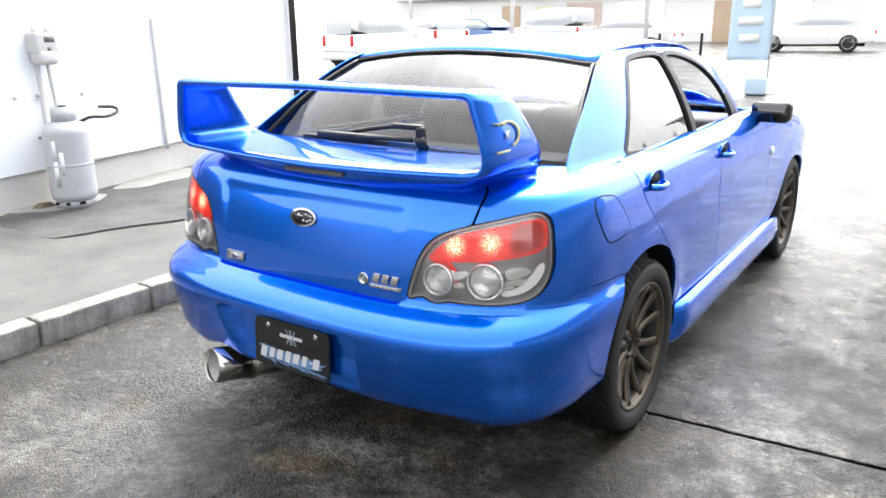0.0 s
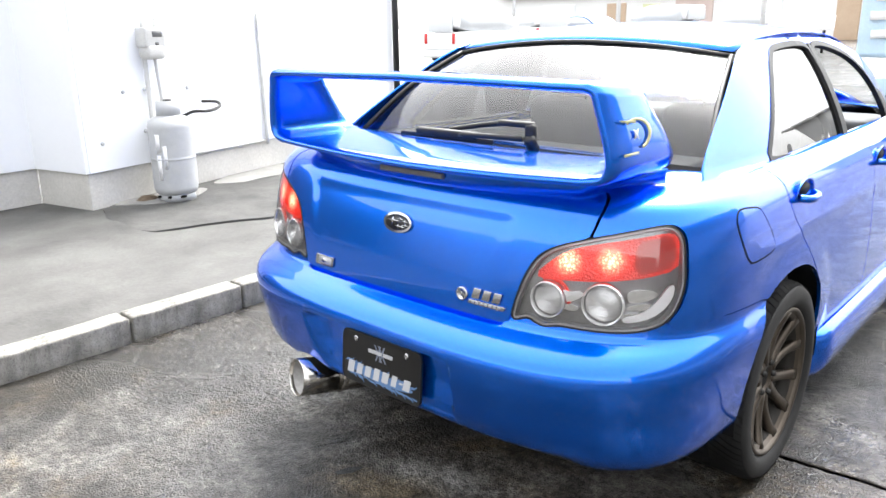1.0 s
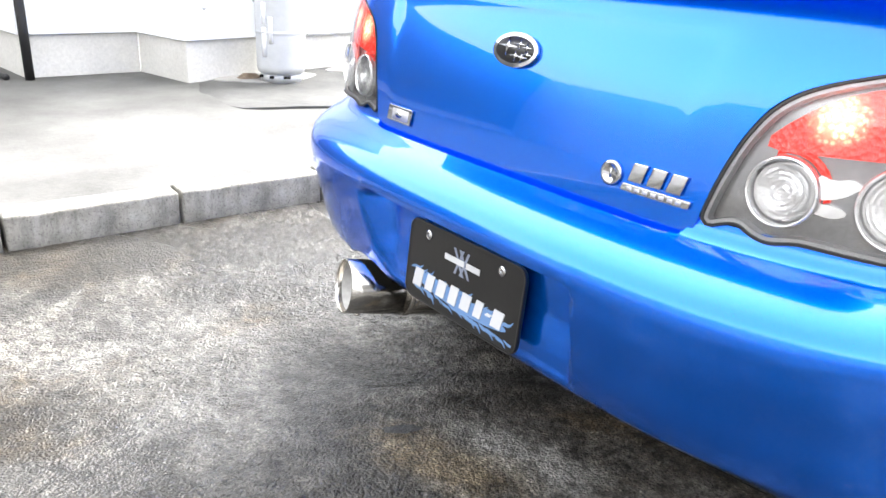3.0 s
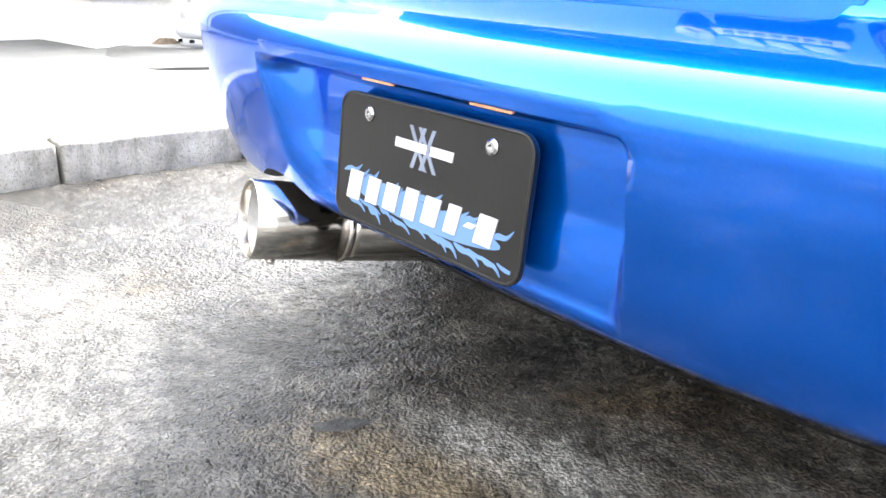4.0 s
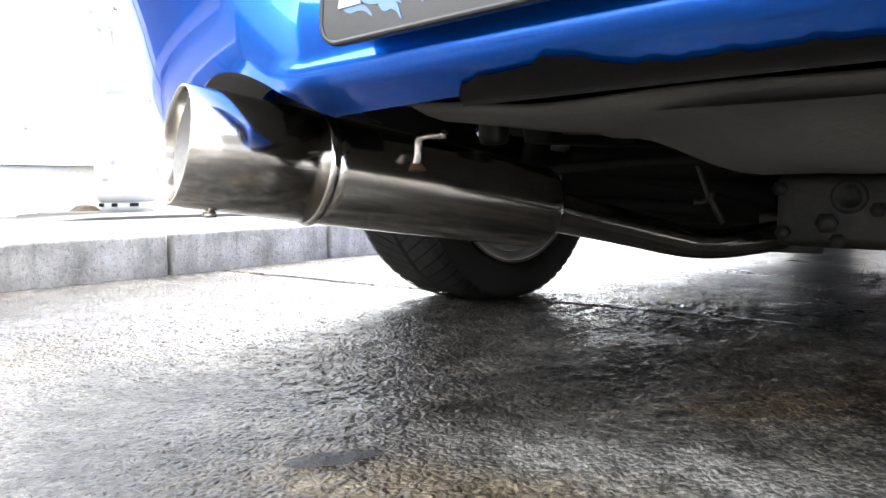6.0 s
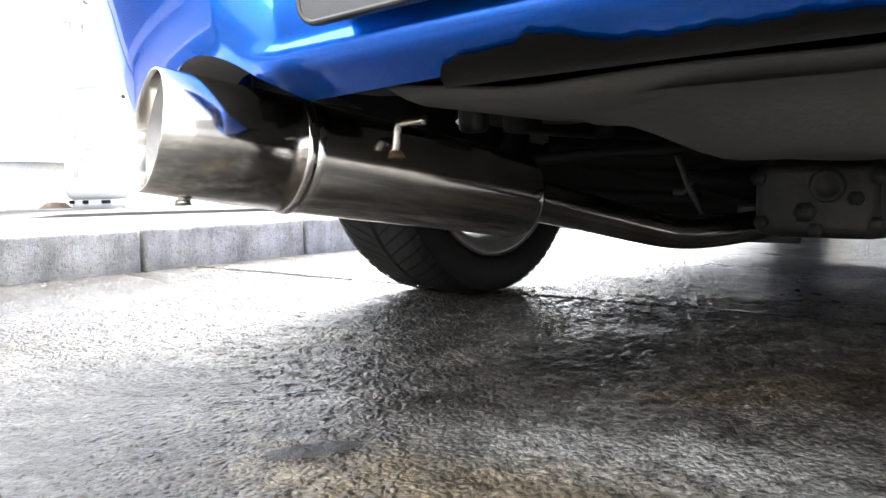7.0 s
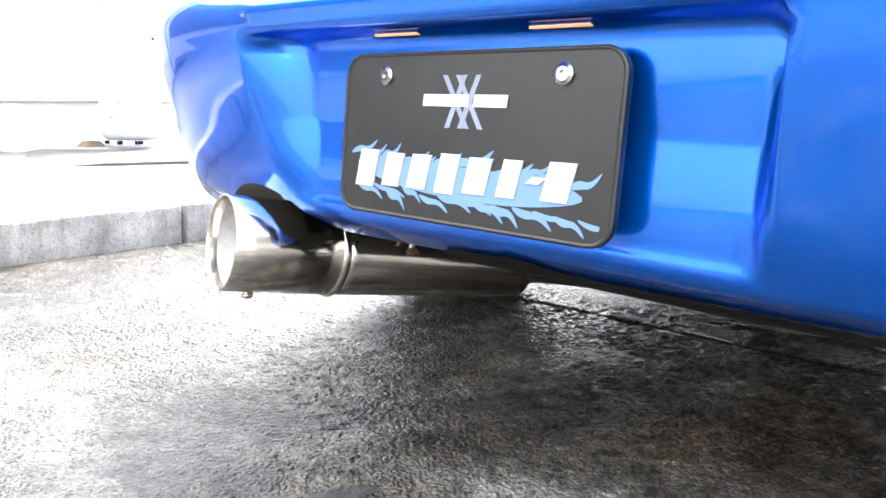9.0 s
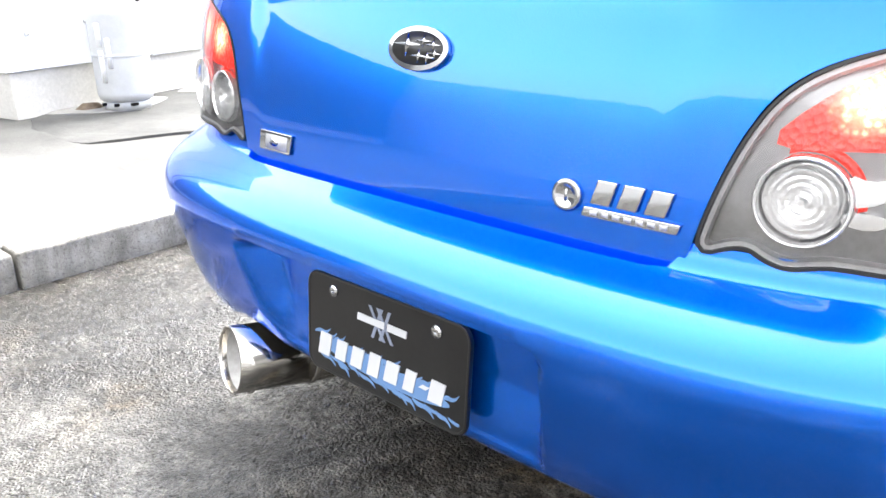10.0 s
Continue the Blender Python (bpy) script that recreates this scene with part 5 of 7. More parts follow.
def build_plate():
    plate = new("show_plate")
    plate.parent = car
    plate.matrix_basis = PLATE_AT
    plate["label"] = "black show plate with white slanted shapes and blue flames"
    def add(name, bm, mat, label="", under=plate):
        return part(name, bm, mat, under, label, False)
    add("plate_board", prism(round_rect(0.320, 0.154, 0.020), 0.004), PLATE_BLACK)
    rim = prism(round_rect(0.329, 0.161, 0.023), 0.008, None, 0.002, holes=(round_rect(0.319, 0.152, 0.018),))
    rim.transform(Matrix.Translation((0, 0, -0.003)))
    add("plate_frame", rim, PLATE_BLACK, "thin black plate frame")
    for x in (-0.103, 0.106):
        s = add("plate_screw", lathe([(0.0092, 0.004), (0.0092, 0.0062), (0.006, 0.0080), (0.003, 0.0080), (0.003, 0.006), (0.0001, 0.006)], 24, Matrix.Translation((x, 0.058, 0))), CHROME, "steel cup-washer screw")
    # emblem: crossed strokes behind a white bar in two lengths
    for dx in (-0.011, 0.005):
        for k, s in enumerate((1, -1)):
            pts = [(dx + 0.002 - 0.012 * s, -0.024), (dx + 0.008 - 0.012 * s, -0.024), (dx + 0.002 + 0.012 * s, 0.024), (dx - 0.004 + 0.012 * s, 0.024)]
            add("emblem_stroke", prism(pts, 0.0008 + 0.0002 * k, Matrix.Translation((0.000, 0.034, 0.004))), BLUE_GREY)
    for x0, x1 in ((-0.050, 0.006), (0.012, 0.050)):
        add("emblem_bar", prism([(x0, 0.0295), (x1, 0.0295), (x1 + 0.001, 0.0405), (x0 + 0.001, 0.0405)], 0.0014, Matrix.Translation((0, 0, 0.004))), WHITE_PRINT)
    # flames: curling wisps that stream to the right above and below a pale band
    rnd = random.Random(11)
    flames = []
    for k in range(26):
        x0 = -0.152 + 0.0112 * k
        s = 1 if k % 2 == 0 else -1
        L, h = rnd.uniform(0.030, 0.062), rnd.uniform(0.008, 0.017)
        by = -0.036 - 0.0004 * k + s * rnd.uniform(0.014, 0.021)
        pts = soft([(x0, by - s * 0.006), (x0 + L * 0.3, by + s * h * 0.35), (x0 + L * 0.65, by + s * h * 0.15), (x0 + L, by + s * h), (x0 + L * 0.72, by - s * h * 0.15), (x0 + L * 0.35, by - s * h * 0.2)], 2)
        flames.append(prism([(min(max(x, -0.152), 0.152), y) for x, y in pts], 0.0005 + 0.00002 * k, Matrix.Translation((0, 0, 0.004))))
    band = soft([(-0.150, -0.027), (-0.10, -0.018), (0.0, -0.026), (0.09, -0.026), (0.148, -0.042), (0.09, -0.054), (0.0, -0.056), (-0.10, -0.047)], 2)
    flames.append(prism(band, 0.0004, Matrix.Translation((0, 0, 0.004))))
    add("flame_print", merged(*flames), BLUE_PRINT, "pale blue flame print")
    # eight plain slanted white shapes in place of the lettering
    x = -0.139
    for k, w in enumerate((0.036, 0.032, 0.034, 0.032, 0.036, 0.028, 0.014, 0.036)):
        cy, h, lean = -0.034 + 0.0006 * k, (0.003 if k == 6 else 0.0165 + 0.002 * (k % 3 == 0)), 0.007
        s = w * (0.72 if k != 6 else 1.0)
        pts = [(x, cy - h), (x + s, cy - h), (x + s + lean, cy + h), (x + lean, cy + h)]
        add("print_shape", prism(pts, 0.0018, Matrix.Translation((0, 0, 0.004))), WHITE_PRINT)
        x += w + 0.0030
    # bracket and the two small plate lamps in the roof of the recess
    part("plate_bracket", box(0.008, -0.892, 0.455, 0.24, 0.02, 0.12, 0.004), BLACK, car)
    # added black box that draws the dark slot over the plate
    part("plate_lamp_housing", box(0.01, -0.898, 0.5430, 0.36, 0.030, 0.010, 0.003), BLACK, car)
    for x in (-0.085, 0.105):
        part("plate_lamp", box(x, -0.906, 0.5375, 0.060, 0.010, 0.004, 0.0015), BULB_GLOW, car, "small lit plate lamp")


BLUE_GREY = material("blue_grey_print", (0.1925, 0.22, 0.286), 0.45)
build_plate()


# ---- exhaust ----
AXIS = Vector((0.123, 0.468, -0.0785)).normalized()
TIP = Vector((-0.366, -0.932, 0.291)) - AXIS * 0.009


def build_exhaust():
    ex = new("exhaust")
    ex.parent = car
    ex["label"] = "large round brushed stainless exhaust with silencer"
    rot = AXIS.to_track_quat("Z", "Y").to_matrix().to_4x4()
    at = Matrix.Translation(TIP) @ rot
    part("exhaust_tip", lathe([(0.0605, 0.0), (0.0618, 0.0012), (0.0620, 0.145), (0.056, 0.147), (0.056, 0.142), (0.0575, 0.004), (0.0590, 0.0)], 64, at, True), STEEL, ex, "polished straight-cut tip")
    part("tip_inside", lathe([(0.0572, 0.014), (0.0550, 0.10), (0.0520, 0.20), (0.049, 0.36), (0.0001, 0.37), (0.0001, 0.372), (0.0495, 0.362), (0.0525, 0.20), (0.0554, 0.10), (0.0574, 0.014)], 48, at, True), SOOT, ex)
    part("weld_ring", lathe([(0.0600, 0.1425), (0.0632, 0.1435), (0.0648, 0.1465), (0.0650, 0.150), (0.0636, 0.1535), (0.0600, 0.155), (0.05, 0.150)], 64, at, True), STEEL, ex)
    part("silencer", lathe([(0.050, 0.150), (0.0610, 0.152), (0.0614, 0.165), (0.0580, 0.33), (0.0553, 0.455), (0.0555, 0.468), (0.0538, 0.474), (0.030, 0.480), (0.028, 0.480)], 64, at), STEEL, ex)
    end = TIP + AXIS * 0.470
    pts = soft([tuple(end), (-0.218, -0.36, 0.190), (-0.175, -0.22, 0.156), (-0.150, -0.17, 0.149), (-0.115, -0.12, 0.152), (-0.070, -0.06, 0.162), (-0.05, 0.05, 0.17), (-0.05, 0.2, 0.18), (-0.05, 0.8, 0.2)], 2, False)
    part("exhaust_pipe", tube(pts, [0.030 - 0.006 * min(1, k / 12) for k in range(len(pts))], 24), STEEL, ex)
    part("pipe_flange", box(-0.066, -0.052, 0.162, 0.10, 0.014, 0.062, 0.006), CAST, ex)
    # bolt under the tip, hanger hook on the silencer
    p = TIP + AXIS * 0.03 + Vector((0.004, 0, -0.0610))
    part("tip_bolt", merged(lathe([(0.0045, 0.0), (0.0045, -0.008)], 12, Matrix.Translation(p)), lathe([(0.0075, -0.003), (0.0075, -0.009)], 6, Matrix.Translation(p))), STEEL, ex)
    part("hanger_hook", tube(soft([(-0.255, -0.716, 0.262), (-0.250, -0.715, 0.280), (-0.249, -0.715, 0.297), (-0.243, -0.715, 0.303), (-0.208, -0.715, 0.302)], 2, False), 0.0055, 10), STEEL, ex)
    part("hook_weld", lathe([(0.0001, 0.006), (0.008, 0.003), (0.012, -0.004)], 14, Matrix.Translation((-0.252, -0.716, 0.268))), RUST, ex, "rust-brown weld")


SOOT = grained("light_soot", ((0.3, 0.295, 0.285), (0.46, 0.45, 0.435)), 10, (0.5, 0.7), 0.0005, 80, 0.5)
RUST = grained("rusty_weld", ((0.08, 0.04, 0.0175), (0.15, 0.085, 0.04)), 40, (0.6, 0.9), 0.001, 150)
build_exhaust()


# ---- wheels ----
def build_wheel(x, y, sign):
    wheel = new("wheel")
    wheel.parent = car
    wheel.matrix_basis = pose(x, y, 0.312, 0, 90 * sign, 0)
    # local z points outwards
    w = 0.113
    prof = [(0.231, -0.085), (0.246, -w + 0.008), (0.262, -w), (0.290, -w + 0.002), (0.302, -w + 0.008), (0.3085, -w + 0.018), (0.3115, -0.075), (0.312, 0.0), (0.3115, 0.075), (0.3085, w - 0.018), (0.302, w - 0.008), (0.290, w - 0.002), (0.262, w), (0.246, w - 0.008), (0.231, 0.085)]
    tyre = part("tyre", lathe(prof, 96, None, True), TYRE, wheel, "black road tyre, damp and dusty")
    # slanted tread blocks
    bm = bmesh.new()
    n = 72
    for k in range(n):
        for s in (1, -1):
            a0 = 2 * math.pi * k / n
            vs = []
            for (t, zz) in ((0.0, 0.006), (0.074, 0.006), (0.250, 0.104), (0.176, 0.104)):
                a = a0 + t + (0.03 if s < 0 else 0)
                r = 0.3185 if zz < 0.05 else 0.309
                vs.append((a, s * zz, r))
            steps = 5
            rows = []
            for q in range(steps + 1):
                f = q / steps
                zz = vs[0][1] + (vs[3][1] - vs[0][1]) * f
                az = abs(zz)
                r = 0.3180 - max(0, az - 0.070) ** 2 * 9.0
                aa = vs[0][0] + (vs[3][0] - vs[0][0]) * f
                ab = vs[1][0] + (vs[2][0] - vs[1][0]) * f
                rows.append([bm.verts.new((r * math.cos(t), r * math.sin(t), zz)) for t in (aa, ab)])
            for p, q in zip(rows, rows[1:]):
                bm.faces.new((p[0], p[1], q[1], q[0]))
    bmesh.ops.solidify(bm, geom=bm.faces[:], thickness=0.0045)
    bmesh.ops.recalc_face_normals(bm, faces=bm.faces)
    part("tread", bm, TYRE, tyre)
    rim = part("rim", lathe([(0.2265, 0.092), (0.2275, 0.098), (0.224, 0.101), (0.217, 0.099), (0.212, 0.090), (0.206, 0.072), (0.200, 0.05), (0.196, -0.02), (0.205, -0.07), (0.222, -0.09), (0.2275, -0.098), (0.220, -0.10), (0.198, -0.07), (0.188, -0.02), (0.19, 0.05), (0.20, 0.085)], 96, None, True), BRONZE, wheel, "bronze alloy rim with twin spokes")
    rim.scale = (1.04, 1.04, 1.0)
    for k in range(6):
        for s in (1, -1):
            a = 2 * math.pi * k / 6 + s * radians(10.5)
            b = 2 * math.pi * k / 6 + s * radians(15.5)
            bm = bmesh.new()
            rows = []
            for q in range(9):
                f = q / 8
                r = 0.050 + (0.210 - 0.050) * f
                ang = a + (b - a) * f
                wd = 0.0155 - 0.0035 * f + 0.009 * f ** 6
                top = 0.064 + 0.022 * f - 0.008 * math.sin(math.pi * f) + 0.006 * f * f
                dep = 0.030 - 0.010 * f
                d, t = Vector((math.cos(ang), math.sin(ang), 0)), Vector((-math.sin(ang), math.cos(ang), 0))
                rows.append([bm.verts.new(d * r + t * (wd * c) + Vector((0, 0, top - dep * e))) for c, e in ((-1, 1), (-1, 0.25), (-0.55, 0), (0.55, 0), (1, 0.25), (1, 1))])
            for p, q in zip(rows, rows[1:]):
                for j in range(6):
                    bm.faces.new((p[j], q[j], q[(j + 1) % 6], p[(j + 1) % 6]))
            bm.faces.new(rows[0][::-1])
            bm.faces.new(rows[-1])
            bmesh.ops.recalc_face_normals(bm, faces=bm.faces)
            me = bpy.data.meshes.new("spoke")
            bm.to_mesh(me)
            bm.free()
            mesh_part("spoke", me, BRONZE, rim)
    # liner over the barrel, darkened for the shade behind the spokes
    part("rim_well", lathe([(0.1975, 0.080), (0.1885, 0.05), (0.1862, -0.02), (0.1872, -0.02), (0.1894, 0.05), (0.1984, 0.080)], 64, None, True), SHADED_BRONZE, rim, "barrel in darker bronze, shade put into its colour")
    part("hub", lathe([(0.066, 0.02), (0.068, 0.050), (0.060, 0.060), (0.036, 0.060), (0.034, 0.052), (0.0001, 0.050)], 40), BRONZE, rim)
    part("hub_bore", lathe([(0.031, 0.0515), (0.031, 0.054), (0.027, 0.055), (0.0001, 0.055)], 28), UNDER, rim)
    for k in range(5):
        a = 2 * math.pi * k / 5 + 0.3
        part("wheel_nut", lathe([(0.0105, 0.045), (0.0105, 0.066), (0.007, 0.072), (0.0001, 0.072)], 6, Matrix.Translation((0.050 * math.cos(a), 0.050 * math.sin(a), 0))), CAST, rim)
    part("rim_inner", lathe([(0.2235, -0.0995), (0.2150, -0.0985), (0.196, -0.075), (0.1865, -0.03), (0.1885, -0.03), (0.199, -0.0755), (0.217, -0.097)], 64, None, True), BARE_ALLOY, rim, "bare silver inner face")
    part("brake_disc", lathe([(0.155, -0.005), (0.155, 0.018), (0.075, 0.018), (0.075, -0.005)], 48, None, True), CAST, wheel)
    part("brake_caliper", box(0.10, 0.10, 0.005, 0.11, 0.09, 0.07, 0.015, 3, Matrix.Rotation(0.3, 4, "Z")), CAST, wheel)
    part("rim_barrel", lathe([(0.205, -0.090), (0.187, -0.045), (0.184, 0.03), (0.188, 0.03), (0.191, -0.045), (0.208, -0.088)], 64, None, True), BARE_ALLOY, wheel)
    part("hub_carrier", lathe([(0.0001, -0.10), (0.05, -0.095), (0.075, -0.06), (0.08, -0.01), (0.06, 0.0)], 28), UNDER, wheel)
    return wheel


for wx, wy, ws in ((0.743, -0.01, 1), (-0.743, -0.01, -1), (0.743, 2.54, 1), (-0.743, 2.54, -1)):
    build_wheel(wx, wy, ws)


# ---- handles, fuel flap, mirrors, wiper ----
def side_frame(y, z, sign=1, lift=0.0):
    u = uy(y) * sign
    p = body(np.array([u]), np.array([z]))[0]
    return Matrix.Translation((p[0] + sign * lift, p[1], p[2])) @ (pose(0, 0, 0, 90, 0, 90) if sign > 0 else pose(0, 0, 0, 90, 0, -90))


def build_side_details():
    for sign in (1, -1):
        for y, z, door in ((0.035, 0.905, rear_door_r if sign > 0 else rear_door_l), (0.915, 0.890, front_door_r if sign > 0 else front_door_l)):
            m = side_frame(y, z, sign, 0.0)
            part("handle_dish", lathe([(0.062, 0.0015), (0.058, 0.004), (0.052, 0.001), (0.03, -0.006), (0.0001, -0.008)], 32, m @ Matrix.Diagonal((1.35, 0.72, 1, 1))), PAINT, door)
            # dark oval paints the shade in the dish behind the grip
            part("handle_shadow", prism(ellipse(0.045, 0.018, 24), 0.0022, m @ Matrix.Translation((-0.012 * sign, 0.012, 0))), UNDER, door)
            grip = part("door_handle", tube(soft([(-0.055, -0.008, 0.004), (-0.045, -0.010, 0.026), (0.0, -0.012, 0.032), (0.045, -0.012, 0.028), (0.06, -0.010, 0.006)], 2, False), 0.0115, 12), PAINT, door, "body-coloured pull handle")
            grip.matrix_basis = m
    # fuel flap, right side only
    flap = soft([(uy(-0.495), 0.900), (uy(-0.49), 0.932), (uy(-0.46), 0.941), (uy(-0.36), 0.930), (uy(-0.325), 0.915), (uy(-0.235), 0.830), (uy(-0.225), 0.805), (uy(-0.245), 0.790), (uy(-0.37), 0.786), (uy(-0.41), 0.794), (uy(-0.45), 0.835)], 1)
    panel("fuel_flap_gap", body, shrink(flap, -0.003), UNDER, car, holes=(shrink(flap, 0.002),), step=0.03, lip=0.004, lift=0.0006)
    panel("fuel_flap", body, shrink(flap, 0.002), PAINT, car, step=0.03, lip=0.004, lift=0.0014)
    # side repeater
    part("side_repeater", lathe([(0.024, 0.0), (0.022, 0.006), (0.014, 0.010), (0.0001, 0.011)], 24, side_frame(1.86, 0.765, 1)), LENS_WHITE, car, "round clear side repeater")
    for sign in (1, -1):
        mirror = new("door_mirror")
        mirror.parent = car
        mirror["label"] = "black-cased door mirror"
        shell = box(sign * 0.865, 1.66, 0.992, 0.19, 0.10, 0.112, 0.035, 5)
        for v in shell.verts:
            t = (v.co.y - 1.61) / 0.1
            v.co.z = 0.992 + (v.co.z - 0.992) * (1 - 0.25 * max(0, t))
        part("mirror_shell", shell, BLACK, mirror)
        part("mirror_pane", prism(round_rect(0.165, 0.092, 0.028), 0.004, Matrix.Translation((sign * 0.867, 1.607, 0.992)) @ pose(0, 0, 0, 90, 0, 5 * sign)), MIRROR, mirror)
        part("mirror_arm", tube([(sign * 0.68, 1.66, 0.960), (sign * 0.76, 1.66, 0.962), (sign * 0.80, 1.66, 0.968)], [0.03, 0.026, 0.028], 14), BLACK, mirror)


build_side_details()


def build_wiper():
    w = new("rear_wiper")
    w.parent = car
    part("wiper_pivot", merged(lathe([(0.019, -0.03), (0.019, 0.012), (0.015, 0.020), (0.0001, 0.022)], 20, Matrix.Translation((0.172, -0.415, 1.045)) @ pose(0, 0, 0, 35, 0, 0)), box(0.168, -0.41, 1.072, 0.03, 0.028, 0.055, 0.009)), BLACK, w)
    part("wiper_arm", merged(tube(soft([(0.170, -0.41, 1.090), (0.10, -0.398, 1.098), (-0.02, -0.39, 1.084), (-0.16, -0.40, 1.058)], 2, False), 0.0085, 10), box(0.11, -0.405, 1.096, 0.13, 0.028, 0.018, 0.006)), BLACK, w)
    part("wiper_blade", merged(tube(soft([(0.15, -0.43, 1.055), (0.0, -0.44, 1.055), (-0.09, -0.44, 1.050)], 1, False), 0.009, 8), box(-0.15, -0.43, 1.049, 0.26, 0.034, 0.026, 0.008), box(-0.16, -0.43, 1.036, 0.40, 0.012, 0.016, 0.003)), BLACK, w)


build_wiper()


# ---- underbody ----
def build_under():
    un = new("underbody")
    un.parent = car
    def well(i, j):
        a, r = 2 * math.pi * i, j
        z = 0.254 + 0.045 * float(step_up(r, 0.50, 0.96)) + 0.003 * math.sin(5 * a) * r
        return (0.215 + 0.31 * r * math.cos(a), -0.50 + 0.31 * r * math.sin(a), z)
    grid_mesh("spare_well", well, 48, 14, UNDERSEAL, un, "grey undersealed spare wheel well")
    def boot_floor(i, j):
        x, y = -0.255 + 0.82 * i, -0.80 + 0.58 * j
        lift = 0.050 * (1 - float(step_up(x, -0.25, -0.17))) + 0.012 * (1 - float(step_up(x, -0.20, 0.0)))
        return (x, y, 0.302 + lift + 0.018 * float(step_up(y, -0.55, -0.25)) + 0.012 * (1 - float(step_up(y, -0.80, -0.76))) + 0.0015 * math.sin(23 * x + 9 * y))
    grid_mesh("boot_floor", boot_floor, 40, 24, UNDERSEAL, un, "grey undersealed boot floor", thick=0.004)
    part("floor_ridge", tube(soft([(-0.17, -0.70, 0.318), (-0.10, -0.56, 0.305), (-0.07, -0.40, 0.305), (-0.10, -0.28, 0.315)], 2, False), 0.006, 8), UNDERSEAL, un)
    part("rear_panel", merged(box(0.0, -0.80, 0.362, 0.62, 0.05, 0.07, 0.012), box(0.0, -0.74, 0.368, 0.9, 0.05, 0.06, 0.012), box(0.0, -0.38, 0.40, 1.0, 0.72, 0.03, 0.01)), UNDER, un)
    # black strip laid over the bumper skin, ragged along its upper edge
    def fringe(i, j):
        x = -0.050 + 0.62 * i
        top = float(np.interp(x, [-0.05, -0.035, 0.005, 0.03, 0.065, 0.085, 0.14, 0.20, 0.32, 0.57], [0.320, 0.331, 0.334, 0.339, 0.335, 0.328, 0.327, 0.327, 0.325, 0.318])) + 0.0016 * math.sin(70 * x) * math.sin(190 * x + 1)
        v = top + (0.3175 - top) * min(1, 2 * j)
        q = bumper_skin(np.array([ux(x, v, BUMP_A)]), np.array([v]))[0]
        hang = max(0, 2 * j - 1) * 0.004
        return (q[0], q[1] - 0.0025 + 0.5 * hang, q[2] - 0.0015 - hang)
    grid_mesh("undertray_edge", fringe, 90, 4, UNDER, un, "ragged black strip over the bumper's lower edge")
    diff = part("differential", merged(box(0.03, -0.02, 0.205, 0.18, 0.22, 0.12, 0.03, 3), box(0.025, -0.135, 0.203, 0.165, 0.03, 0.105, 0.018, 3)), CAST, un, "dirty alloy rear differential")
    for x, z in ((-0.045, 0.170), (-0.05, 0.235), (0.108, 0.170), (0.108, 0.235), (0.03, 0.160), (0.081, 0.205)):
        part("cover_bolt", lathe([(0.011, 0.0), (0.011, 0.008), (0.0001, 0.009)], 6, Matrix.Translation((x, -0.150, z)) @ pose(0, 0, 0, 90, 0, 0)), CAST, diff)
    part("filler_plug", lathe([(0.024, 0.0), (0.024, 0.006), (0.017, 0.008), (0.015, 0.003), (0.0001, 0.003)], 24, Matrix.Translation((0.044, -0.150, 0.223)) @ pose(0, 0, 0, 90, 0, 0)), CAST, diff)
    part("drain_plug", lathe([(0.016, 0.0), (0.016, 0.007), (0.0001, 0.007)], 6, Matrix.Translation((0.015, -0.150, 0.185)) @ pose(0, 0, 0, 90, 0, 0)), CAST, diff)
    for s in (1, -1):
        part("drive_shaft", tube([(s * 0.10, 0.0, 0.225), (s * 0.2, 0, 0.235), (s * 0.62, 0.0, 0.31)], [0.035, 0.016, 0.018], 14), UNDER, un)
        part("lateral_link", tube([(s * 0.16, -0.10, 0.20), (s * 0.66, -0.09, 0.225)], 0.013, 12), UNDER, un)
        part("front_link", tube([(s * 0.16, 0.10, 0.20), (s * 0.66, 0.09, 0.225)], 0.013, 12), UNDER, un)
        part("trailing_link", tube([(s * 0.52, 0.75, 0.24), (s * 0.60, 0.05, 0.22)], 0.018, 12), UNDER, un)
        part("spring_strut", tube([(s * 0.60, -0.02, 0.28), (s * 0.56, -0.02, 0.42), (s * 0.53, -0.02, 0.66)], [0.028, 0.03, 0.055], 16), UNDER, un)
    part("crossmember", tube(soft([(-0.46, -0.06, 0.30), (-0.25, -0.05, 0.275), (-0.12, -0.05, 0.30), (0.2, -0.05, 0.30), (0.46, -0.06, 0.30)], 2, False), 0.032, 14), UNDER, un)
    # added box that blocks the bright gap above the exhaust pipe
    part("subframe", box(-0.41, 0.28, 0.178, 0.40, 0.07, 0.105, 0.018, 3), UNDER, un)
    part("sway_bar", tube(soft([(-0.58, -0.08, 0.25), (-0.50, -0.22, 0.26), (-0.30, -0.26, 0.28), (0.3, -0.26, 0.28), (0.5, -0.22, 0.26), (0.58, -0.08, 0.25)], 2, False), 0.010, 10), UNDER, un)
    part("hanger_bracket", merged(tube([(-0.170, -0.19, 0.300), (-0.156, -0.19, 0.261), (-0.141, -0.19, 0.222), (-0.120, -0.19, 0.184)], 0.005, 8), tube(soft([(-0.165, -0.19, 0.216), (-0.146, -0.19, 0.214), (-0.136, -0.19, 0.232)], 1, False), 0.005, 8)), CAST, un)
    # added box, a dark backing behind the exhaust pipe
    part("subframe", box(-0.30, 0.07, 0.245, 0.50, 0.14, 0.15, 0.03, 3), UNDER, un)
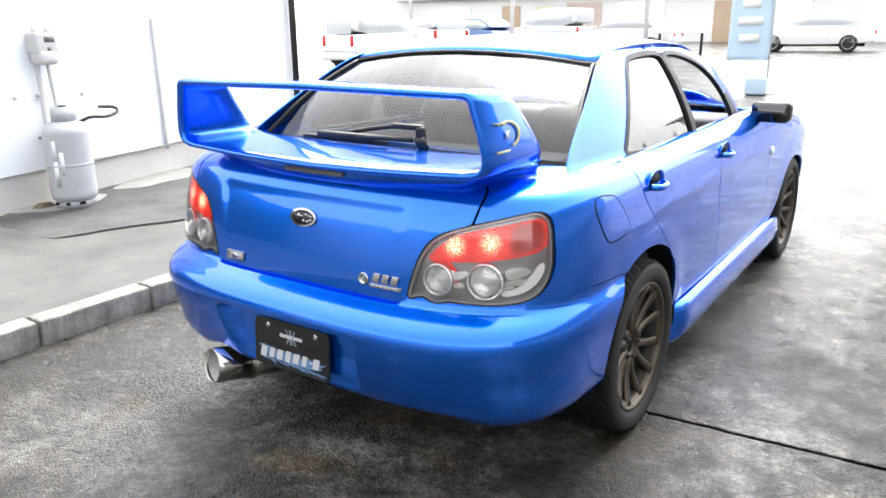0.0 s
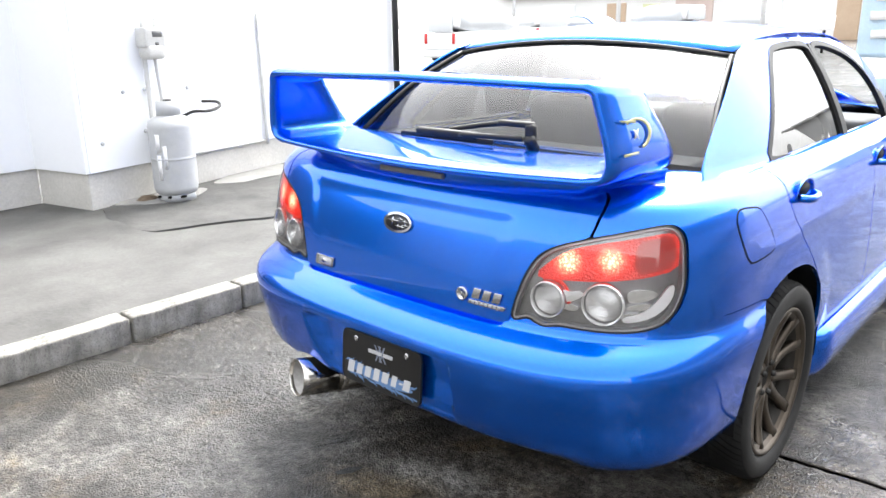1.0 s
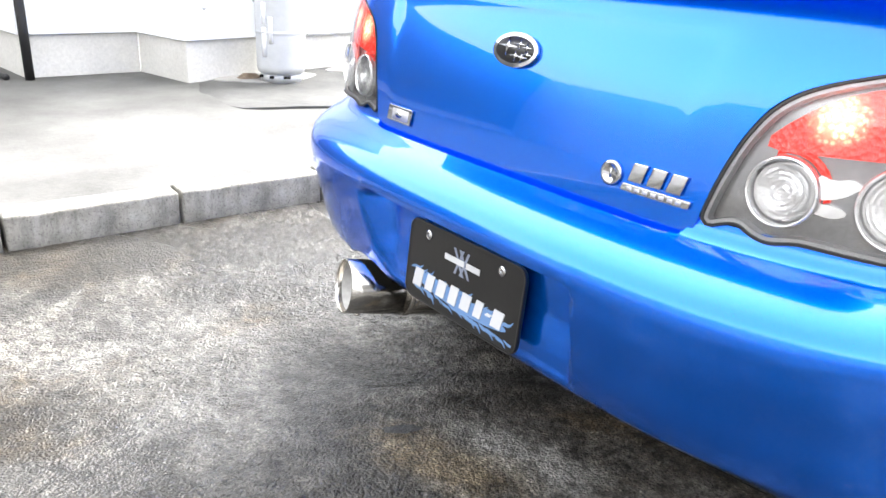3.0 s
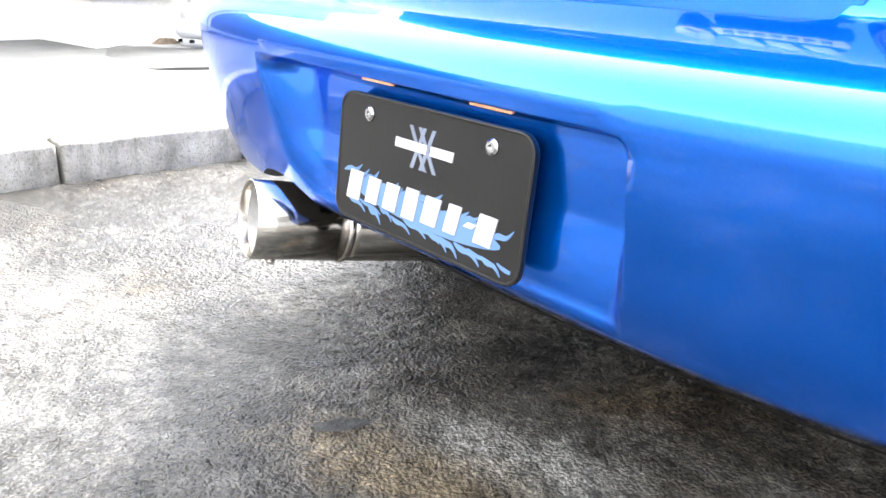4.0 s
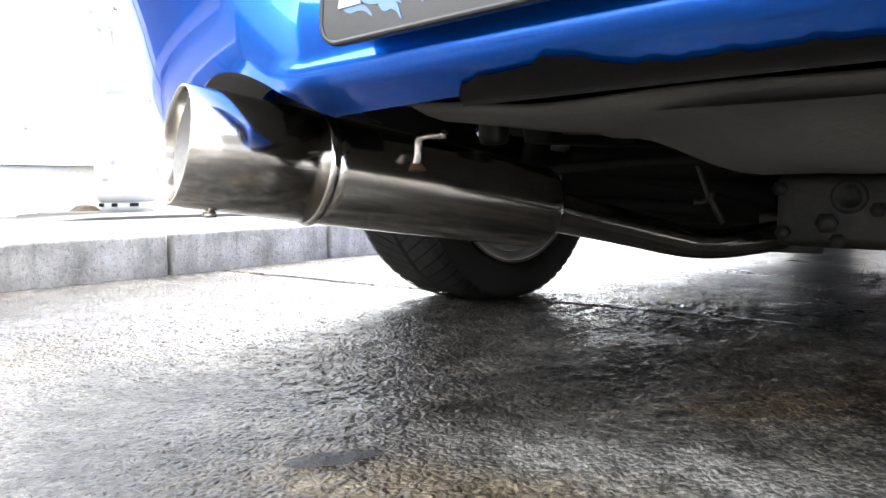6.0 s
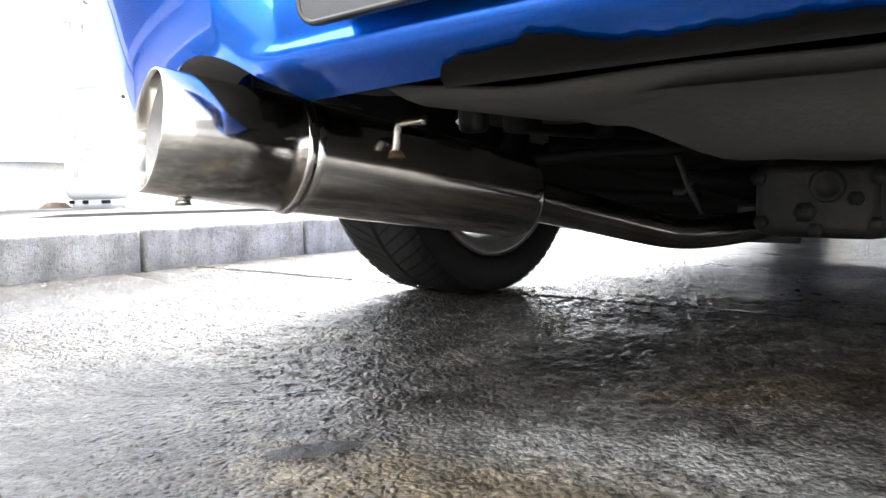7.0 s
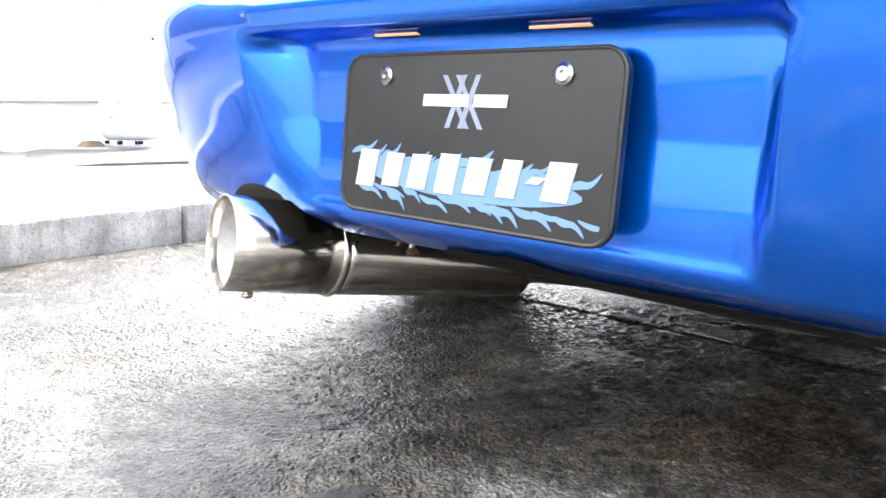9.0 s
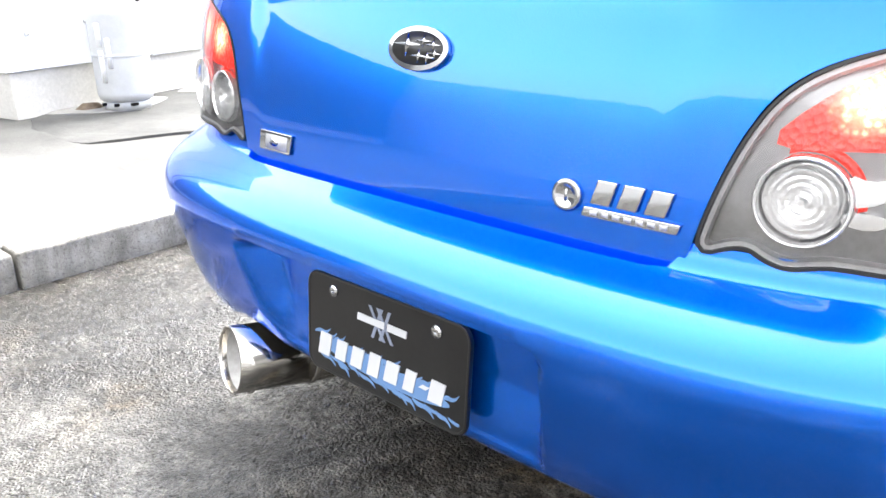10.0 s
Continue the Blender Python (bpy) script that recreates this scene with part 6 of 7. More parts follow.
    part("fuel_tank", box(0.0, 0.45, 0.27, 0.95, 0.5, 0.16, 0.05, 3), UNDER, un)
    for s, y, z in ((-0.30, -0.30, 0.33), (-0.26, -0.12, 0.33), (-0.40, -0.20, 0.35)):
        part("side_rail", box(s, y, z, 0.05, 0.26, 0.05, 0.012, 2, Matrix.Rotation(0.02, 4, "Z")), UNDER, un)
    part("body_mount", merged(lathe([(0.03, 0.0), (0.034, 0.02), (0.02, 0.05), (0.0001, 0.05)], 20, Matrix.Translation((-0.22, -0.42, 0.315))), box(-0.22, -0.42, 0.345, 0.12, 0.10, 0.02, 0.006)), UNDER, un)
    part("rubber_hanger", box(-0.245, -0.585, 0.318, 0.035, 0.03, 0.045, 0.012, 3), BLACK, un)
    part("hanger_bolt", lathe([(0.008, 0), (0.008, 0.014), (0.0001, 0.015)], 6, Matrix.Translation((-0.285, -0.55, 0.315)) @ pose(0, 0, 0, 80, 0, 0)), CHROME, un, "bright bolt head")


build_under()


# ---- inside the cabin ----
def build_interior():
    inn = new("interior")
    inn.parent = car
    def seat_back(x, y, w, lean, h, z0):
        bm = box(0, 0, h / 2, w, 0.12, h, 0.05, 4)
        for v in bm.verts:
            v.co.x *= 1 - 0.22 * max(0, v.co.z / h - 0.5)
        bm.transform(pose(x, y, z0, lean, 0, 0))
        return bm
    def head(x, y, z):
        return merged(box(x, y, z, 0.25, 0.09, 0.17, 0.04, 4), tube([(x - 0.06, y + 0.01, z - 0.16), (x - 0.06, y, z - 0.05)], 0.006, 8), tube([(x + 0.06, y + 0.01, z - 0.16), (x + 0.06, y, z - 0.05)], 0.006, 8))
    for s in (1, -1):
        part("seat_backrest", seat_back(s * 0.33, 0.98, 0.50, 14, 0.60, 0.50), SEAT, inn)
        part("headrest", head(s * 0.33, 0.83, 1.185), SEAT, inn)
        part("seat_cushion", box(s * 0.33, 1.25, 0.46, 0.50, 0.52, 0.16, 0.05, 3), SEAT, inn)
    part("rear_backrest", seat_back(0, 0.12, 1.25, 20, 0.52, 0.50), SEAT, inn)
    part("rear_cushion", box(0, 0.42, 0.46, 1.25, 0.5, 0.16, 0.05, 3), SEAT, inn)
    part("parcel_shelf", box(0, -0.18, 0.985, 1.22, 0.38, 0.03, 0.008), DASH, inn)
    dash = box(0, 1.98, 0.86, 1.36, 0.42, 0.20, 0.06, 4)
    part("dashboard", dash, DASH, inn)
    m = Matrix.Translation((0.36, 1.66, 0.86)) @ pose(0, 0, 0, 65, 0, 0)
    ringp = [(0.185 + 0.016 * math.cos(t), 0.016 * math.sin(t)) for t in [2 * math.pi * k / 12 for k in range(12)]]
    wheel_s = part("steering_wheel", lathe(ringp, 40, m, True), BLACK, inn)
    part("wheel_boss", lathe([(0.0001, 0.01), (0.05, 0.006), (0.07, -0.02), (0.05, -0.1)], 24, m), BLACK, wheel_s)
    part("inner_mirror", box(0.0, 1.62, 1.30, 0.22, 0.03, 0.06, 0.02, 3), BLACK, inn)
    for s in (1, -1):
        part("door_card", box(s * 0.735, 1.05, 0.70, 0.05, 1.85, 0.46, 0.02), DASH, inn)
    part("headliner", box(0, 0.95, 1.342, 1.02, 1.2, 0.012, 0.004), LINER, inn)
    for ob in inn.children_recursive:
        ob.data.transform(CABIN)


LINER = grained("headliner_cloth", ((0.252, 0.252, 0.24), (0.3, 0.3, 0.288)), 6, (0.9, 0.95), 0.001, 150)
build_interior()

# ---- things along the wall ----
def wall_pose(along, out=0.0, z=0.0):
    """On the white front wall: x along it, y up, z out of it, drawn in units of 0.767 m."""
    p = Vector(w3(along, out, z))
    d, o = WALL_DIR, WALL_OUT
    return Matrix(((-d.x, 0, o.x, p.x), (-d.y, 0, o.y, p.y), (0, 1, 0, p.z), (0, 0, 0, 1))) @ Matrix.Scale(0.767, 4)


def w3(along, out, z):
    p = WALL_B + WALL_DIR * along * 0.735 + WALL_OUT * (0.03 + out * 0.767)
    return (p.x, p.y, z * 0.767)


def build_gas_bottle():
    x, y, z = -3.86, 0.60, 0.134
    g = thing("gas_bottle", "pale grey steel gas bottle standing against the white wall", "gas bottle")
    g.matrix_basis = pose(x, y, z) @ Matrix.Diagonal((0.97, 0.97, 0.86, 1))
    r = 0.168
    prof = [(r - 0.03, 0.06), (r - 0.01, 0.075), (r, 0.11), (r, 0.125), (r, 0.36), (r, 0.37), (r + 0.003, 0.375), (r + 0.003, 0.385), (r, 0.39), (r, 0.40), (r, 0.645), (r, 0.66), (r - 0.010, 0.70), (r - 0.04, 0.73), (r - 0.09, 0.752), (0.03, 0.763), (0.0001, 0.765)]
    part("bottle_body", lathe(prof, 56), STEEL_PAINT, g)
    bm = lathe([(r - 0.035, 0.0), (r - 0.028, 0.0), (r - 0.028, 0.075), (r - 0.035, 0.075)], 56, None, True)
    part("foot_ring", bm, STEEL_PAINT, g)
    for a in (-60, -20, 20):
        t = radians(a - 30)
        part("foot_hole", box(math.cos(t) * (r - 0.028), math.sin(t) * (r - 0.028), 0.045, 0.012, 0.05, 0.022, 0.004, 2, None), UNDER, g)
    # guard: a bent plate round the valve, open to one side
    bm = bmesh.new()
    rows = []
    for k in range(25):
        t = radians(-150 + 240 * k / 24)
        hgt = 0.125 if 4 < k < 20 else 0.10
        rows.append([bm.verts.new((rr * math.cos(t), rr * math.sin(t), zz)) for rr, zz in ((0.092, 0.750), (0.088, 0.750 + hgt), (0.083, 0.750 + hgt), (0.087, 0.750))])
    for p, q in zip(rows, rows[1:]):
        for j in range(4):
            bm.faces.new((p[j], q[j], q[(j + 1) % 4], p[(j + 1) % 4]))
    bm.faces.new(rows[0][::-1])
    bm.faces.new(rows[-1])
    bmesh.ops.recalc_face_normals(bm, faces=bm.faces)
    part("valve_guard", bm, STEEL_PAINT, g)
    part("valve", merged(lathe([(0.020, 0.755), (0.020, 0.82), (0.013, 0.83), (0.013, 0.86), (0.0001, 0.86)], 20), lathe([(0.030, 0.86), (0.032, 0.87), (0.030, 0.882), (0.0001, 0.884)], 12), tube([(0, 0, 0.81), (0.06, 0.03, 0.81)], 0.013, 12)), CAST, g)
    # lettering that cannot be read: two upright columns of plain bars
    for t0, z0, z1, w in ((-66, 0.44, 0.60, 0.036), (-66, 0.20, 0.42, 0.036), (-48, 0.30, 0.50, 0.030)):
        t = radians(t0)
        m = Matrix.Translation(((r + 0.001) * math.cos(t), (r + 0.001) * math.sin(t), 0)) @ pose(0, 0, 0, 90, 0, t0 + 90)
        part("painted_bar", prism([(-w / 2, z0), (w / 2, z0), (w / 2, z1), (-w / 2, z1)], 0.0012, m), FADED_PRINT, g)


FADED_PRINT = material("faded_white_print", (0.74, 0.75, 0.76), 0.5)
build_gas_bottle()


def build_gas_meter():
    g = thing("gas_meter", "white wall-mounted gas meter with small dark dial windows", "gas meter")
    a, z = 0.84, 1.71
    m = wall_pose(a, 0.02, z) @ Matrix.Diagonal((1.2, 1.2, 1.1, 1))
    part("meter_case", merged(box(0, 0.03, 0.07, 0.21, 0.16, 0.13, 0.02, 3, m), box(0.0, -0.085, 0.075, 0.19, 0.12, 0.14, 0.045, 4, m)), METER_WHITE, g)
    part("dial_window", box(-0.02, 0.055, 0.136, 0.10, 0.045, 0.006, 0.002, 1, m), PLATE_GREY, g)
    part("small_window", box(-0.01, -0.02, 0.137, 0.035, 0.028, 0.006, 0.002, 1, m), PLATE_GREY, g)
    for dx in (-0.07, 0.06):
        part("meter_union", lathe([(0.022, 0.10), (0.026, 0.11), (0.026, 0.145), (0.018, 0.15), (0.018, 0.18)], 16, m @ Matrix.Translation((dx, 0, 0.07)) @ pose(0, 0, 0, -90, 0, 0)), METER_WHITE, g)
    part("side_knob", lathe([(0.012, 0), (0.012, 0.03), (0.0001, 0.032)], 12, m @ Matrix.Translation((-0.105, 0.02, 0.07)) @ pose(0, 0, 0, 0, -90, 0)), METER_WHITE, g)


METER_WHITE = grained("meter_cream_plastic", ((0.527, 0.527, 0.51), (0.595, 0.595, 0.578)), 9, (0.45, 0.6), 0.0005, 80)
PLATE_GREY = material("dial_grey", (0.10, 0.10, 0.10), 0.25)
build_gas_meter()


def wall_pipe(name, pts, r, mat, label, category="pipe", clips=()):
    t = thing(name, label, category)
    part("pipe", tube(pts, r, 12), mat, t)
    for p in clips:
        part("clip", box(p[0], p[1], p[2], 0.05, 0.05, 0.02, 0.006), mat, t)
    return t


PIPE_WHITE = grained("white_pipe_paint", ((0.493, 0.493, 0.4845), (0.578, 0.578, 0.5695)), 9, (0.5, 0.65), 0.0006, 90)
wall_pipe("gas_pipe", soft([w3(0.780, 0.05, 1.80), w3(0.780, 0.05, 1.2), w3(0.785, 0.05, 0.80), w3(0.800, 0.05, 0.52)], 1, False), 0.017, PIPE_WHITE, "white painted gas pipe running down the wall", clips=(w3(0.780, 0.03, 1.25), w3(0.785, 0.03, 0.86)))
wall_pipe("gas_pipe", soft([w3(0.910, 0.05, 1.55), w3(0.940, 0.05, 1.1), w3(0.960, 0.05, 0.85), w3(0.970, 0.08, 0.45), w3(0.930, 0.12, 0.36), w3(0.830, 0.10, 0.33), w3(0.740, 0.0, 0.36)], 2, False), 0.013, PIPE_WHITE, "thin white gas pipe bending into the plinth")


def build_regulator():
    t = thing("gas_regulator", "small grey gas regulator and valve on the wall pipe", "regulator")
    m = wall_pose(0.81, 0.07, 0.86)
    part("regulator_body", merged(box(0, 0, 0, 0.09, 0.13, 0.07, 0.02, 3, m), lathe([(0.05, 0.0), (0.05, 0.02), (0.03, 0.035), (0.0001, 0.035)], 20, m @ Matrix.Translation((-0.06, 0.02, 0.02)))), STEEL_PAINT, t)
    part("valve_lever", box(0.01, -0.13, 0.03, 0.07, 0.02, 0.03, 0.005, 2, m), CAST, t)
    part("pressure_hose", tube(soft([w3(0.97, 0.10, 0.93), w3(0.99, 0.3, 0.98), w3(1.0, 0.42, 1.03), w3(1.15, 0.48, 1.01), w3(1.38, 0.44, 1.04), w3(1.42, 0.36, 1.09), w3(1.25, 0.3, 1.10)], 3, False), 0.012, 10), BLACK, t, "black rubber hose loop")


build_regulator()
wall_pipe("cable_duct", [w3(2.55, 0.025, 1.98), w3(2.56, 0.025, 0.60), w3(2.565, 0.025, 0.47)], 0.016, PIPE_WHITE, "thin white vertical cable duct on the wall")
wall_pipe("drip_rail", [w3(1.35, 0.015, 0.515), w3(2.56, 0.015, 0.52)], 0.010, PIPE_WHITE, "white rail along the cladding foot", "rail")
for a, z in ((0.50, 1.24), (1.35, 1.22), (0.18, 0.78), (0.72, 0.84), (3.2, 0.9)):
    b = thing("wall_anchor", "small grey capped bolt in the white wall", "bolt", "bolts in the wall")
    part("bolt_cap", lathe([(0.020, 0.0), (0.018, 0.012), (0.010, 0.020), (0.0001, 0.021)], 14, wall_pose(a, 0.0, z)), STEEL_PAINT, b)
wall_pipe("downpipe", [w3(5.62, 0.08, 0.15), w3(5.62, 0.08, 4.1)], 0.036, DARK, "dark brown downpipe at the end of the wall", "downpipe")
wall_pipe("downpipe", [(-4.47, -0.85, 0.118), (-4.47, -0.85, 0.5), (-4.47, -0.85, 3.3)], 0.029, DARK, "dark brown downpipe in the building's corner", "downpipe", clips=((-4.47, -0.85, 0.52),))
hose = thing("ground_hose", "black hose lying coiled in the wall corner", "hose")
part("hose_coil", tube(soft([(-4.50, -0.98, 0.142), (-4.75, -1.02, 0.142), (-5.1, -1.15, 0.142), (-5.3, -1.5, 0.142), (-5.0, -1.6, 0.142), (-4.7, -1.3, 0.146), (-4.9, -1.1, 0.16), (-5.2, -1.25, 0.16)], 3, False), 0.022, 10), BLACK, hose)


def build_debris():
    d = thing("flat_debris", "flattened dark slate-grey scrap lying on the concrete", "debris")
    axis, across = Vector((0.47, 0.88, 0)), Vector((0.88, -0.47, 0))
    def crumple(i, j):
        a, r = 2 * math.pi * i, j
        reach = 1 + 0.35 * noise.noise(Vector((2.2 * math.cos(a), 2.2 * math.sin(a), 3.1)))
        p = Vector((-0.188, -0.896, 0)) + axis * (0.050 * r * reach * math.cos(a)) + across * (0.017 * r * reach * math.sin(a))
        fold = 0.5 + 0.5 * noise.noise(Vector((p.x * 60, p.y * 35, 0.3))) + 0.3 * noise.noise(Vector((p.x * 170, p.y * 110, 1.7)))
        return (p.x, p.y, 0.0075 * max(0, fold) * (1 - r ** 3) - 0.0005 * r)
    grid_mesh("scrap", crumple, 48, 14, SLATE, d)
    w = thing("crack_water", "thin sliver of water standing in the slab joint", "puddle")
    part("water", prism(soft([(-0.06, -0.002), (-0.02, -0.006), (0.02, -0.003), (0.05, -0.004), (0.065, 0.0), (0.03, 0.005), (0.0, 0.003), (-0.03, 0.006)], 2), 0.0015, pose(-0.135, 0.030, 0.0)), WATER, w)
    s = thing("plinth_rubble", "crumbled brown cement at the foot of the wall", "rubble")
    bm = bmesh.new()
    bmesh.ops.create_icosphere(bm, subdivisions=2, radius=0.08, matrix=Matrix.Translation((-4.0, 0.42, 0.125)) @ Matrix.Diagonal((0.7, 1.2, 0.6, 1)))
    for v in bm.verts:
        v.co += Vector(noise.noise_vector(v.co * 25)) * 0.02
    part("rubble", bm, RUST_STONE, s)


SLATE = grained("slate_scrap", ((0.016, 0.0165, 0.018), (0.045, 0.046, 0.048)), 60, (0.6, 0.8), 0.006, 120)
WATER = material("still_water", (0.02, 0.02, 0.02), 0.08, spec=0.4)
RUST_STONE = grained("brown_rubble", ((0.096, 0.066, 0.042), (0.192, 0.15, 0.108)), 25, (0.8, 0.95), 0.004, 90)
build_debris()


# ---- the street beyond ----
FAR_WHITE = grained("white_car_paint", ((0.78, 0.79, 0.80), (0.82, 0.82, 0.82)), 3, (0.2, 0.3), 0.0002, 60)
# pale base colour carries the sky that these panes mirror
FAR_GLASS = material("sky_grey_car_glass", (0.55, 0.57, 0.59), 0.08)
FAR_BLUE = grained("dark_blue_car_paint", ((0.10, 0.18, 0.36), (0.12, 0.21, 0.42)), 3, (0.2, 0.3), 0.0002, 60)
FAR_SILVER = grained("silver_car_paint", ((0.72, 0.73, 0.74), (0.8, 0.8, 0.81)), 3, (0.2, 0.3), 0.0002, 60, 0.5)
RED_LENS = material("red_car_lens", (0.5, 0.02, 0.02), 0.2)


def far_car(at, yaw, length, width, height, style, paint, label):
    """A parked car or van: rounded body with its glasshouse, wheels, lamps."""
    c = thing("parked_" + style, label, style)
    c.matrix_basis = pose(*at, 0, 0, yaw)
    L, h = length / 2, height
    if style == "sedan":
        low = [(-L, 0.30), (-L - 0.02, 0.62), (-L + 0.10, 0.90), (-0.3 * L, 0.95), (0.45 * L, 0.93), (0.93 * L, 0.78), (L, 0.58), (L - 0.02, 0.28)]
        top = [(-0.86 * L, 0.92), (-0.52 * L, h - 0.04), (-0.15 * L, h), (0.12 * L, h - 0.04), (0.52 * L, 0.92)]
    else:
        low = [(-L, 0.32), (-L - 0.02, 0.95), (-L + 0.03, 1.05), (0.5 * L, 1.05), (0.93 * L, 0.90), (L, 0.62), (L - 0.02, 0.30)]
        top = [(-L + 0.03, 1.03), (-L + 0.10, h - 0.06), (-L + 0.25, h), (0.25 * L, h), (0.62 * L, 1.03)]
    side = Matrix(((0, 0, 1, -width / 2), (1, 0, 0, 0), (0, 1, 0, 0), (0, 0, 0, 1)))
    inset = Matrix(((0, 0, 1, -width * 0.44), (1, 0, 0, 0), (0, 1, 0, 0), (0, 0, 0, 1)))
    part("body", prism(soft(low, 2), width, side, 0.05), paint, c)
    part("cabin", prism(soft(top, 1), width * 0.88, inset, 0.05), paint, c)
    # side glass, front and rear glass
    sh = [(p[0] * 0.90, 0.98 + (p[1] - 0.98) * 0.86 if p[1] > 1 else max(p[1], 0.98)) for p in top]
    gl = Matrix(((0, 0, 1, -width * 0.443), (1, 0, 0, 0), (0, 1, 0, 0), (0, 0, 0, 1)))
    part("side_glass", prism(soft(sh, 1), width * 0.886, gl), FAR_GLASS, c)
    if style == "van":
        part("rear_glass", box(0, -L + 0.035, h - 0.42, width * 0.72, 0.02, 0.45, 0.02, 2, Matrix.Rotation(-0.0, 4, "X")), FAR_GLASS, c)
    for sx in (-1, 1):
        part("rear_lamp", box(sx * width * 0.42, -L - 0.005, 0.85 if style == "van" else 0.72, 0.12, 0.05, 0.30 if style == "van" else 0.14, 0.02), RED_LENS, c)
        part("head_lamp", box(sx * width * 0.38, L - 0.06, 0.66, 0.25, 0.10, 0.12, 0.03), LENS_WHITE, c)
        part("mirror", box(sx * (width / 2 + 0.06), 0.42 * L, 1.0, 0.14, 0.08, 0.12, 0.03), paint, c)
        for wy in (-0.60 * L, 0.62 * L):
            w = part("wheel", lathe([(0.20, -0.1), (0.31, -0.1), (0.325, -0.07), (0.325, 0.07), (0.31, 0.1), (0.20, 0.1)], 32, Matrix.Translation((sx * (width / 2 - 0.10), wy, 0.325)) @ pose(0, 0, 0, 0, 90, 0)), TYRE, c)
            part("rim", lathe([(0.0001, 0.085), (0.05, 0.09), (0.20, 0.10), (0.215, 0.11), (0.22, -0.1), (0.0001, -0.1)], 28, Matrix.Translation((sx * (width / 2 - 0.10), wy, 0.325)) @ pose(0, 0, 0, 0, 90 * sx, 0)), FAR_SILVER, w)
    part("rear_bumper", box(0, -L, 0.42, width * 0.96, 0.14, 0.22, 0.05), paint, c)
    part("front_bumper", box(0, L - 0.03, 0.40, width * 0.94, 0.14, 0.22, 0.05), paint, c)
    part("sill", box(0, 0, 0.27, width * 0.9, length * 0.86, 0.10, 0.02), UNDER, c)
    return c


far_car((-3.65, 30.8, rise(30.8)), 96, 4.3, 1.72, 1.45, "sedan", FAR_WHITE, "white sedan parked side-on across the street")
far_car((-13.4, 16.2, 0.21), -8, 3.4, 1.48, 1.68, "van", FAR_WHITE, "white minivan seen from behind, parked in the neighbouring lot")
far_car((-17.2, 24.2, 0.30), 60, 3.9, 1.65, 1.5, "van", FAR_WHITE, "small white van parked by the far lot")
far_car((-17.8, 29.0, 0.34), 75, 4.0, 1.68, 1.45, "sedan", FAR_BLUE, "dark blue car among parked cars")
far_car((-15.8, 32.5, 0.37), 80, 4.2, 1.8, 1.85, "van", FAR_SILVER, "silver four-wheel-drive car in the far lot")
far_car((-10.4, 28.5, rise(28.5)), 95, 4.4, 1.72, 1.42, "sedan", FAR_SILVER, "pale sedan with a dark roof aerial on the street")


def build_banner():
    b = thing("advertising_banner", "tall pale blue advertising banner on a stand", "banner")
    z0 = rise(12.4)
    b.matrix_basis = pose(-1.75, 12.4, z0, 0, 0, 6)
    def cloth(i, j):
        return ((i - 0.5) * 0.72, 0.03 * math.sin(4 * i + 5 * j), 0.62 + 2.2 * j)
    grid_mesh("banner_cloth", cloth, 10, 24, BANNER, b, thick=0.002)
    part("banner_pole", tube([(0.37, 0.0, 0.1), (0.37, 0, 2.85)], 0.014, 10), STEEL_PAINT, b)
    part("banner_foot", box(0.2, 0, 0.16, 0.36, 0.34, 0.30, 0.03, 2), BANNER, b)
    for w, zc in ((0.5, 2.55), (0.36, 2.2), (0.42, 1.9), (0.30, 1.6), (0.42, 1.3), (0.34, 1.0)):
        part("banner_bar", box(0, -0.04, zc, w, 0.006, 0.14, 0), BANNER_WHITE, b)


BANNER_WHITE = material("white_banner_print", (0.8, 0.8, 0.8), 0.6)
BANNER = grained("pale_blue_cloth", ((0.50, 0.66, 0.80), (0.56, 0.70, 0.82)), 4, (0.8, 0.9), 0.001, 60)
build_banner()


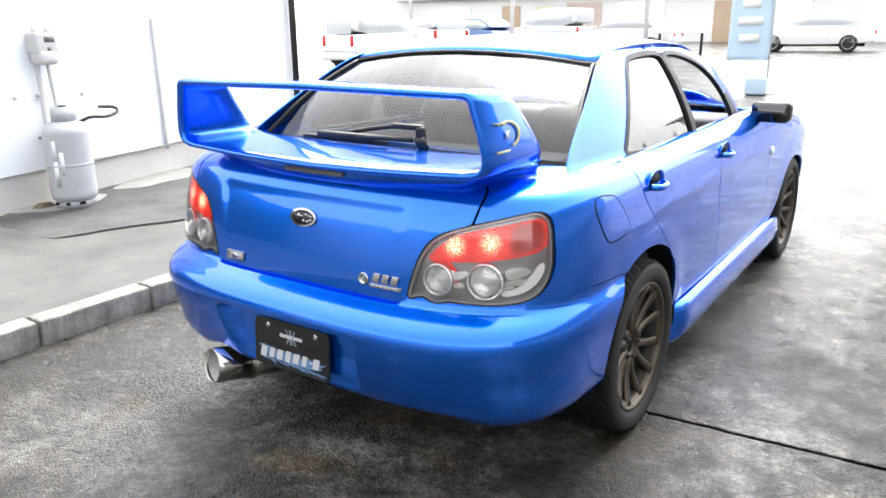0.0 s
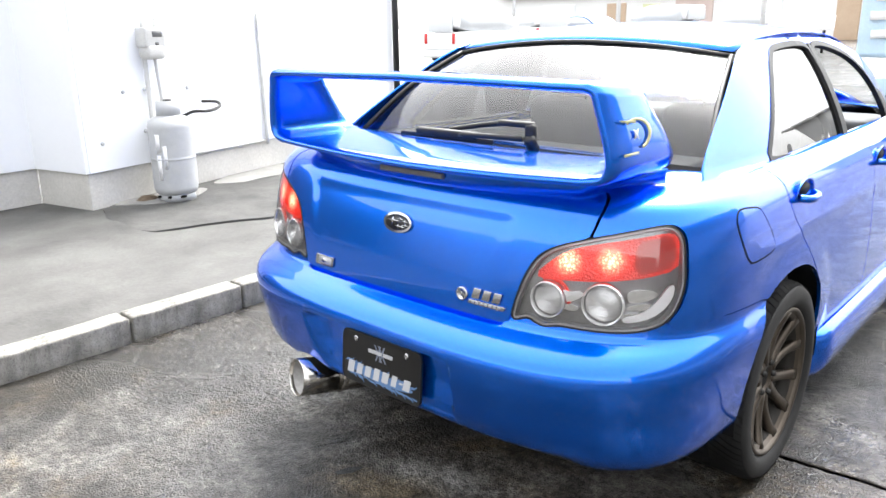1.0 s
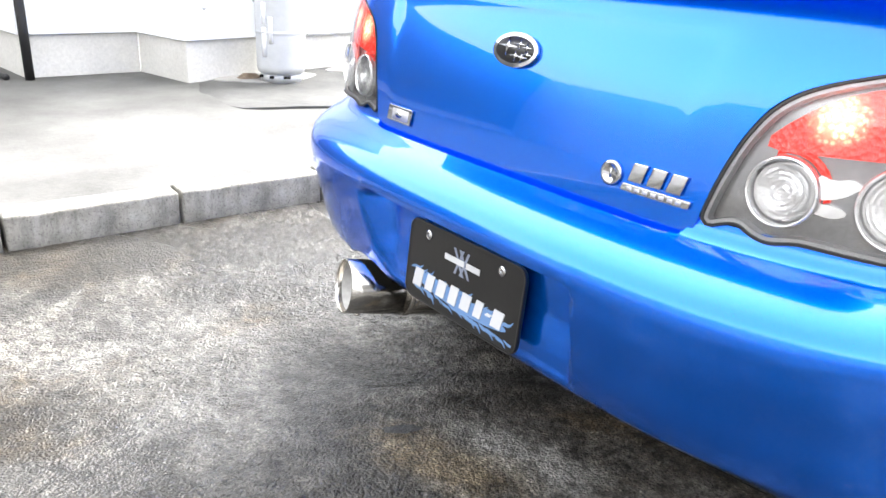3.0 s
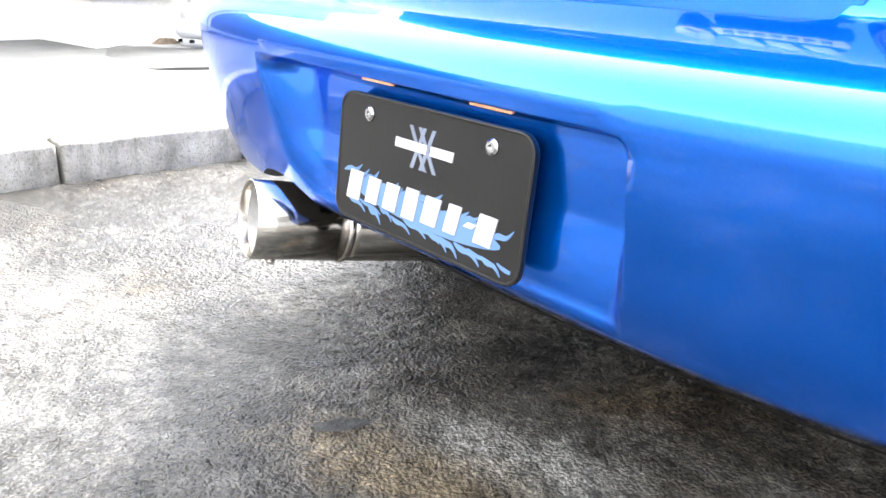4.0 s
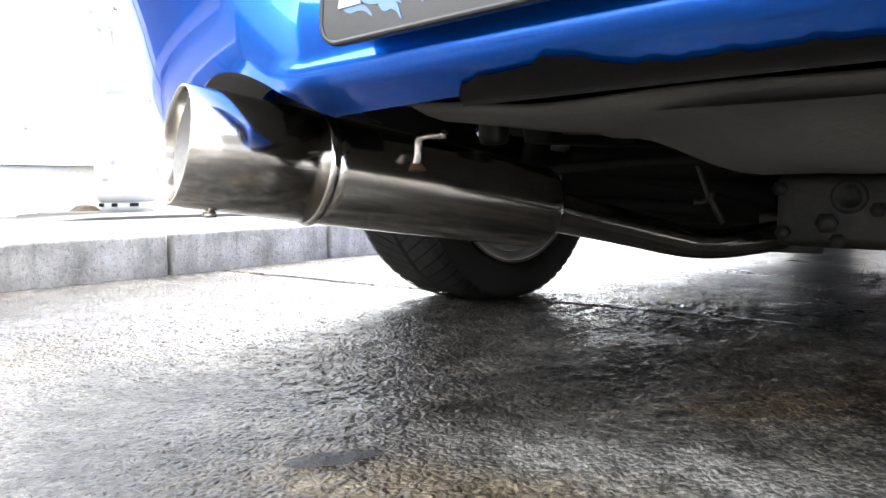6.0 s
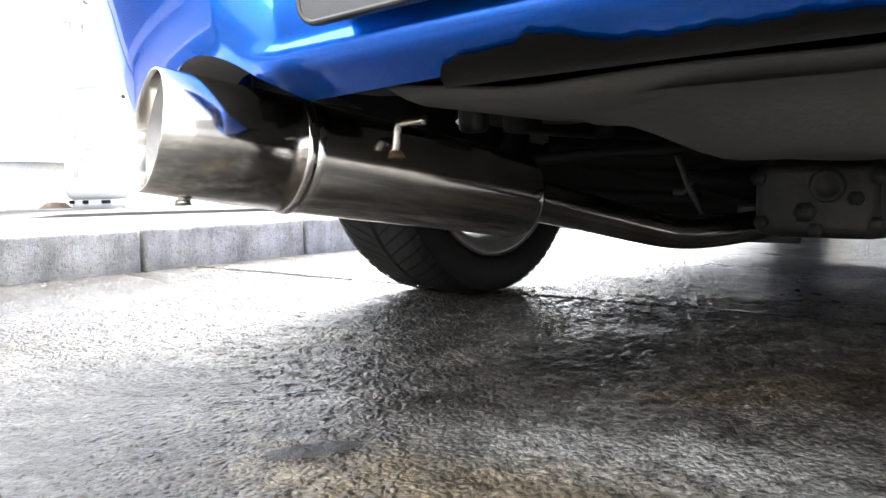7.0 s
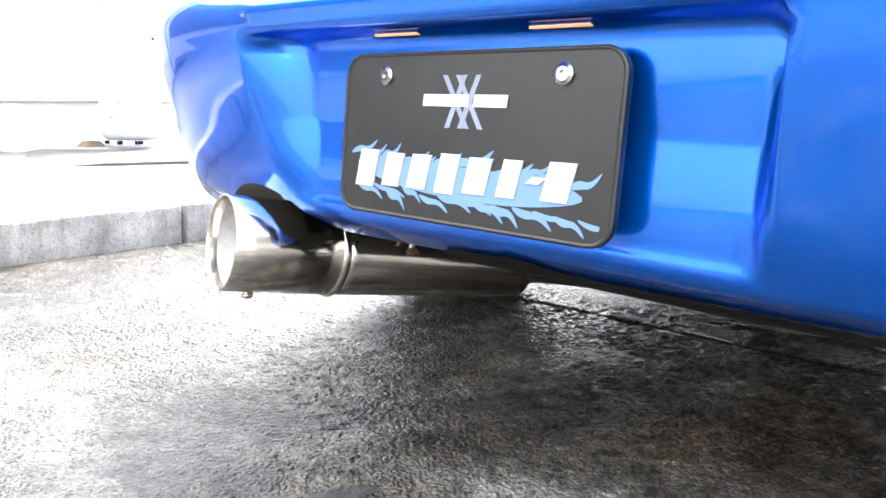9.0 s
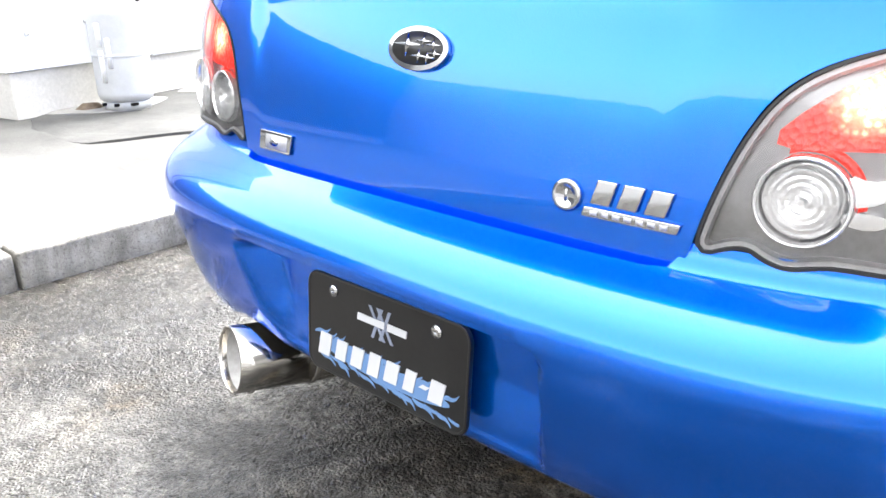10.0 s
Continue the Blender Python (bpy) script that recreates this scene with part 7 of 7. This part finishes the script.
def build_street():
    """Pale shop fronts across the street, with their openings."""
    row = thing("shop_building", "long pale two-storey shop building across the street", "building")
    y, z0 = 44.0, 0.42
    part("wall", box(-14, y + 4, z0 + 3.2, 56, 8, 6.4, 0.05), FRONT_WHITE, row)
    part("eaves", box(-14, y + 3.8, z0 + 6.5, 57, 9, 0.25, 0.04), FRONT_WHITE, row)
    part("canopy", box(-14, y - 0.3, z0 + 2.9, 40, 0.6, 0.14, 0.03), FRONT_WHITE, row)
    for k in range(13):
        x = -38 + 4.0 * k
        win = part("window", box(x, y - 0.03, z0 + 4.6, 1.9, 0.08, 1.2, 0.02), FAR_GLASS if k % 3 == 0 else PALE_GLASS, row)
        part("window_frame", merged(box(x, y - 0.06, z0 + 5.24, 2.05, 0.12, 0.08), box(x, y - 0.06, z0 + 3.96, 2.05, 0.12, 0.08), box(x - 1.0, y - 0.06, z0 + 4.6, 0.08, 0.12, 1.3), box(x + 1.0, y - 0.06, z0 + 4.6, 0.08, 0.12, 1.3), box(x, y - 0.06, z0 + 4.6, 0.06, 0.10, 1.2)), FRONT_WHITE, win)
    for x, w, h, mat, name in ((-24.5, 1.4, 2.3, TAN, "door"), (-22.0, 1.2, 2.2, LIME, "shutter_panel"), (-19.2, 2.4, 2.4, PINKISH, "shutter_panel"), (-15.5, 3.0, 2.4, PALE_GLASS, "shop_window"), (-10.5, 1.2, 2.3, TAN, "door"), (-7.2, 2.6, 2.3, PALE_GLASS, "shop_window"), (-2.0, 3.0, 2.4, PALE_GLASS, "shop_window"), (3.0, 1.8, 2.4, TAN, "door"), (-29.0, 2.6, 2.3, PALE_GLASS, "shop_window")):
        part(name, box(x, y - 0.04, z0 + h / 2, w, 0.10, h, 0.02), mat, row)
    for x, y2, h in ((-8.6, 26.0, 6.5), (-22.5, 30.0, 7.0), (-13.2, 24, 5.5)):
        p = thing("street_pole", "pale grey steel pole at the roadside", "pole", "poles along the street")
        part("pole", tube([(x, y2, rise(y2)), (x, y2, rise(y2) + h)], [0.09, 0.07], 14), FAR_WHITE, p)
    s = thing("sign_board", "white roadside sign board with dark underside", "sign")
    part("board", box(-7.6, 27.0, 1.35, 2.2, 0.25, 0.5, 0.03), FRONT_WHITE, s)
    for x in (-8.4, -6.8):
        part("post", box(x, 27, 0.72, 0.08, 0.08, 0.82), DARK, s)
    k = thing("planter_kerb", "low rough stone edging at the yard's mouth", "edging")
    part("stones", box(-1.4, 12.6, rise(12.6) + 0.005, 0.9, 0.22, 0.05, 0.015), WALL, k)


FRONT_WHITE = grained("pale_render", ((0.86, 0.86, 0.85), (0.92, 0.92, 0.91)), 0.5, (0.8, 0.9), 0.003, 20)
PALE_GLASS = material("pale_shop_glass", (0.8, 0.83, 0.85), 0.15)
TAN = grained("tan_door_paint", ((0.52, 0.38, 0.26), (0.56, 0.42, 0.30)), 2, (0.5, 0.6), 0.001, 30)
LIME = grained("yellow_green_panel", ((0.60, 0.63, 0.36), (0.64, 0.66, 0.40)), 2, (0.5, 0.6), 0.001, 30)
PINKISH = grained("brown_pink_panel", ((0.58, 0.46, 0.42), (0.62, 0.50, 0.45)), 2, (0.5, 0.6), 0.001, 30)
build_street()
